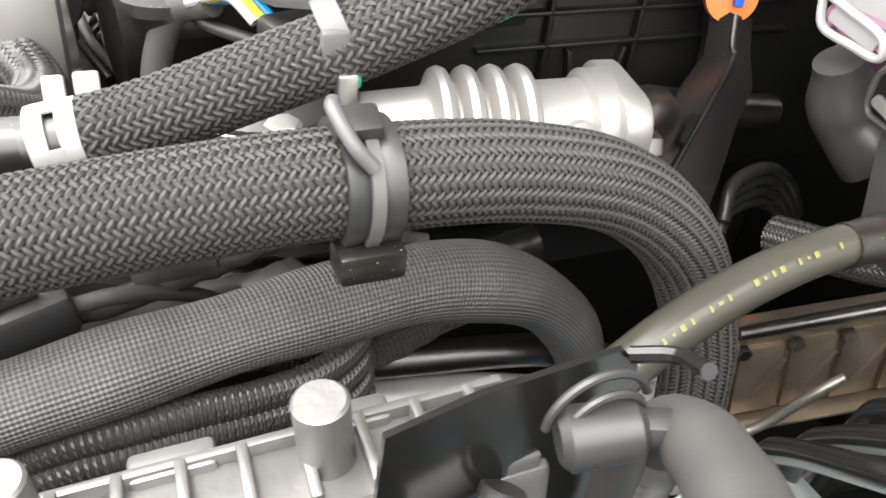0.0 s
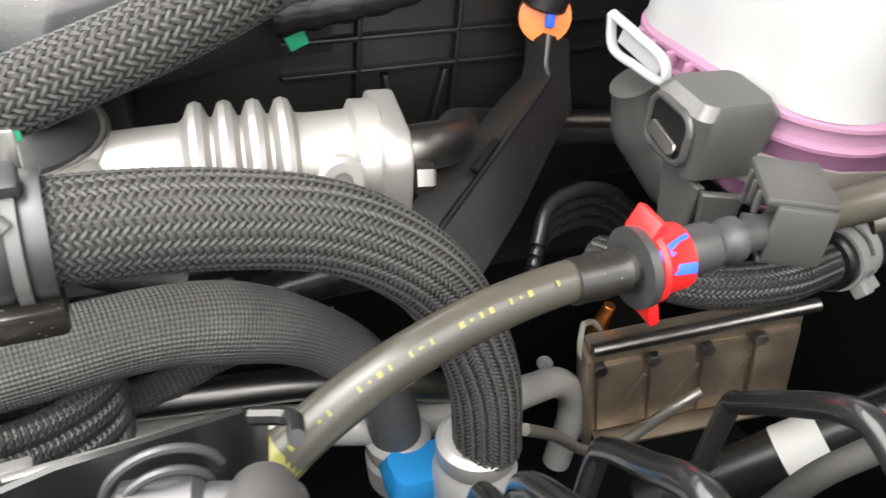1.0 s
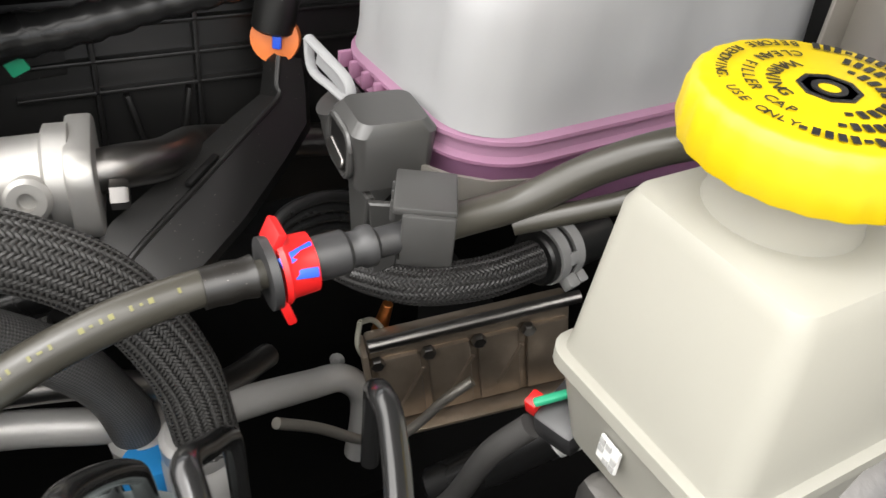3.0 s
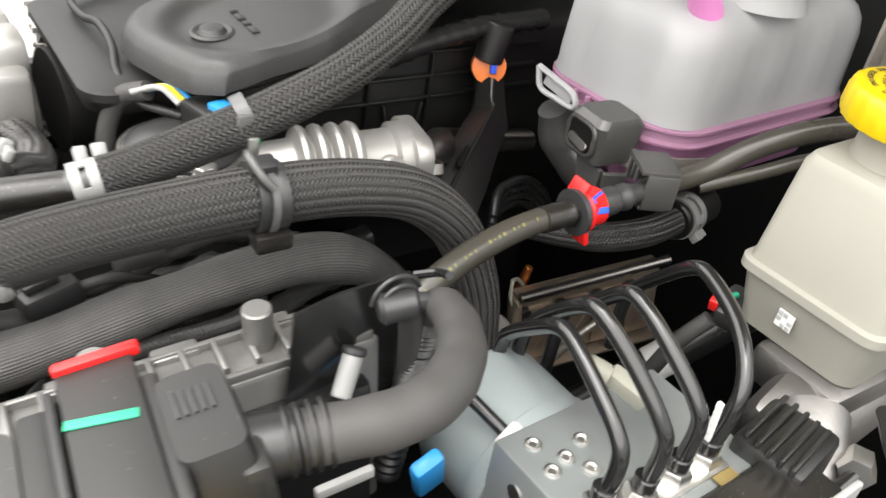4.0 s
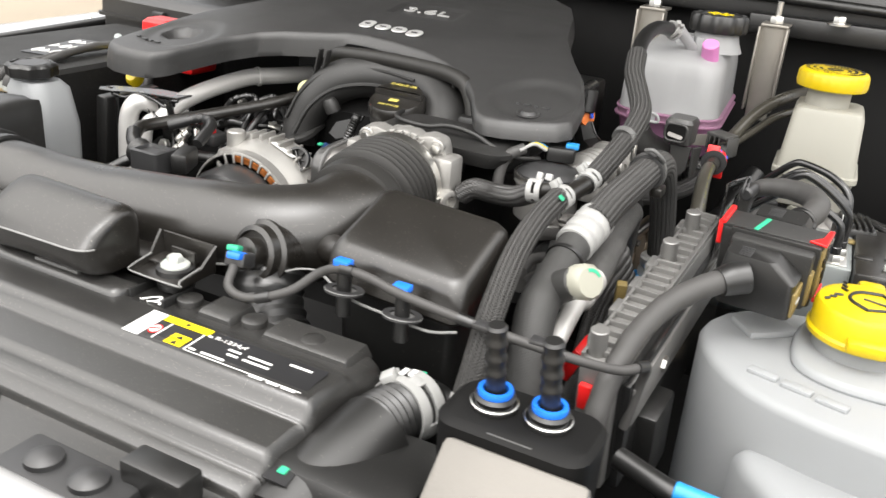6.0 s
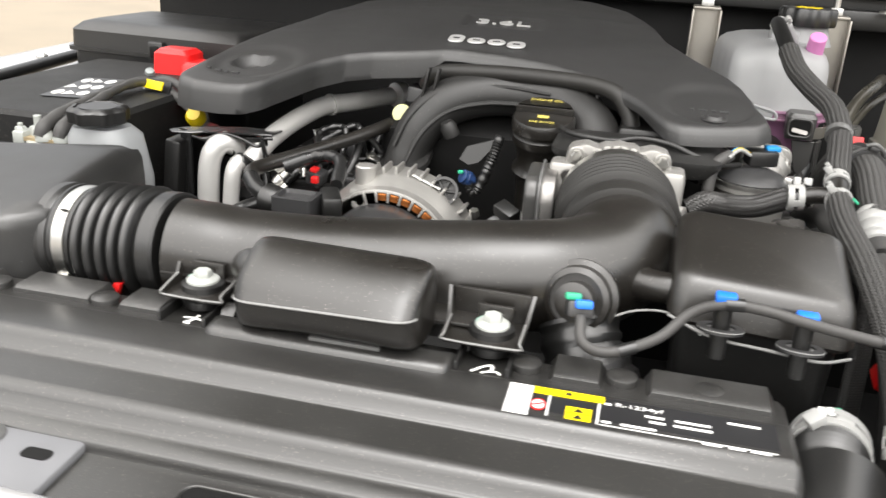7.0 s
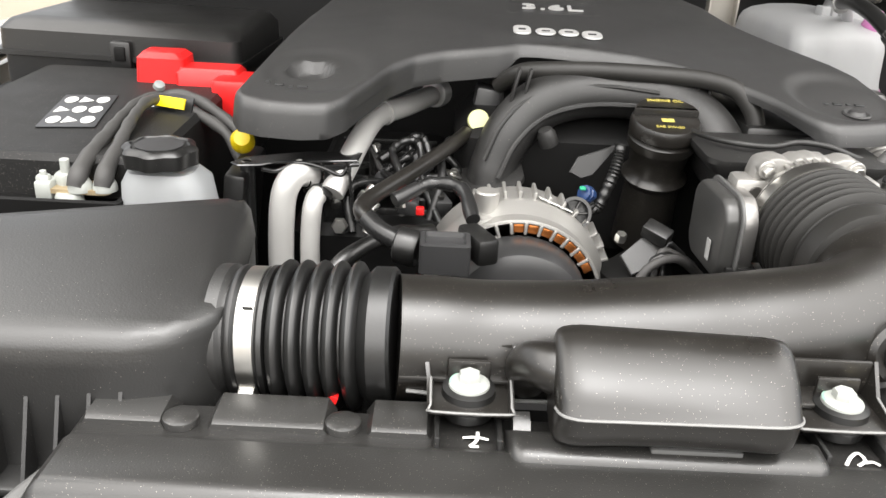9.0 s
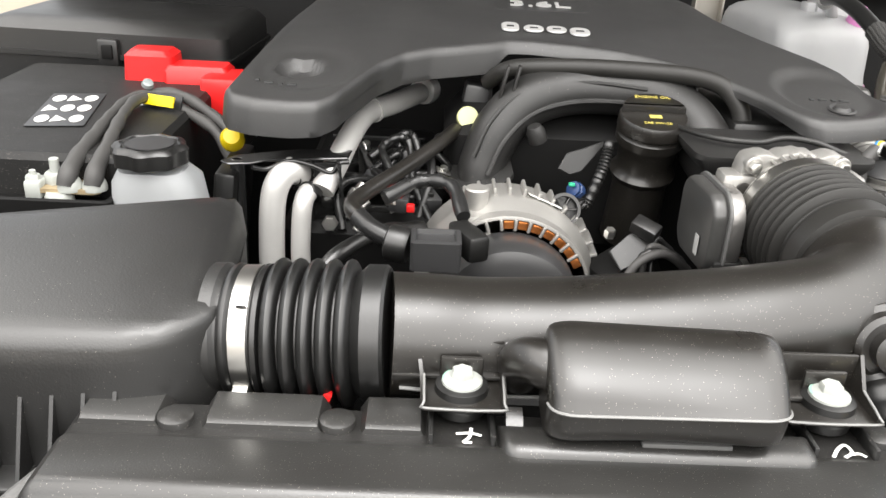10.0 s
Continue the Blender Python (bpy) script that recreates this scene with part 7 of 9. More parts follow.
for x in (0.560, 0.615):
    part("sleeve", rod(B(), (x - 0.017, -0.004, 0.956), (x + 0.017, -0.0055, 0.955), 0.0065, seg=14), SKYBLUE, jb, "light blue sleeve")

# ---- engine computer with its plugs ----
ec = thing("engine_computer", (0.47, 0.2, 0.9), "finned aluminium engine computer standing on edge", "engine computer")
em = Matrix.Translation((0.470, 0.232, 0.942)) @ turn(6, 0, -3)


part("housing", on(em, box(B(), (0, 0, 0), (0.030, 0.310, 0.120), 0.003)), CASTGREY, ec)
part("cover", on(em, box(B(), (0.020, 0, -0.01), (0.012, 0.292, 0.105), 0.004)), GLOSS, ec, "dark reflective cover plate")
# bright reflection on the upper cover, put in as a pale band
part("cover_highlight", on(em, box(B(), (0.0265, -0.004, 0.020), (0.004, 0.276, 0.036), 0.0015)), CASTGREY, ec, "bright band painting the highlight on the cover")
for i in range(20):
    part("fin", on(em, box(B(), (-0.003, -0.143 + 0.015 * i, 0.061), (0.022, 0.0030, 0.008), 0.0008)), CASTGREY, ec)
for i in range(2):
    part("edge_rail", on(em, box(B(), (0.012 - 0.026 * i, 0, 0.061), (0.003, 0.304, 0.006), 0.0008)), CASTGREY, ec)
for i in range(6):
    part("block", on(em, box(B(), (-0.016, -0.115 + 0.045 * i, 0.050), (0.010, 0.022, 0.026), 0.002)), CASTGREY, ec)
for y in (-0.142, 0.03, 0.102):
    part("post", on(em, rod(B(), (-0.006, y, 0.055), (-0.006, y, 0.082), 0.0072, seg=22)), CASTGREY, ec)
part("screw", on(em, hexa(B(), (0.026, -0.07, 0.02), (1, 0, 0), 0.007, 0.006)), ZINC, ec)
part("side_mount", on(em, box(B(), (0.030, -0.09, -0.04), (0.024, 0.05, 0.07), 0.004)), BLACK, ec)
part("red_tab", on(em, box(B(), (-0.006, -0.159, 0.03), (0.010, 0.006, 0.022), 0.001)), RED, ec)
part("red_tab", on(em, box(B(), (-0.045, -0.075, 0.0), (0.012, 0.03, 0.035), 0.002, rot=turn(0, 25))), RED, ec)
plug_at = Matrix.Translation((0.5495, 0.241, 1.064)) @ turn(10, 0, -5.5)


def plug_part(name, c, size, mat, parent, label="", bevel=0.003, taper=None):
    """A block of a plug; its top may be drawn in."""
    w, d, h = size
    if taper:
        bm = stack(B(), [(c[0], c[1], c[2] - h / 2, w, d, bevel), (c[0], c[1], c[2] + h * 0.2, w, d, bevel), (c[0] + taper[0], c[1] + taper[1], c[2] + h / 2, w * taper[2], d * taper[3], bevel)], 4)
    else:
        bm = box(B(), c, size, bevel, 2)
    return part(name, on(plug_at, bm), mat, parent, label)


pl = thing("computer_plug", (0.5495, 0.241, 1.01), "large black computer plug with red locks and a green mark", "connector", "computer plugs")
plug_part("body", (0, 0, -0.031), (0.080, 0.028, 0.058), BLACK, pl)
plug_part("top_plate", (0, 0.0005, -0.0012), (0.083, 0.0265, 0.004), PLUGBLACK, pl, bevel=0.001)
plug_part("ochre_side", (0.0415, 0, -0.026), (0.003, 0.027, 0.044), TANPLASTIC, pl, "ochre side plate", 0.001)
sr = plug_part("side_frame", (0.0432, 0.004, -0.024), (0.002, 0.007, 0.036), BLACK, pl, bevel=0.0008)
for dy, dz in ((-0.008, -0.016), (-0.002, -0.030), (0.010, -0.020)):
    plug_part("side_slot", (0.0434, dy, dz), (0.0016, 0.0045, 0.006), DARK, sr, bevel=0.0004)
plug_part("lock", (-0.0395, 0.002, 0.0010), (0.005, 0.030, 0.005), RED, pl, "red locking slide", 0.0014)
plug_part("lock", (-0.0415, -0.010, -0.010), (0.004, 0.006, 0.022), RED, pl, "red locking slide", 0.001)
part("lock", on(plug_at, slab(B(), [(0.0300, -0.011), (0.0440, -0.0135), (0.0445, 0.0135), (0.0405, 0.0130), (0.0385, -0.002)], 0.0006, 0.0030, 0.0006, 1)), RED, pl, "red locking slide")
plug_part("lock", (0.0430, 0, -0.0500), (0.003, 0.026, 0.005), RED, pl, "red locking slide", 0.001)
part("paint_mark", on(plug_at @ Matrix.Translation((-0.010, -0.001, 0.0012)) @ turn(0, 0, 78), box(B(), (0, 0, 0), (0.024, 0.0042, 0.0008), 0.0003)), GREENMARK, pl)

pf = thing("computer_plug", (0.53, 0.20, 1.0), "black angled computer plug with a taped cable", "connector", "computer plugs")
plug_part("collar", (0.005, -0.0225, -0.028), (0.066, 0.0125, 0.052), PLUGBLACK, pf, bevel=0.003)
plug_part("collar_band", (0.005, -0.0160, -0.027), (0.072, 0.0040, 0.056), BLACK, pf, bevel=0.0012)
plug_part("ochre_side", (0.0385, -0.0225, -0.034), (0.003, 0.0110, 0.030), TANPLASTIC, pf, "ochre side plate", 0.001)
plug_part("body", (0.003, -0.0420, -0.027), (0.060, 0.0270, 0.046), BLACK, pf, bevel=0.006, taper=(-0.008, 0.002, 0.66, 0.82))
plug_part("ochre_side", (0.0335, -0.0420, -0.036), (0.003, 0.0235, 0.022), TANPLASTIC, pf, "ochre side plate", 0.001)
plug_part("side_rib", (0.0352, -0.0430, -0.036), (0.0012, 0.0100, 0.0022), PRINTGREY, pf, bevel=0.0003)
for i in range(5):
    plug_part("grip_rib", (-0.010, -0.0490 + 0.0030 * i, -0.0036), (0.010, 0.0013, 0.0016), GREYBLACK, pf, bevel=0.0003)
part("boot", tube(B(), [(0.540, 0.194, 1.034), (0.531, 0.188, 1.032), (0.522, 0.180, 1.029)], [0.0140, 0.0135, 0.0118], 22, 5), BLACK, pf)
part("cable", tube(B(), [(0.534, 0.190, 1.032), (0.520, 0.178, 1.029), (0.504, 0.163, 1.022), (0.490, 0.143, 1.013), (0.479, 0.112, 1.000), (0.474, 0.084, 0.986), (0.471, 0.062, 0.965), (0.470, 0.050, 0.935), (0.469, 0.040, 0.86)], [0.0100, 0.0100, 0.0098, 0.0096, 0.0094, 0.0092, 0.0092, 0.0092, 0.0092], 22, 8, ripple=lambda s: 0.0002 * math.sin(s * 290)), TAPE, pf)

pr = thing("computer_plug", (0.555, 0.27, 1.03), "black ribbed computer plug with a looped cable", "connector", "computer plugs")
plug_part("collar", (0.002, 0.0165, -0.028), (0.060, 0.0060, 0.052), PLUGBLACK, pr, bevel=0.0015)
plug_part("body", (0.002, 0.0300, -0.026), (0.050, 0.0270, 0.050), BLACK, pr, bevel=0.005, taper=(-0.003, -0.001, 0.82, 0.86))
plug_part("latch", (0.018, 0.0400, -0.020), (0.016, 0.0100, 0.022), PLUGBLACK, pr, bevel=0.002)
for i in range(5):
    plug_part("grip_rib", (-0.006, 0.0220 + 0.0030 * i, -0.0006), (0.012, 0.0013, 0.0016), GREYBLACK, pr, bevel=0.0003)
boot_way = Vector((0.22, 0.96, 0.14))
part("boot", rod(B(), (0.5565, 0.276, 1.047), (0.5635, 0.302, 1.0515), 0.0132, 0.0120, 26), BLACK, pr)
for k in range(4):
    part("boot_rib", lathe(B(), Vector((0.5620, 0.2965, 1.0505)) + boot_way * 0.0046 * k, boot_way, [(0.0108, 0), (0.0130, 0.0004), (0.0134, 0.0014), (0.0130, 0.0024), (0.0108, 0.0028)], 26), BLACK, pr)
loop = [(0.560, 0.288, 1.049), (0.5635, 0.302, 1.0515), (0.570, 0.318, 1.055), (0.5745, 0.336, 1.058), (0.572, 0.355, 1.060), (0.560, 0.372, 1.060), (0.543, 0.384, 1.058), (0.525, 0.391, 1.054), (0.511, 0.395, 1.046), (0.504, 0.396, 1.034)]
part("cable", tube(B(), loop, [0.0105, 0.0108, 0.0110, 0.0112, 0.0112, 0.0108, 0.0100, 0.0090, 0.0082, 0.0078], 24, 8, ripple=lambda s: 0.0002 * math.sin(s * 330)), TAPE, pr)
part("ribbed_tube", tube(B(), [(0.505, 0.396, 1.036), (0.502, 0.396, 1.010), (0.499, 0.394, 0.970), (0.496, 0.392, 0.920)], 0.0080, 20, 24, ripple=lambda s: 0.0009 * math.sin(s * 2000)), BLACK, pr, "ribbed black cable tube")
cl = thing("cable_bracket", (0.48, 0.38, 1.0), "dark steel plate with a round cable clip", "bracket")
part("plate", loft(B(), [[Vector((x + k, y, z)) for x, y, z in ((0.474, 0.322, 1.030), (0.472, 0.345, 1.034), (0.466, 0.386, 1.031), (0.466, 0.392, 1.024), (0.468, 0.390, 0.960), (0.476, 0.318, 0.955))] for k in (-0.0009, 0.0009)]), GLOSS, cl)
part("arm", tube(B(), [(0.467, 0.388, 1.029), (0.474, 0.396, 1.033), (0.486, 0.394, 1.040)], 0.0022, 8), GLOSS, cl)
part("clip_drum", rod(B(), (0.4885, 0.3555, 1.033), (0.4930, 0.3735, 1.036), 0.0072, 0.0066, 28, 0.002), GREYBLACK, cl)
part("clip_neck", box(B(), (0.4960, 0.3800, 1.0365), (0.008, 0.020, 0.008), 0.003, rot=turn(0, 0, -20)), GREYBLACK, cl)
part("clip_drum", rod(B(), (0.5015, 0.3830, 1.0400), (0.4975, 0.3900, 1.0340), 0.0052, 0.0050, 24, 0.0012), GREYBLACK, cl)
for k in range(2):
    a = [radians(20 + 16 * q) for q in range(11)]
    part("clip_ring", tube(B(), [(0.4860 + 0.003 * k, 0.3660 + (0.0125 - 0.003 * k) * math.cos(q), 1.0345 + (0.0125 - 0.003 * k) * math.sin(q)) for q in a], 0.0011, 8, 3), GREYBLACK, cl)
part("drop_cable", tube(B(), [(0.490, 0.372, 1.032), (0.486, 0.377, 1.010), (0.480, 0.384, 0.975), (0.476, 0.388, 0.92)], 0.0058, 14, 6), TAPE, cl, "taped cable hanging from the clip")
st = part("stud", rod(B(), (0.478, 0.352, 1.000), (0.487, 0.342, 0.984), 0.0052, 0.0050, 16), WHITE, cl, "white plastic stud")
part("stud_ring", rod(B(), (0.4765, 0.3535, 1.0030), (0.4780, 0.3520, 1.0000), 0.0062, seg=16), GREYBLACK, st)
shift(cl, 0.019, 0.010, 0.016)
single("white_strip", box(B(), (0.540, 0.338, 0.985), (0.004, 0.028, 0.006), 0.001, rot=turn(6, 0, -2)), WHITE, "white plastic strip below the looped cable", "strip")
single("blue_clip", box(B(), (0.524, 0.398, 0.944), (0.009, 0.018, 0.044), 0.003, rot=turn(24, 16, 10)), SKYBLUE, "bright blue plastic clip beside the motor drum", "clip")

# ---- hoses over the computer ----
BIG = [(0.4020, 0.218, 1.0385), (0.4045, 0.254, 1.0465), (0.4095, 0.304, 1.0535), (0.4115, 0.354, 1.0555), (0.4095, 0.404, 1.0495), (0.4060, 0.449, 1.0330), (0.4040, 0.486, 0.9990), (0.4060, 0.509, 0.9500), (0.4090, 0.517, 0.9000)]
bh = thing("braided_hose", (0.40, 0.35, 0.95), "thick suction hose in a braided grey sleeve", "hose")
part("core", tube(B(), BIG, 0.0138, 28, 10), RUBBER, bh)
bm = braid(B(), BIG, 0.0150, 38, 0.098, 10, lift=0.0006, per=4)
tagged(part("braid", bm, STRAND, bh, "woven grey strands"), kind="stuff")
part("end_fitting", lathe(B(), (0.405, 0.513, 0.905), (0.02, 0.05, -1), [(0.016, 0), (0.019, 0.003), (0.019, 0.012), (0.017, 0.015), (0.020, 0.020), (0.020, 0.040)], 26), ALU_TUBE, bh, "bright crimped end fitting")
wsl = thing("crimp_sleeve", (0.396, 0.19, 1.03), "white ridged crimp sleeve on the suction hose", "sleeve")
sa = Vector((0.0045, 0.052, 0.012))
part("sleeve", lathe(B(), (0.394, 0.165, 1.0245), sa, [(0.014, 0), (0.0168, 0.001), (0.0168, 0.052), (0.0165, 0.053), (0.015, 0.053)], 36), WHITE, wsl)
for h0, h1, r1 in ((0.0012, 0.0110, 0.0178), (0.0130, 0.0270, 0.0181), (0.0290, 0.0430, 0.0182), (0.0440, 0.0520, 0.0179)):
    part("ridge", lathe(B(), (0.394, 0.165, 1.0245), sa, [(0.0160, h0), (r1 - 0.0006, h0 + 0.0012), (r1, h0 + 0.0030), (r1, h1 - 0.0030), (r1 - 0.0006, h1 - 0.0012), (0.0160, h1)], 36), WHITE, wsl)
eb = thing("suction_elbow", (0.40, 0.1, 1.0), "black wrapped suction elbow with a service port", "hose")
part("bend", tube(B(), [(0.395, 0.168, 1.025), (0.394, 0.140, 1.016), (0.395, 0.110, 1.006), (0.396, 0.085, 0.996), (0.402, 0.062, 0.966), (0.408, 0.045, 0.92), (0.412, 0.035, 0.86)], [0.0155, 0.0155, 0.0165, 0.017, 0.0165, 0.0165, 0.0165], 26, 8), ELBOWCLOTH, eb)
part("port_boss", rod(B(), (0.402, 0.112, 1.008), (0.422, 0.100, 1.024), 0.014, 0.013), ELBOWCLOTH, eb)
part("port_cap", lathe(B(), (0.418, 0.106, 1.020), (0.80, -0.50, 0.42), [(0.009, 0), (0.0145, 0.002), (0.0150, 0.016), (0.0125, 0.020), (0.0, 0.0205)], 12), OFFWHITE, eb, "pale plastic service port cap")
part("cap_mark", lathe(B(), Vector((0.418, 0.106, 1.020)) + Vector((0.80, -0.50, 0.42)).normalized() * 0.0195, (0.80, -0.50, 0.42), [(0.008, 0), (0.011, 0.0005), (0.010, 0.001), (0.008, 0.001)], 20, None, 0.3, 1.4), GREENMARK, eb)
part("wrap_band", ring_at(bm := B(), [(0.395, 0.168, 1.025), (0.394, 0.140, 1.016), (0.395, 0.110, 1.006)], 0.35, 0.0155, 0.004) and bm, RUBBER, eb)
shift(eb, 0.002, 0.017, 0.002)
shift(wsl, 0.002, 0.017, 0.002)

FOLD = [(0.4115, 0.200, 0.9880), (0.4090, 0.235, 0.9890), (0.4030, 0.290, 0.9940), (0.3960, 0.345, 0.9960), (0.3900, 0.390, 0.9930), (0.3830, 0.430, 0.9750), (0.3760, 0.462, 0.9430), (0.3710, 0.482, 0.9030), (0.3690, 0.490, 0.8680)]
fh = thing("wrapped_hose", (0.39, 0.35, 0.95), "pressure hose in a fine woven black sleeve", "hose")
part("sleeve", tube(B(), FOLD, [0.0128, 0.0136, 0.0138, 0.0140, 0.0150, 0.0146, 0.0130, 0.0124, 0.0120], 30, 10, ripple=lambda s: 0.0006 * math.sin(s * 95) + 0.0003 * math.sin(s * 41)), WEAVE_FINE, fh)
part("end_fitting", lathe(B(), (0.3695, 0.489, 0.878), (-0.04, 0.15, -1), [(0.014, 0), (0.0165, 0.003), (0.0165, 0.012), (0.015, 0.015), (0.0175, 0.018), (0.0175, 0.036)], 26), ALU_TUBE, fh, "bright crimped end fitting")
ap = thing("pressure_pipe", (0.41, 0.15, 0.95), "bright aluminium pressure pipe with a crimped collar", "pipe")
part("collar", lathe(B(), (0.4115, 0.205, 0.9905), (0.04, -1, -0.10), [(0.013, 0), (0.0142, 0.002), (0.0128, 0.006), (0.0142, 0.010), (0.0128, 0.014), (0.0140, 0.018), (0.0120, 0.024), (0.0132, 0.032), (0.0125, 0.038), (0.0085, 0.044)], 28), ALU_TUBE, ap)
part("pipe", tube(B(), [(0.413, 0.165, 0.9865), (0.415, 0.130, 0.981), (0.417, 0.100, 0.973), (0.419, 0.082, 0.958), (0.422, 0.072, 0.92), (0.424, 0.068, 0.86)], 0.0085, 20, 8), ALU_TUBE, ap)
# looped braided leads under the hoses
for k in range(4):
    dx, dz = 0.003 * k, -0.0075 * k
    pts = [(0.405 + dx, 0.205, 0.86 + dz), (0.408 + dx, 0.222, 0.93 + dz), (0.411 + dx, 0.245, 0.968 + dz), (0.413 + dx, 0.288, 0.977 + dz), (0.410 + dx, 0.320, 0.975 + dz), (0.402 + dx, 0.342, 0.970 + dz), (0.390 + dx, 0.358, 0.966 + dz), (0.376 + dx, 0.366, 0.962 + dz), (0.352 + dx, 0.366, 0.95 + dz)]
    t = thing("braided_lead", pts[2], "black braided cable looped below the hoses", "cable", "braided leads")
    part("core", tube(B(), pts, 0.0047, 14, 8), RUBBER, t)
    tagged(part("braid", braid(B(), pts, 0.0052, 12, 0.030, 8, lift=0.0005, per=3, twill=1), STRAND_DARK, t), kind="stuff")

UP1 = [(0.388, -0.010, 0.952), (0.386, 0.010, 0.975), (0.380, 0.050, 1.010), (0.371, 0.110, 1.036), (0.365, 0.170, 1.047), (0.366, 0.218, 1.0545)]
UP2 = [(0.374, 0.268, 1.0545), (0.377, 0.300, 1.062), (0.382, 0.335, 1.0755), (0.385, 0.365, 1.087), (0.382, 0.405, 1.101), (0.366, 0.445, 1.113), (0.351, 0.475, 1.127), (0.343, 0.505, 1.144), (0.338, 0.545, 1.158), (0.338, 0.594, 1.164), (0.343, 0.636, 1.160), (0.350, 0.655, 1.153)]
uh = thing("heater_hose", (0.37, 0.2, 0.95), "heater hose in a braided black sleeve", "hose", "heater hoses")
part("core", tube(B(), UP1, 0.0088, 20, 10), RUBBER, uh)
tagged(part("braid", braid(B(), UP1, 0.0098, 28, 0.080, 10, lift=0.0006, per=4), STRAND, uh, "woven strands"), kind="stuff")
uj = thing("hose_joint", (0.37, 0.23, 1.05), "black plastic hose joint with a side branch", "joint")
part("body", tube(B(), [(0.3645, 0.190, 1.0515), (0.368, 0.225, 1.053), (0.374, 0.272, 1.0552)], 0.0085, 22, 6), SATIN, uj)
part("branch", tube(B(), [(0.369, 0.232, 1.055), (0.350, 0.240, 1.052), (0.332, 0.242, 1.046)], 0.0075, 18, 6), SATIN, uj)
part("paint_mark", box(B(), (0.3745, 0.200, 1.0615), (0.006, 0.006, 0.002), 0.001, rot=turn(0, 40)), GREENMARK, uj)
BR3 = [(0.345, 0.242, 1.050), (0.330, 0.252, 1.043), (0.307, 0.264, 1.029), (0.282, 0.269, 1.025), (0.262, 0.264, 1.027), (0.248, 0.262, 1.018)]
bt = thing("heater_hose", (0.30, 0.24, 1.0), "short braided heater hose to the throttle side", "hose", "heater hoses")
part("core", tube(B(), BR3, 0.0092, 18, 8), RUBBER, bt)
tagged(part("braid", braid(B(), BR3, 0.0100, 20, 0.056, 8, lift=0.0006, per=4), STRAND_DARK, bt), kind="stuff")
u2 = thing("heater_hose", (0.36, 0.4, 1.05), "heater hose in a braided black sleeve to the coolant bottle", "hose", "heater hoses")
part("core", tube(B(), UP2, [0.0090] * 8 + [0.0088, 0.0085, 0.0085, 0.0085], 20, 10), RUBBER, u2)
tagged(part("braid", braid(B(), [(0.3755, 0.284, 1.0578)] + UP2[1:8], 0.0106, 28, 0.086, 10, lift=0.0006, per=4), STRAND, u2, "woven strands"), kind="stuff")


def spring_clamp(at, axis, r, label, mat=WHITE, ear=Vector((0, 0, 1)), group="spring clamps", wide=1.0):
    """Two thin bands with a gap and pinch ears."""
    at, axis = Vector(at), Vector(axis).normalized()
    t = thing("spring_clamp", at, label, "clamp", group)
    for k in (-1, 1):
        part("band", lathe(B(), at + axis * (0.0042 * k - 0.0026) * wide, axis, [(r, 0), (r + 0.0012, 0), (r + 0.0014, 0.0026 * wide), (r + 0.0012, 0.0052 * wide), (r, 0.0052 * wide), (r, 0)], 30), mat, t)
    bs = basis(axis, ear)
    for q in (40, 130, 220, 310):
        spoke = bs @ Vector((math.cos(radians(q)), math.sin(radians(q)), 0)).to_4d()
        spoke = Vector(spoke[:3]).normalized()
        part("bridge", box(B(), at + spoke * (r + 0.0006), (0.006 * wide, 0.005 * wide, 0.0012), 0.0003, rot=basis(spoke, axis)), mat, t)
    e = ear.normalized() * (r + 0.004)
    part("ear", box(B(), at + e, (0.006 * wide, 0.006 * wide, 0.008), 0.001, rot=basis(ear)), mat, t)
    part("ear", box(B(), at + e + axis * 0.009, (0.007, 0.004, 0.007), 0.001, rot=basis(ear)), mat, t)
    return t


spring_clamp((0.367, 0.222, 1.0530), (0.1, 1, 0.1), 0.0100, "white spring clamp on the heater hose", ear=Vector((-0.6, 0, 0.8)))
spring_clamp((0.3740, 0.277, 1.0562), (0.1, 1, 0.2), 0.0100, "white spring clamp on the heater hose", ear=Vector((-0.7, 0, 0.8)))
spring_clamp((0.335, 0.242, 1.0475), (1, 0.0, 0.1), 0.0102, "white spring clamp on the short hose", ear=Vector((0, 0.4, 0.8)))
spring_clamp((0.347, 0.648, 1.157), (0.2, 0.5, -0.25), 0.0095, "white spring clamp at the coolant bottle", ear=Vector((0.4, -0.4, 0.6)))
spring_clamp((0.388, -0.004, 0.958), (0.0, 0.5, 0.8), 0.0110, "white spring clamp with green marks", ear=Vector((0.5, -0.7, 0.5)), wide=1.6)
# cable ties joining the two hoses
tie1 = thing("cable_tie", (0.382, 0.345, 1.076), "grey tie with a green mark round the heater hose", "cable tie", "cable ties")
part("band", lathe(B(), (0.3835, 0.348, 1.0765), (0.10, 0.85, 0.40), [(0.0108, 0), (0.0122, 0), (0.0122, 0.007), (0.0108, 0.007), (0.0108, 0)], 28), MIDGREY, tie1)
part("head", box(B(), (0.3940, 0.347, 1.079), (0.004, 0.008, 0.011), 0.001), MIDGREY, tie1)
part("paint_mark", box(B(), (0.3945, 0.351, 1.070), (0.004, 0.007, 0.005), 0.001), GREENMARK, tie1, "green paint mark")
part("stem", box(B(), (0.396, 0.350, 1.064), (0.0045, 0.006, 0.018), 0.001), ZINC, tie1)
shift(tie1, -0.002, 0.003, 0.007)
tie2 = thing("hose_band", (0.408, 0.35, 1.053), "black plastic band clip round the suction hose", "clip")
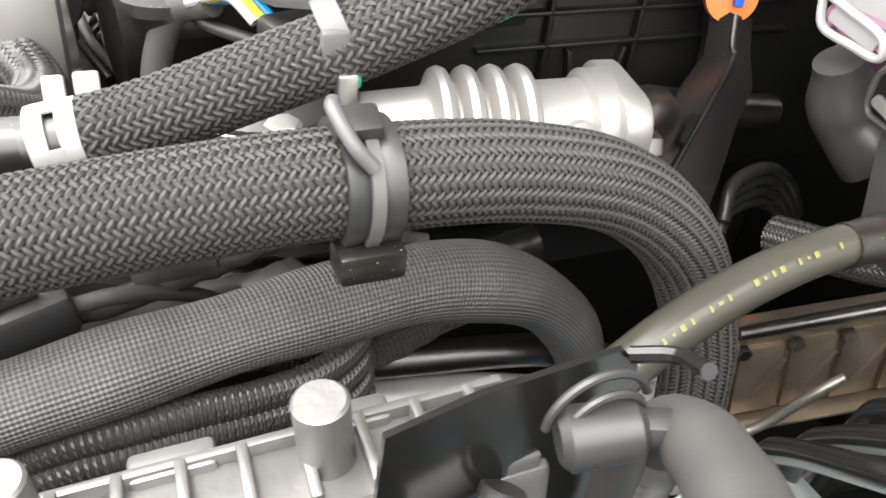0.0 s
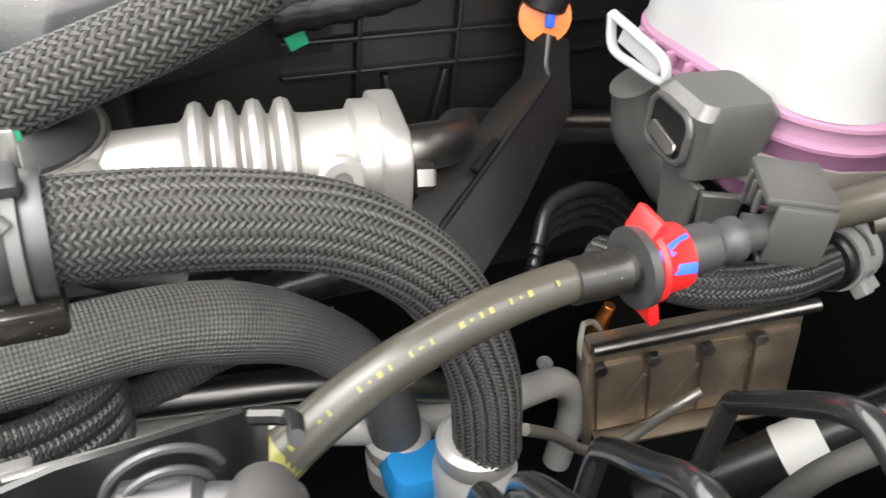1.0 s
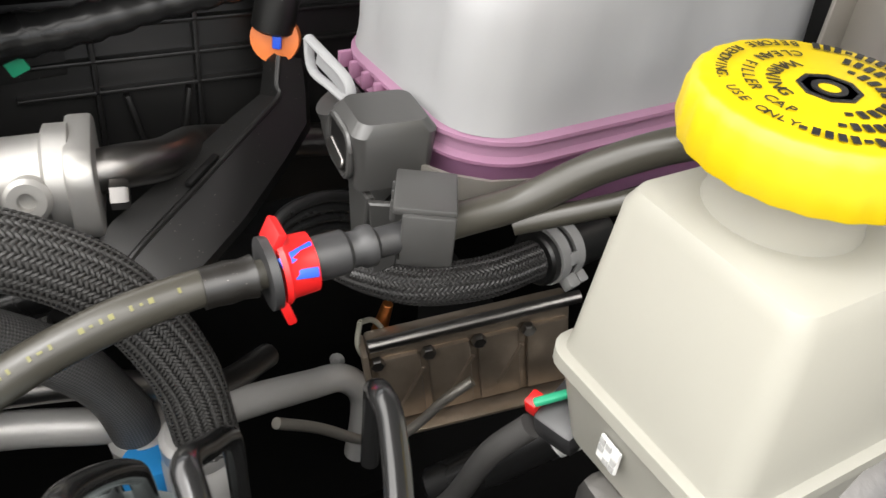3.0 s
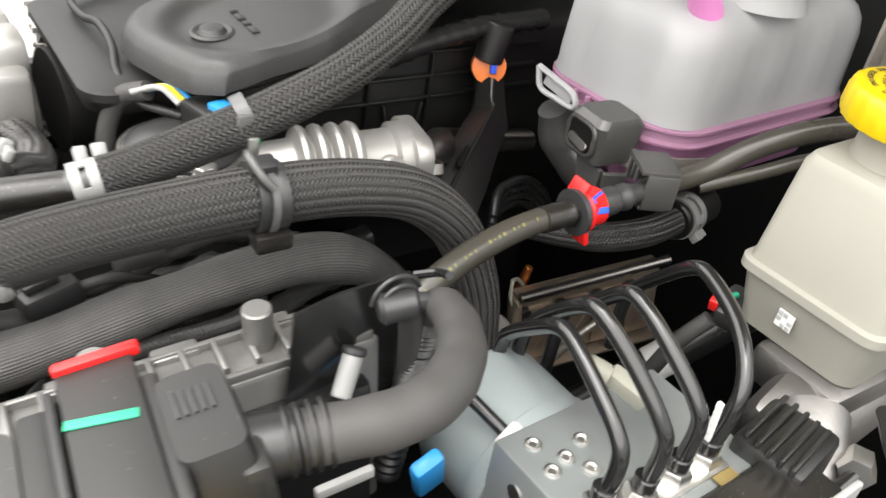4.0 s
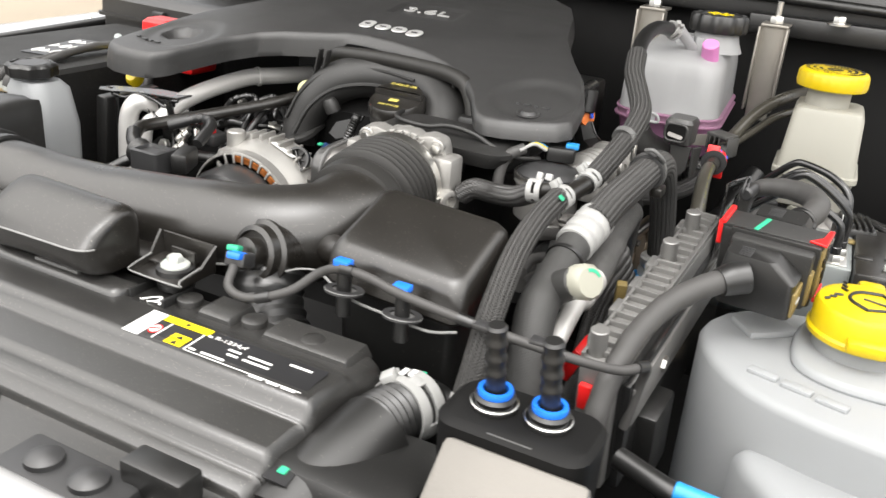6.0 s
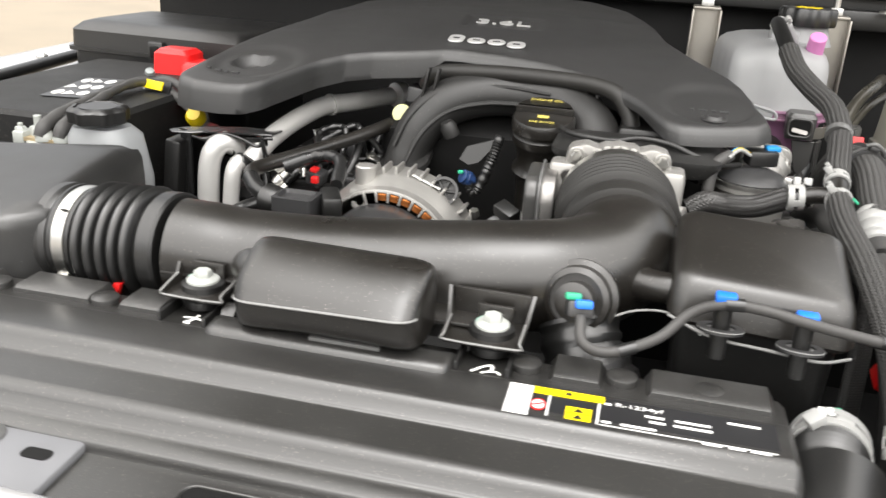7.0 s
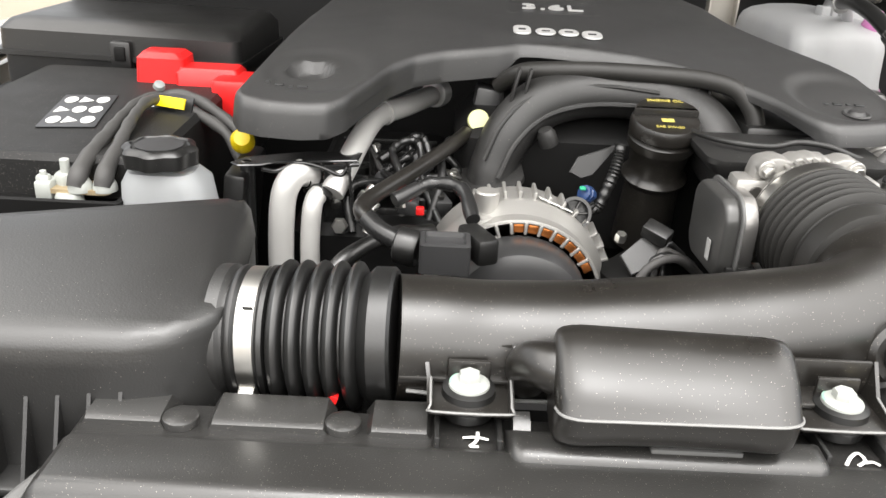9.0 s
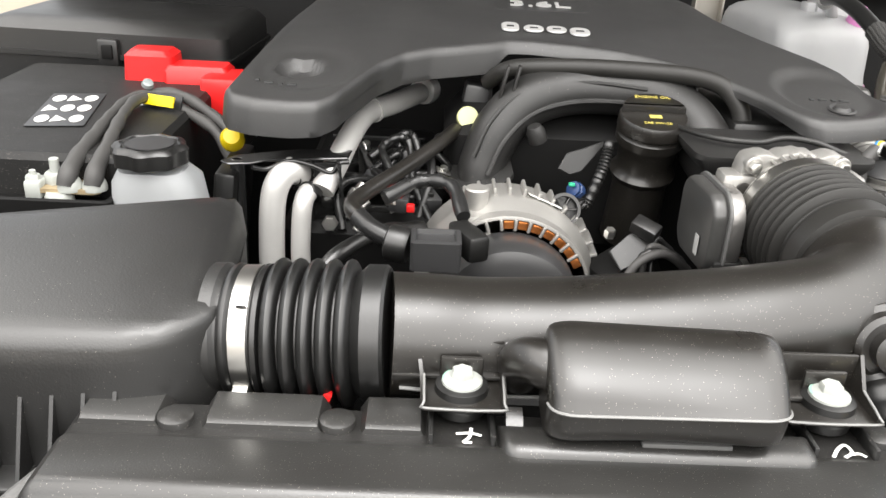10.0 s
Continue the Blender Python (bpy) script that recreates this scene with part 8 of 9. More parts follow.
part("band", lathe(B(), (0.408, 0.345, 1.0530), (0.0, 1, -0.02), [(0.0162, 0), (0.0185, 0), (0.0185, 0.004), (0.0178, 0.005), (0.0178, 0.010), (0.0185, 0.011), (0.0185, 0.016), (0.0162, 0.016), (0.0162, 0)], 40), GREYBLACK, tie2)
part("strap", lathe(B(), (0.408, 0.351, 1.0530), (0.0, 1, -0.02), [(0.0178, 0), (0.0196, 0), (0.0196, 0.0035), (0.0178, 0.0035), (0.0178, 0)], 40), MIDGREY, tie2)
part("head", box(B(), (0.412, 0.350, 1.0735), (0.010, 0.014, 0.006), 0.002, rot=turn(0, 20)), GREYBLACK, tie2)
part("hook", tube(B(), [(0.404, 0.346, 1.076), (0.412, 0.344, 1.078), (0.420, 0.347, 1.072), (0.423, 0.352, 1.066)], 0.0022, 10), MIDGREY, tie2)
part("foot", box(B(), (0.422, 0.352, 1.036), (0.012, 0.020, 0.010), 0.002), SATIN, tie2)
shift(tie2, 0.0035, -0.001, 0.0025)

# ---- lidded box beside the intake ----
lb = thing("duct_box", (0.295, 0.09, 0.95), "black plastic box with a smooth tilted lid", "box")
lm2 = Matrix(((1, 0.0, 0.0, 0.295), (0, 1, 0, 0.090), (-0.06, 0.33, 1, 1.042), (0, 0, 0, 1)))
part("lid", stack(B(), [(0, 0, -0.030, 0.126, 0.092, 0.012), (0, 0, -0.026, 0.130, 0.096, 0.012), (0, 0, -0.006, 0.124, 0.090, 0.012), (0, 0, 0.0, 0.116, 0.082, 0.012), (0, 0, 0.002, 0.106, 0.072, 0.010)], 6, lm2), SATIN, lb)
part("body", stack(B(), [(0.295, 0.095, 0.86, 0.100, 0.075, 0.01), (0.295, 0.092, 0.985, 0.112, 0.080, 0.01), (0.295, 0.092, 1.0, 0.116, 0.084, 0.01)], 5), BLACK, lb)
for x, z in ((0.266, 1.008), (0.319, 1.002)):
    t = thing("loom_clip", (x, 0.02, z), "black loom clip with a blue tab", "clip", "loom clips")
    part("eye", lathe(B(), (x, 0.022, z), (0, 0.2, 1), [(0.010, 0), (0.0155, 0), (0.0155, 0.003), (0.010, 0.003), (0.010, 0)], 26), GREYBLACK, t)
    # highlight round the eye, painted as a pale ring
    part("eye_edge", lathe(B(), (x, 0.022, z + 0.0016), (0, 0.2, 1), [(0.0150, 0), (0.0160, 0.0005), (0.0150, 0.0010), (0.0150, 0)], 26), EDGE_GLINT, t, "pale line painting the highlight on the eye's edge")
    part("post", rod(B(), (x, 0.022, z - 0.02), (x, 0.022, z + 0.02), 0.006), BLACK, t)
    part("tab", box(B(), (x, 0.020, z + 0.026), (0.014, 0.010, 0.006), 0.0015), BLUE, t, "blue tab")
# pale line that paints the highlight along the lid's lower edge
part("rim_highlight", tube(B(), [(0.231, 0.042, 1.006), (0.262, 0.034, 0.997), (0.30, 0.032, 0.994), (0.335, 0.034, 0.990), (0.357, 0.042, 0.992)], 0.0012, 8), EDGE_GLINT, lb)
LOOM = [(0.172, 0.004, 1.012), (0.176, -0.008, 0.998), (0.195, -0.006, 0.993), (0.225, 0.006, 1.003), (0.245, 0.018, 1.020), (0.266, 0.017, 1.030), (0.292, 0.016, 1.030), (0.319, 0.014, 1.026), (0.360, 0.020, 1.018), (0.410, 0.028, 1.010), (0.455, 0.040, 1.002), (0.482, 0.058, 0.994), (0.495, 0.080, 0.990), (0.492, 0.090, 0.970), (0.486, 0.085, 0.93)]
wire = thing("wiring_loom", LOOM[6], "thin taped wiring loom across the black box", "cable")
part("cable", tube(B(), LOOM, 0.0038, 14, 8), TAPE, wire)
for f in (0.12, 0.30, 0.52, 0.68, 0.84):
    part("tape_band", ring_at(bm := B(), LOOM, f, 0.0039, 0.012, thick=0.0006) and bm, RUBBER, wire)

# ---- cooler pipes with blue rings ----
cbk = thing("pipe_block", (0.44, -0.05, 0.96), "black plastic block holding two cooler pipes", "block")
part("body", stack(B(), [(0.442, -0.044, 0.92, 0.100, 0.056, 0.014), (0.442, -0.044, 0.984, 0.104, 0.060, 0.016), (0.442, -0.043, 0.988, 0.096, 0.052, 0.014)], 5), DARK, cbk)
part("front_plate", box(B(), (0.452, -0.102, 0.950), (0.098, 0.012, 0.078), 0.008, rot=turn(-48)), RAWCAST, cbk, "bare grey cast metal plate")
part("front_boss", box(B(), (0.452, -0.112, 0.945), (0.040, 0.016, 0.040), 0.006, rot=turn(-48)), RAWCAST, cbk)
part("lead_marks", box(B(), (0.444, -0.0700, 0.9865), (0.030, 0.0025, 0.0008), 0), MIDGREY, cbk)
for i, (x, y) in enumerate(((0.421, -0.043), (0.458, -0.041))):
    t = thing("cooler_pipe", (x, y, 0.995), "black cooler pipe in a bright blue lock ring", "pipe", "cooler pipes")
    part("lock_ring", lathe(B(), (x, y, 0.998), (0, 0, 1), [(0.0085, 0), (0.0115, 0.0), (0.0120, 0.002), (0.0115, 0.004), (0.0085, 0.004), (0.0085, 0)], 30), BLUE, t, "bright blue lock ring")
    part("collar", lathe(B(), (x, y, 0.986), (0, 0, 1), [(0.0148, 0), (0.0150, 0.004), (0.0125, 0.006), (0.0140, 0.010), (0.0120, 0.012)], 30), BLACK, t)
    part("spring_wire", lathe(B(), (x, y, 0.9915), (0, 0, 1), [(0.0152, 0), (0.0160, 0.0005), (0.0152, 0.0011), (0.0146, 0.0005), (0.0152, 0)], 30), ZINC, t)
    part("stem", lathe(B(), (x, y, 0.998), (-0.04, -0.1, 1), [(0.0066, 0), (0.0066, 0.014)] + [q for k in range(3) for q in ((0.0073, 0.016 + 0.011 * k), (0.0073, 0.018 + 0.011 * k), (0.0064, 0.020 + 0.011 * k), (0.0064, 0.024 + 0.011 * k))] + [(0.0070, 0.050), (0.0055, 0.052), (0, 0.052)], 22), BLACK, t)
    part("pull_tab", box(B(), (x - 0.010, y - 0.005, 1.046), (0.014, 0.009, 0.003), 0.001), GREYBLACK, t)
    shift(t, 0.005, 0.001, 0.010)
shift(cbk, 0.005, 0.001, 0.010)

rh = thing("radiator_hose", (0.33, 0.0, 0.93), "large ribbed radiator hose with a white clamp", "hose")
part("hose", tube(B(), [(0.345, 0.070, 0.87), (0.340, 0.040, 0.915), (0.334, 0.010, 0.940), (0.326, -0.030, 0.945), (0.322, -0.060, 0.940)], 0.0240, 28, 14, ripple=lambda s: 0.0011 * math.sin(s * 1100)), RUBBER, rh)
part("neck", tube(B(), [(0.330, -0.036, 0.945), (0.322, -0.080, 0.935), (0.315, -0.13, 0.92)], 0.030, 26, 6), BLACK, rh)
shift(rh, 0.012, -0.010, 0.002)
spring_clamp((0.344, -0.006, 0.945), (0.2, 1, -0.1), 0.0255, "wide white spring clamp on the radiator hose", ear=Vector((-0.5, -0.2, 0.9)), wide=1.9)
for k in range(3):
    part("clamp_mark", box(B(), (0.336 + 0.006 * k, 0.0 + 0.003 * k, 0.9712 - 0.001 * k), (0.004, 0.010, 0.0016), 0.0005), GREENMARK if k == 2 else LABELWHITE, rh)
fb = thing("fan_shroud", (0.36, -0.07, 0.93), "black fan shroud corner with a small data plate", "shroud")
part("body", box(B(), (0.352, -0.085, 0.918), (0.11, 0.10, 0.075), 0.012, rot=turn(-8)), BLACK, fb)
part("data_plate", box(B(), (0.322, -0.128, 0.957), (0.018, 0.020, 0.001), 0, rot=turn(8)), LABELBLACK, fb)
part("green_sign", box(B(), (0.322, -0.128, 0.9582), (0.006, 0.006, 0.0008), 0, rot=turn(8)), GREENMARK, fb)

# ---- purge valve and coolant outlet behind the hoses ----
ev = thing("vacuum_pump", (0.30, 0.36, 0.98), "cast aluminium valve with a black lid and wired plug", "valve")
part("canister", lathe(B(), (0.306, 0.358, 0.965), (0, 0, 1), [(0.030, 0), (0.034, 0.004), (0.034, 0.040), (0.037, 0.042), (0.037, 0.048), (0.034, 0.050)], 36), ALU, ev)
part("lid", lathe(B(), (0.306, 0.358, 1.014), (0, 0, 1), [(0.034, 0), (0.034, 0.003), (0.028, 0.008), (0.018, 0.012), (0.0, 0.013)], 36), GREYBLACK, ev, "dark lid")
part("lid_band", lathe(B(), (0.306, 0.358, 1.012), (0, 0, 1), [(0.036, 0), (0.0375, 0), (0.0375, 0.004), (0.036, 0.004), (0.036, 0)], 36), ZINC, ev)
part("plug", box(B(), (0.312, 0.372, 1.036), (0.030, 0.022, 0.016), 0.003, rot=turn(0, 0, 15)), BLACK, ev)
part("plug_tab", box(B(), (0.322, 0.376, 1.045), (0.014, 0.012, 0.005), 0.001, rot=turn(0, 0, 15)), SKYBLUE, ev, "light blue tab")
for k, mt in enumerate((SKYBLUE, YELLOW, WHITE)):
    part("wire", tube(B(), [(0.300, 0.366 - 0.004 * k, 1.040), (0.288, 0.358 - 0.004 * k, 1.046), (0.278, 0.345 - 0.004 * k, 1.040)], 0.0018, 8, 5), mt, ev)
part("lead", tube(B(), [(0.280, 0.346, 1.041), (0.266, 0.334, 1.032), (0.262, 0.326, 1.012), (0.264, 0.322, 0.985)], 0.006, 14), TAPE, ev)
part("flange", box(B(), (0.342, 0.372, 1.004), (0.050, 0.040, 0.020), 0.005, rot=turn(0, 10, 20)), ALU, ev)
part("bolt", hexa(B(), (0.342, 0.358, 1.016), (0, 0, 1), 0.007, 0.006), ZINC, ev)
ev.matrix_basis = Matrix.Translation((0.004, -0.012, 0.017)) @ ev.matrix_basis
eg = thing("coolant_outlet", (0.335, 0.44, 0.99), "ribbed cast aluminium coolant outlet", "housing")
e_ax = Vector((0.16, 1, 0.02))
prof = [(0.017, -0.03), (0.019, 0.0)]
for i in range(4):
    prof += [(0.0205, 0.002 + 0.0112 * i), (0.0260, 0.0045 + 0.0112 * i), (0.0270, 0.0070 + 0.0112 * i), (0.0260, 0.0095 + 0.0112 * i), (0.0205, 0.0120 + 0.0112 * i)]
prof += [(0.0200, 0.049), (0.0205, 0.066), (0.0245, 0.068), (0.0245, 0.078), (0.020, 0.080)]
part("body", lathe(B(), (0.325, 0.398, 1.012), e_ax, prof, 36), ALU, eg)
part("flange", slab(B(), rrect(0.056, 0.044, 0.014), 0, 0.012, 0.002, 2, Matrix.Translation((0.3375, 0.473, 1.014)) @ basis(e_ax)), ALU, eg)
part("boss", lathe(B(), (0.352, 0.455, 1.016), (0.9, -0.2, 0.3), [(0.010, -0.006), (0.010, 0.008), (0.008, 0.010), (0.004, 0.010), (0.004, 0.006), (0, 0.006)], 20), ALU, eg)
part("pipe", tube(B(), [(0.338, 0.480, 1.014), (0.336, 0.496, 1.014), (0.322, 0.516, 1.006), (0.300, 0.531, 0.997), (0.280, 0.5445, 0.986), (0.262, 0.590, 0.970), (0.252, 0.66, 0.955)], 0.0105, 20, 8), STEEL, eg, "steel coolant pipe")
hx = hexa(B(), (0.352, 0.487, 1.010), (0.2, 1, 0), 0.007, 0.008)
part("bolt", hx, STEEL, eg)
shift(eg, 0.0, 0.009, 0.003)

# head cover, arm and other parts low on that side
vc = thing("head_cover", (0.22, 0.55, 0.95), "black ribbed plastic head cover", "head cover")
part("wall", box(B(), (0.205, 0.57, 0.990), (0.070, 0.36, 0.150), 0.006), BLACK, vc)
for z in (1.031, 1.013, 1.05):
    part("rib", box(B(), (0.2425, 0.560, z), (0.006, 0.20, 0.0026), 0.0008), BLACK, vc)
for y in (0.50, 0.555, 0.61):
    part("rib", box(B(), (0.2425, y, 1.020), (0.006, 0.003, 0.085), 0.0008, rot=turn(0, 0, 0)), BLACK, vc)
for y, r in ((0.52, 12), (0.545, -10)):
    part("rib", box(B(), (0.2425, y, 0.985), (0.006, 0.003, 0.05), 0.0008, rot=turn(r)), BLACK, vc)
shift(vc, 0.0, 0.008, -0.004)
single("coil_cable", tube(B(), [(0.262, 0.46, 1.052), (0.268, 0.50, 1.058), (0.262, 0.55, 1.064), (0.255, 0.60, 1.068), (0.25, 0.66, 1.068)], [0.012, 0.010, 0.008, 0.008, 0.008], 14, 10, ripple=lambda s: 0.0008 * math.sin(s * 420)), HOSE_GLOSS, "taped black coil cable on the head cover", "cable")
single("paint_dab", box(B(), (0.262, 0.470, 1.040), (0.003, 0.010, 0.014), 0.001, rot=turn(25)), GREENMARK, "green paint dab on the head cover", "marking")
ob_ = thing("lift_bracket", (0.26, 0.59, 1.0), "black plastic arm with an orange cap", "bracket")
part("clip_post", rod(B(), (0.262, 0.590, 1.045), (0.262, 0.596, 1.075), 0.012), BLACK, ob_)
part("orange_cap", lathe(B(), (0.258, 0.594, 1.039), (0.85, -0.45, 0.25), [(0.0, -0.004), (0.0125, -0.003), (0.0140, 0.003), (0.0135, 0.009), (0.0, 0.012)], 24), ORANGE, ob_, "orange round cap")
part("cap_mark", box(B(), (0.2705, 0.590, 1.045), (0.004, 0.005, 0.014), 0.001, rot=turn(0, -15, -28)), BLUEMARK, ob_)
arm = [((0.257, 0.584, 1.036), (0.272, 0.590, 1.034), (0.270, 0.604, 1.030)),
       ((0.262, 0.584, 1.022), (0.280, 0.586, 1.022), (0.276, 0.604, 1.014)),
       ((0.268, 0.580, 1.010), (0.285, 0.585, 1.016), (0.290, 0.600, 1.000)),
       ((0.284, 0.560, 1.008), (0.302, 0.565, 1.010), (0.305, 0.582, 0.988)),
       ((0.318, 0.522, 1.004), (0.332, 0.528, 0.999), (0.339, 0.548, 0.978)),
       ((0.351, 0.484, 1.000), (0.360, 0.494, 0.990), (0.371, 0.514, 0.974)),
       ((0.362, 0.470, 0.992), (0.370, 0.480, 0.982), (0.380, 0.498, 0.966))]
inward = Vector((-0.010, 0.006, -0.010))
part("arm", loft(B(), [[Vector(a), Vector(b), Vector(c), Vector(c) + inward, Vector(a) + inward] for a, b, c in arm]), BLACK, ob_)
part("arm_edge", tube(B(), [b for a, b, c in arm], 0.0016, 8, 4), BLACK, ob_)
part("arm_slot", box(B(), (0.326, 0.532, 1.0035), (0.026, 0.004, 0.003), 0.001, rot=turn(0, 8, -48)), DARK, ob_)
shift(ob_, 0.0, 0.011, -0.002)
cw = thing("coil_spring_hose", (0.31, 0.61, 0.95), "stack of black ribbed hose loops below the bottle", "hose")
for k in range(4):
    part("loop", tube(B(), [(0.335, 0.560, 0.955 - 0.007 * k), (0.322, 0.572, 0.967 - 0.007 * k), (0.313, 0.596, 0.968 - 0.007 * k), (0.305, 0.620, 0.958 - 0.007 * k), (0.300, 0.642, 0.940 - 0.007 * k), (0.300, 0.655, 0.92 - 0.007 * k)], 0.0038, 10, 6), HOSE_GLOSS, cw)
shift(cw, 0.003, 0.012, -0.004)
bp = thing("bottom_hose", (0.39, 0.66, 0.95), "braided black hose to the heater with a grey clamp", "hose")
BH = [(0.335, 0.600, 0.940), (0.365, 0.608, 0.950), (0.390, 0.625, 0.957), (0.402, 0.655, 0.962), (0.398, 0.690, 0.962), (0.385, 0.730, 0.960)]
part("core", tube(B(), BH, 0.0100, 18, 8), RUBBER, bp)
tagged(part("braid", braid(B(), BH[:5], 0.0108, 28, 0.066, 8, lift=0.0006, per=3), STRAND_DARK, bp), kind="stuff")
part("end_cuff", rod(B(), (0.397, 0.690, 0.9615), (0.384, 0.742, 0.9605), 0.0160, seg=28, edge=0.0015), RUBBER, bp)
shift(bp, 0.003, 0.012, -0.005)
spring_clamp((0.397, 0.716, 0.957), (-0.25, 1, 0.0), 0.0164, "pale grey spring clamp on the heater hose", WHITE, Vector((0.9, 0.2, -0.6)), wide=1.3)
hs = thing("heat_shield", (0.31, 0.70, 0.8), "heat tinted steel exhaust shield", "heat shield")
hm = Matrix.Translation((0.326, 0.724, 0.804)) @ turn(10, 0, -13) @ Matrix.Scale(1.07, 4)
part("plate", on(hm, box(B(), (-0.004, 0, 0), (0.016, 0.138, 0.076), 0.003)), SHIELD, hs)
part("top_bar", on(hm, rod(B(), (0.006, -0.068, 0.040), (0.006, 0.075, 0.042), 0.0045, seg=12)), STEEL, hs)
for k in range(4):
    part("segment", on(hm, box(B(), (0.005, -0.050 + 0.034 * k, -0.004), (0.005, 0.029, 0.060), 0.002)), SHIELD, hs)
    part("bolt", on(hm, hexa(B(), (0.007, -0.064 + 0.034 * k, 0.026), (1, 0, 0), 0.005, 0.005)), STEEL, hs)
for k in range(3):
    part("bead", on(hm, rod(B(), (0.0075, -0.052 + 0.034 * k, -0.020), (0.0075, -0.034 + 0.034 * k, 0.012), 0.0016, seg=8)), SHIELD, hs)
part("end_plate", on(hm, box(B(), (0.002, -0.071, -0.004), (0.022, 0.004, 0.084), 0.001)), SHIELD, hs)
part("bottom_lip", on(hm, box(B(), (0.008, 0.002, -0.040), (0.018, 0.136, 0.003), 0.001)), SHIELD, hs)
op = thing("oil_pipe", (0.31, 0.61, 0.8), "bent steel oil cooler pipe", "pipe", "steel pipes")
part("pipe", tube(B(), [(0.362, 0.300, 0.930), (0.360, 0.400, 0.914), (0.368, 0.460, 0.903), (0.364, 0.508, 0.888), (0.345, 0.553, 0.866), (0.324, 0.586, 0.842), (0.313, 0.612, 0.828), (0.310, 0.629, 0.806), (0.311, 0.632, 0.780), (0.312, 0.628, 0.74)], 0.0100, 20, 8), ALU_TUBE, op)
shift(op, -0.006, 0.018, -0.025)
op2 = single("oil_pipe", tube(B(), [(0.356, 0.340, 0.945), (0.360, 0.440, 0.932), (0.364, 0.485, 0.918), (0.350, 0.520, 0.892), (0.315, 0.56, 0.87)], 0.008, 14, 8), STEEL, "thin steel pipe beside the engine", "pipe", "steel pipes")
shift(op2, -0.006, 0.018, -0.025)
op3 = single("earth_strap", tube(B(), [(0.378, 0.545, 0.878), (0.368, 0.575, 0.850), (0.352, 0.612, 0.805), (0.343, 0.635, 0.785), (0.347, 0.652, 0.792), (0.356, 0.672, 0.824), (0.360, 0.690, 0.84)], 0.0036, 10, 8), TANSTEEL, "pale bare earth lead along the engine", "cable")
shift(op3, -0.006, 0.018, -0.025)
shift(single("clip_loop", tube(B(), [(0.305, 0.628, 0.868), (0.300, 0.640, 0.862), (0.302, 0.648, 0.850), (0.310, 0.642, 0.840), (0.314, 0.630, 0.842), (0.312, 0.624, 0.855), (0.305, 0.628, 0.868)], 0.0020, 8, 6), OFFWHITE, "pale wire clip loop above the heat shield", "clip"), -0.006, 0.018, -0.025)
shift(single("white_stud", lathe(B(), (0.281, 0.623, 0.813), (0.7, -0.6, 0.2), [(0.005, 0), (0.006, 0.002), (0.004, 0.006), (0, 0.006)], 14), WHITE, "small white capped stud above the exhaust", "stud"), -0.006, 0.018, -0.025)
shift(single("brass_stud", rod(B(), (0.295, 0.648, 0.845), (0.298, 0.652, 0.872), 0.006, 0.004, 14), COPPER, "brass coloured stud above the heat shield", "stud"), -0.006, 0.018, -0.025)
ss = thing("steering_shaft", (0.42, 0.74, 0.80), "black steering shaft with a white paper tag", "steering shaft")
part("shaft", rod(B(), (0.342, 0.640, 0.720), (0.442, 0.895, 0.925), 0.0165, 0.018, 24, 0.003), HOSE_GLOSS, ss)
part("tag", lathe(B(), (0.3720, 0.7165, 0.7815), Vector((0.100, 0.255, 0.205)), [(0.0174, 0), (0.0178, 0), (0.0180, 0.030), (0.0174, 0.030), (0.0174, 0)], 26), LABELWHITE, ss, "white paper tag")
part("paint_mark", box(B(), (0.425, 0.820, 0.883), (0.004, 0.014, 0.006), 0.001, rot=turn(30, 0, -30)), GREENMARK, ss)
shift(ss, 0.015, 0.045, -0.010)
rg = thing("fluid_sensor_plug", (0.487, 0.645, 0.955), "grey sensor plug with red lock and green mark", "connector")
part("plug", box(B(), (0.492, 0.655, 0.948), (0.022, 0.030, 0.018), 0.004, rot=turn(20, 0, 20)), GREYBLACK, rg)
part("lock", box(B(), (0.483, 0.641, 0.952), (0.006, 0.008, 0.010), 0.001, rot=turn(20, 0, 20)), RED, rg, "red lock")
part("mark", box(B(), (0.488, 0.645, 0.9585), (0.004, 0.016, 0.003), 0.001, rot=turn(20, 0, -20)), GREENMARK, rg)
part("lead", tube(B(), [(0.485, 0.640, 0.940), (0.475, 0.628, 0.915), (0.462, 0.622, 0.87), (0.448, 0.612, 0.83), (0.44, 0.60, 0.78)], 0.006, 12, 8), TAPE, rg)
shift(rg, 0.014, 0.0, 0.012)

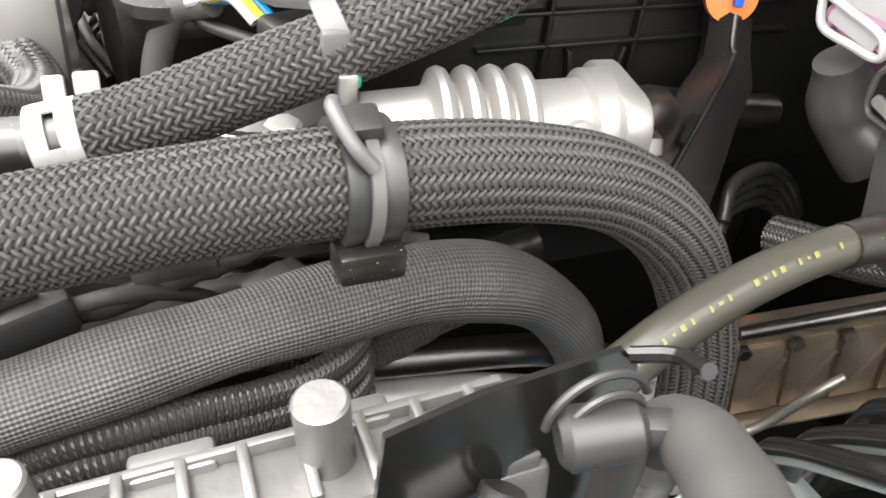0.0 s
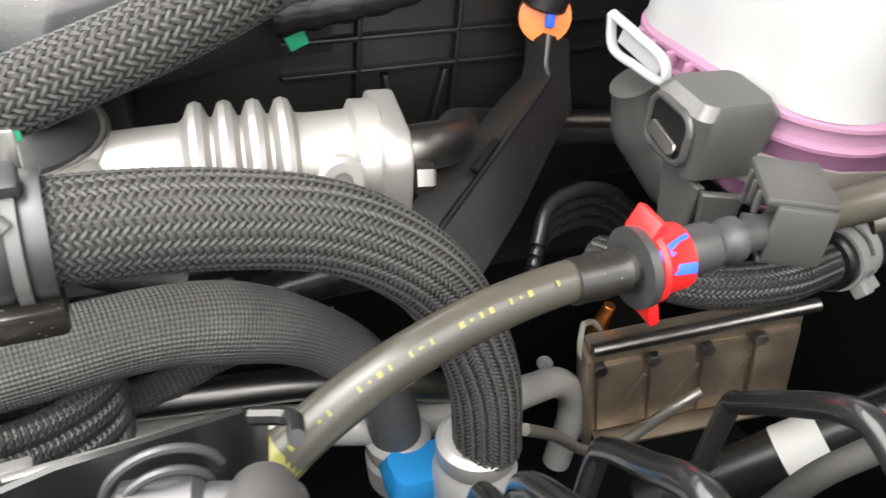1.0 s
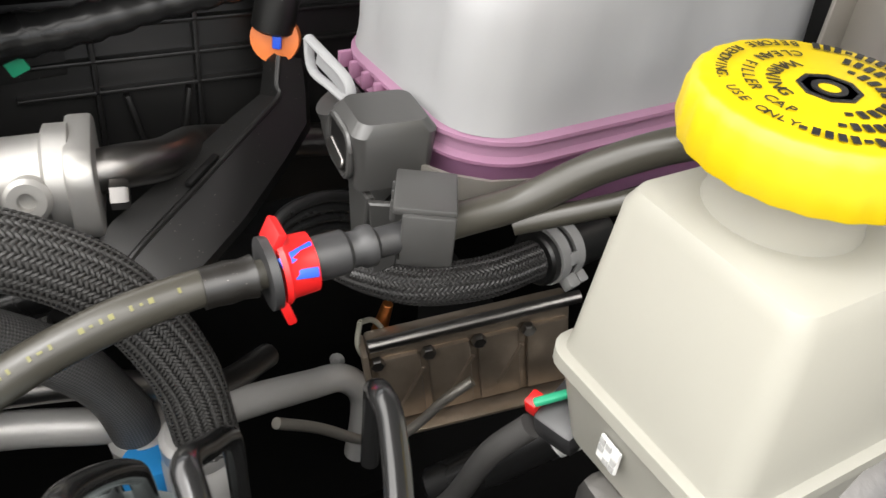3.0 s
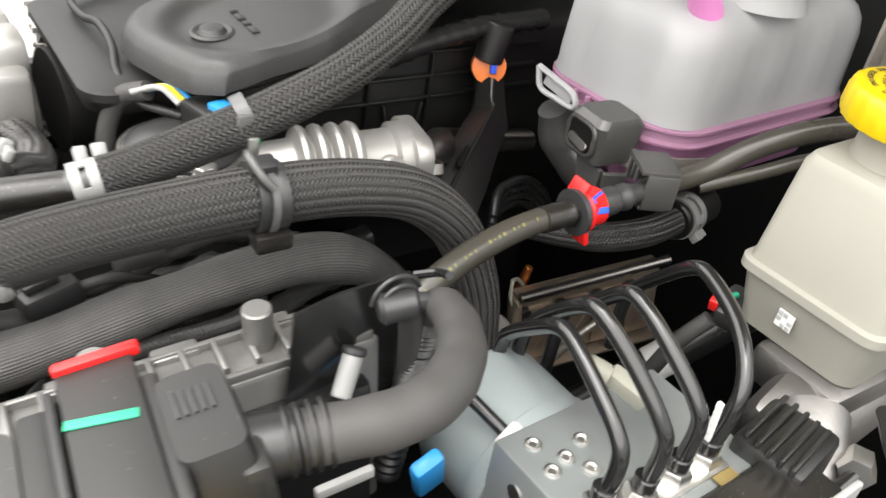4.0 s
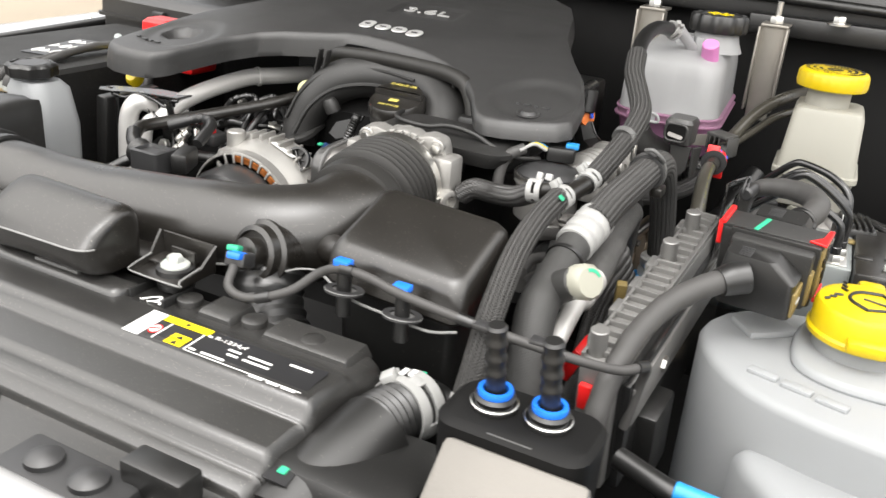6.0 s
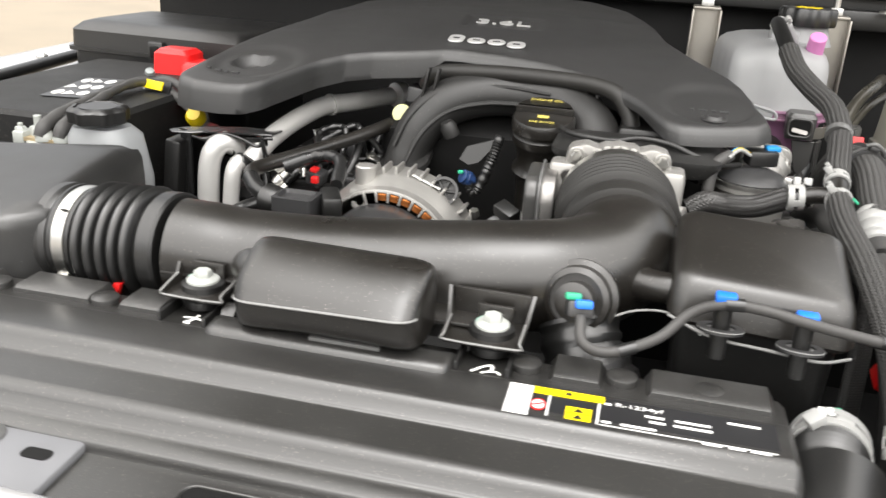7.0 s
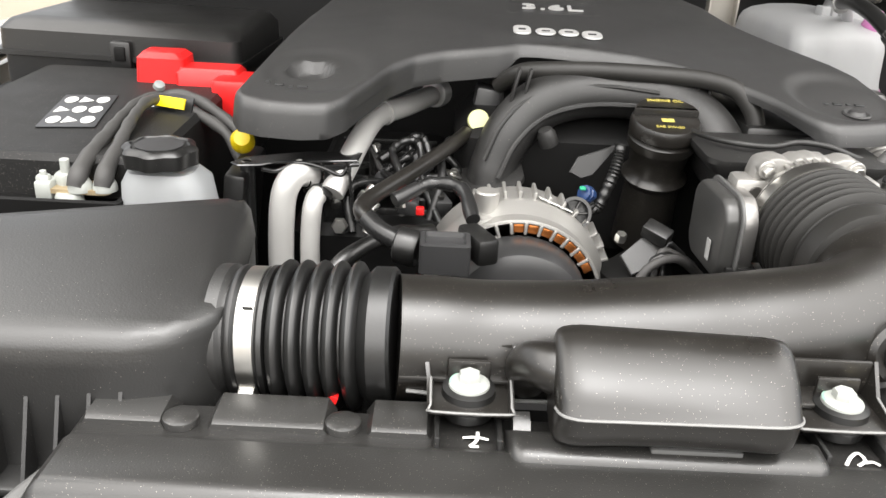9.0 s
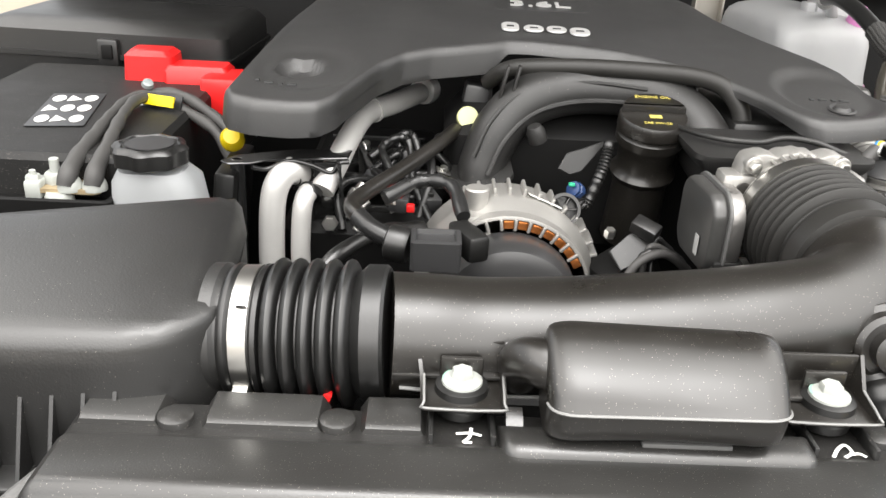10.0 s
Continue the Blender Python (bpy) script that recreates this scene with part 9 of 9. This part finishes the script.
# ---- fuel line ----
FL = [(0.453, 0.378, 0.930), (0.455, 0.388, 0.972), (0.454, 0.403, 0.997), (0.449, 0.432, 1.015), (0.444, 0.466, 1.0255), (0.4415, 0.500, 1.031), (0.4415, 0.530, 1.0315)]
fl = thing("fuel_line", (0.44, 0.47, 1.0), "black plastic fuel line with yellow print and red lock clip", "fuel line")
part("hose", tube(B(), FL, [0.0082, 0.0082, 0.0082, 0.0080, 0.0078, 0.0074, 0.0058], 22, 10), GREYHOSE, fl)
fr_ = frames_along(smooth_path(FL, 10))
bm = B()
tot = fr_[-1][3]
for i in range(24):
    if i % 8 in (6,):
        continue
    s = tot * (0.34 + 0.52 * i / 24)
    k = min(range(len(fr_)), key=lambda q: abs(fr_[q][3] - s))
    p, u, w, _ = fr_[k]
    tdir = (fr_[min(k + 1, len(fr_) - 1)][0] - fr_[max(k - 1, 0)][0]).normalized()
    nrm = (u * 0.62 + w * -0.42 + Vector((0.5, -0.2, 0.55))).normalized()
    nrm = (nrm - tdir * nrm.dot(tdir)).normalized()
    b2 = box(B(), (0, 0, 0), (0.0011 if i % 3 else 0.0019, 0.0021 if i % 4 else 0.0010, 0.0004), 0)
    y_ = nrm.cross(tdir)
    mm = Matrix((tdir, y_, nrm)).transposed().to_4x4()
    bmesh.ops.transform(b2, matrix=Matrix.Translation(p + (fr_[0][3] * tdir) + nrm * 0.00805) @ mm, verts=b2.verts)
    me = bpy.data.meshes.new("bar")
    b2.to_mesh(me)
    b2.free()
    bm.from_mesh(me)
    bpy.data.meshes.remove(me)
tagged(part("print", bm, OLIVE, fl, "dull yellow printed bars"), kind="stuff")
part("paint_mark", lathe(B(), (0.4540, 0.4015, 0.9960), (-0.12, 0.70, 0.55), [(0.0082, 0), (0.0085, 0), (0.0085, 0.005), (0.0082, 0.005), (0.0082, 0)], 22), OLIVE, fl)
part("sleeve", tube(B(), [(0.4418, 0.505, 1.0312), (0.4415, 0.525, 1.0315)], 0.0082, 20, 4, ripple=lambda s: 0.0004 * math.sin(s * 700)), SATIN, fl)
qc = part("lock_clip", lathe(B(), (0.4415, 0.534, 1.0318), (0.0, 0.98, 0.06), [(0.0075, 0), (0.0135, 0), (0.0142, 0.002), (0.0125, 0.004), (0.0120, 0.014), (0.0085, 0.015)], 26, None, radians(-40), radians(270)), RED, fl, "red lock clip")
part("clip_lip", box(B(), (0.4380, 0.534, 1.0460), (0.014, 0.004, 0.010), 0.001, rot=turn(-24, 0, 0)), RED, qc)
part("clip_lip", box(B(), (0.4470, 0.535, 1.0180), (0.012, 0.004, 0.012), 0.001, rot=turn(18, 0, 0)), RED, qc)
part("clip_mark", box(B(), (0.4475, 0.540, 1.0420), (0.0045, 0.015, 0.0016), 0.0005, rot=turn(10, 35, 22)), BLUEMARK, qc, "blue paint mark")
part("clip_mark", box(B(), (0.4525, 0.541, 1.0365), (0.0040, 0.012, 0.0016), 0.0005, rot=turn(0, 62, -8)), BLUEMARK, qc, "blue paint mark")
part("clip_ring", lathe(B(), (0.4415, 0.529, 1.0312), (0.0, 0.98, 0.06), [(0.009, 0), (0.0148, 0), (0.0148, 0.0035), (0.009, 0.0035), (0.009, 0)], 28), GREYBLACK, fl)
part("coupling", lathe(B(), (0.441, 0.548, 1.0325), (-0.02, 0.99, 0.03), [(0.0085, 0), (0.0092, 0.004), (0.0092, 0.014), (0.0075, 0.016), (0.0075, 0.020), (0.0088, 0.022), (0.0088, 0.026), (0.0065, 0.028), (0.0065, 0.060)], 24), GREYBLACK, fl)
part("rear_pipe", tube(B(), [(0.439, 0.595, 1.0335), (0.438, 0.620, 1.0345), (0.443, 0.645, 1.041), (0.455, 0.672, 1.060), (0.472, 0.700, 1.076), (0.492, 0.735, 1.085), (0.51, 0.79, 1.085)], 0.0078, 20, 8), GREYHOSE, fl)
part("rear_pipe", tube(B(), [(0.444, 0.640, 1.030), (0.462, 0.672, 1.044), (0.482, 0.705, 1.060), (0.51, 0.755, 1.068)], 0.0050, 16, 8), GREYHOSE, fl)
shift(fl, 0.005, 0.008, -0.004)

# ---- harness and connectors deep between the hoses and the engine ----
for k, (x, y0, y1, z, r) in enumerate(((0.345, 0.20, 0.42, 0.962, 0.008), (0.330, 0.22, 0.47, 0.950, 0.010), (0.362, 0.24, 0.46, 0.945, 0.007), (0.352, 0.18, 0.40, 0.985, 0.005))):
    pts = [(x + 0.006 * math.sin(2.1 * i + k), y0 + (y1 - y0) * i / 5, z + 0.006 * math.cos(1.7 * i + 2 * k)) for i in range(6)]
    single("harness_cable", tube(B(), pts, r, 14, 8, ripple=lambda s: 0.0006 * math.sin(s * 500)), (TAPE, HOSE_GLOSS, WEAVE_MID, TAPE)[k], "dark wrapped harness cable below the hoses", "cable", "harness cables")
for x, y, z, rz, mt in ((0.362, 0.255, 0.985, 12, GREYBLACK), (0.350, 0.305, 0.995, -8, CASTDULL), (0.368, 0.338, 0.978, 20, GREYBLACK), (0.338, 0.278, 1.000, 30, CASTDULL)):
    t = thing("harness_plug", (x, y, z - 0.01), "grey connector block clipped below the hoses", "connector", "harness plugs")
    part("body", box(B(), (x, y, z), (0.022, 0.030, 0.016), 0.003, rot=turn(8, -6, rz)), mt, t)
    part("latch", box(B(), (x, y - 0.004, z + 0.010), (0.010, 0.018, 0.004), 0.001, rot=turn(8, -6, rz)), mt, t)
    part("wire", tube(B(), [(x, y + 0.012, z), (x + 0.002, y + 0.028, z + 0.004), (x - 0.006, y + 0.05, z - 0.006), (x - 0.01, y + 0.07, z - 0.02)], 0.0032, 10, 6), TAPE, t)
single("blue_clip", stack(B(), [(0.391, 0.500, 0.856, 0.026, 0.044, 0.007), (0.391, 0.499, 0.870, 0.028, 0.048, 0.008), (0.391, 0.498, 0.877, 0.022, 0.040, 0.007)], 4), SKYBLUE, "bright blue plastic clip between the hose ends", "clip")
single("ochre_plug", box(B(), (0.430, 0.244, 0.955), (0.010, 0.010, 0.050), 0.002, rot=turn(10, 0, 20)), TANPLASTIC, "small ochre plastic plug below the hoses", "connector")
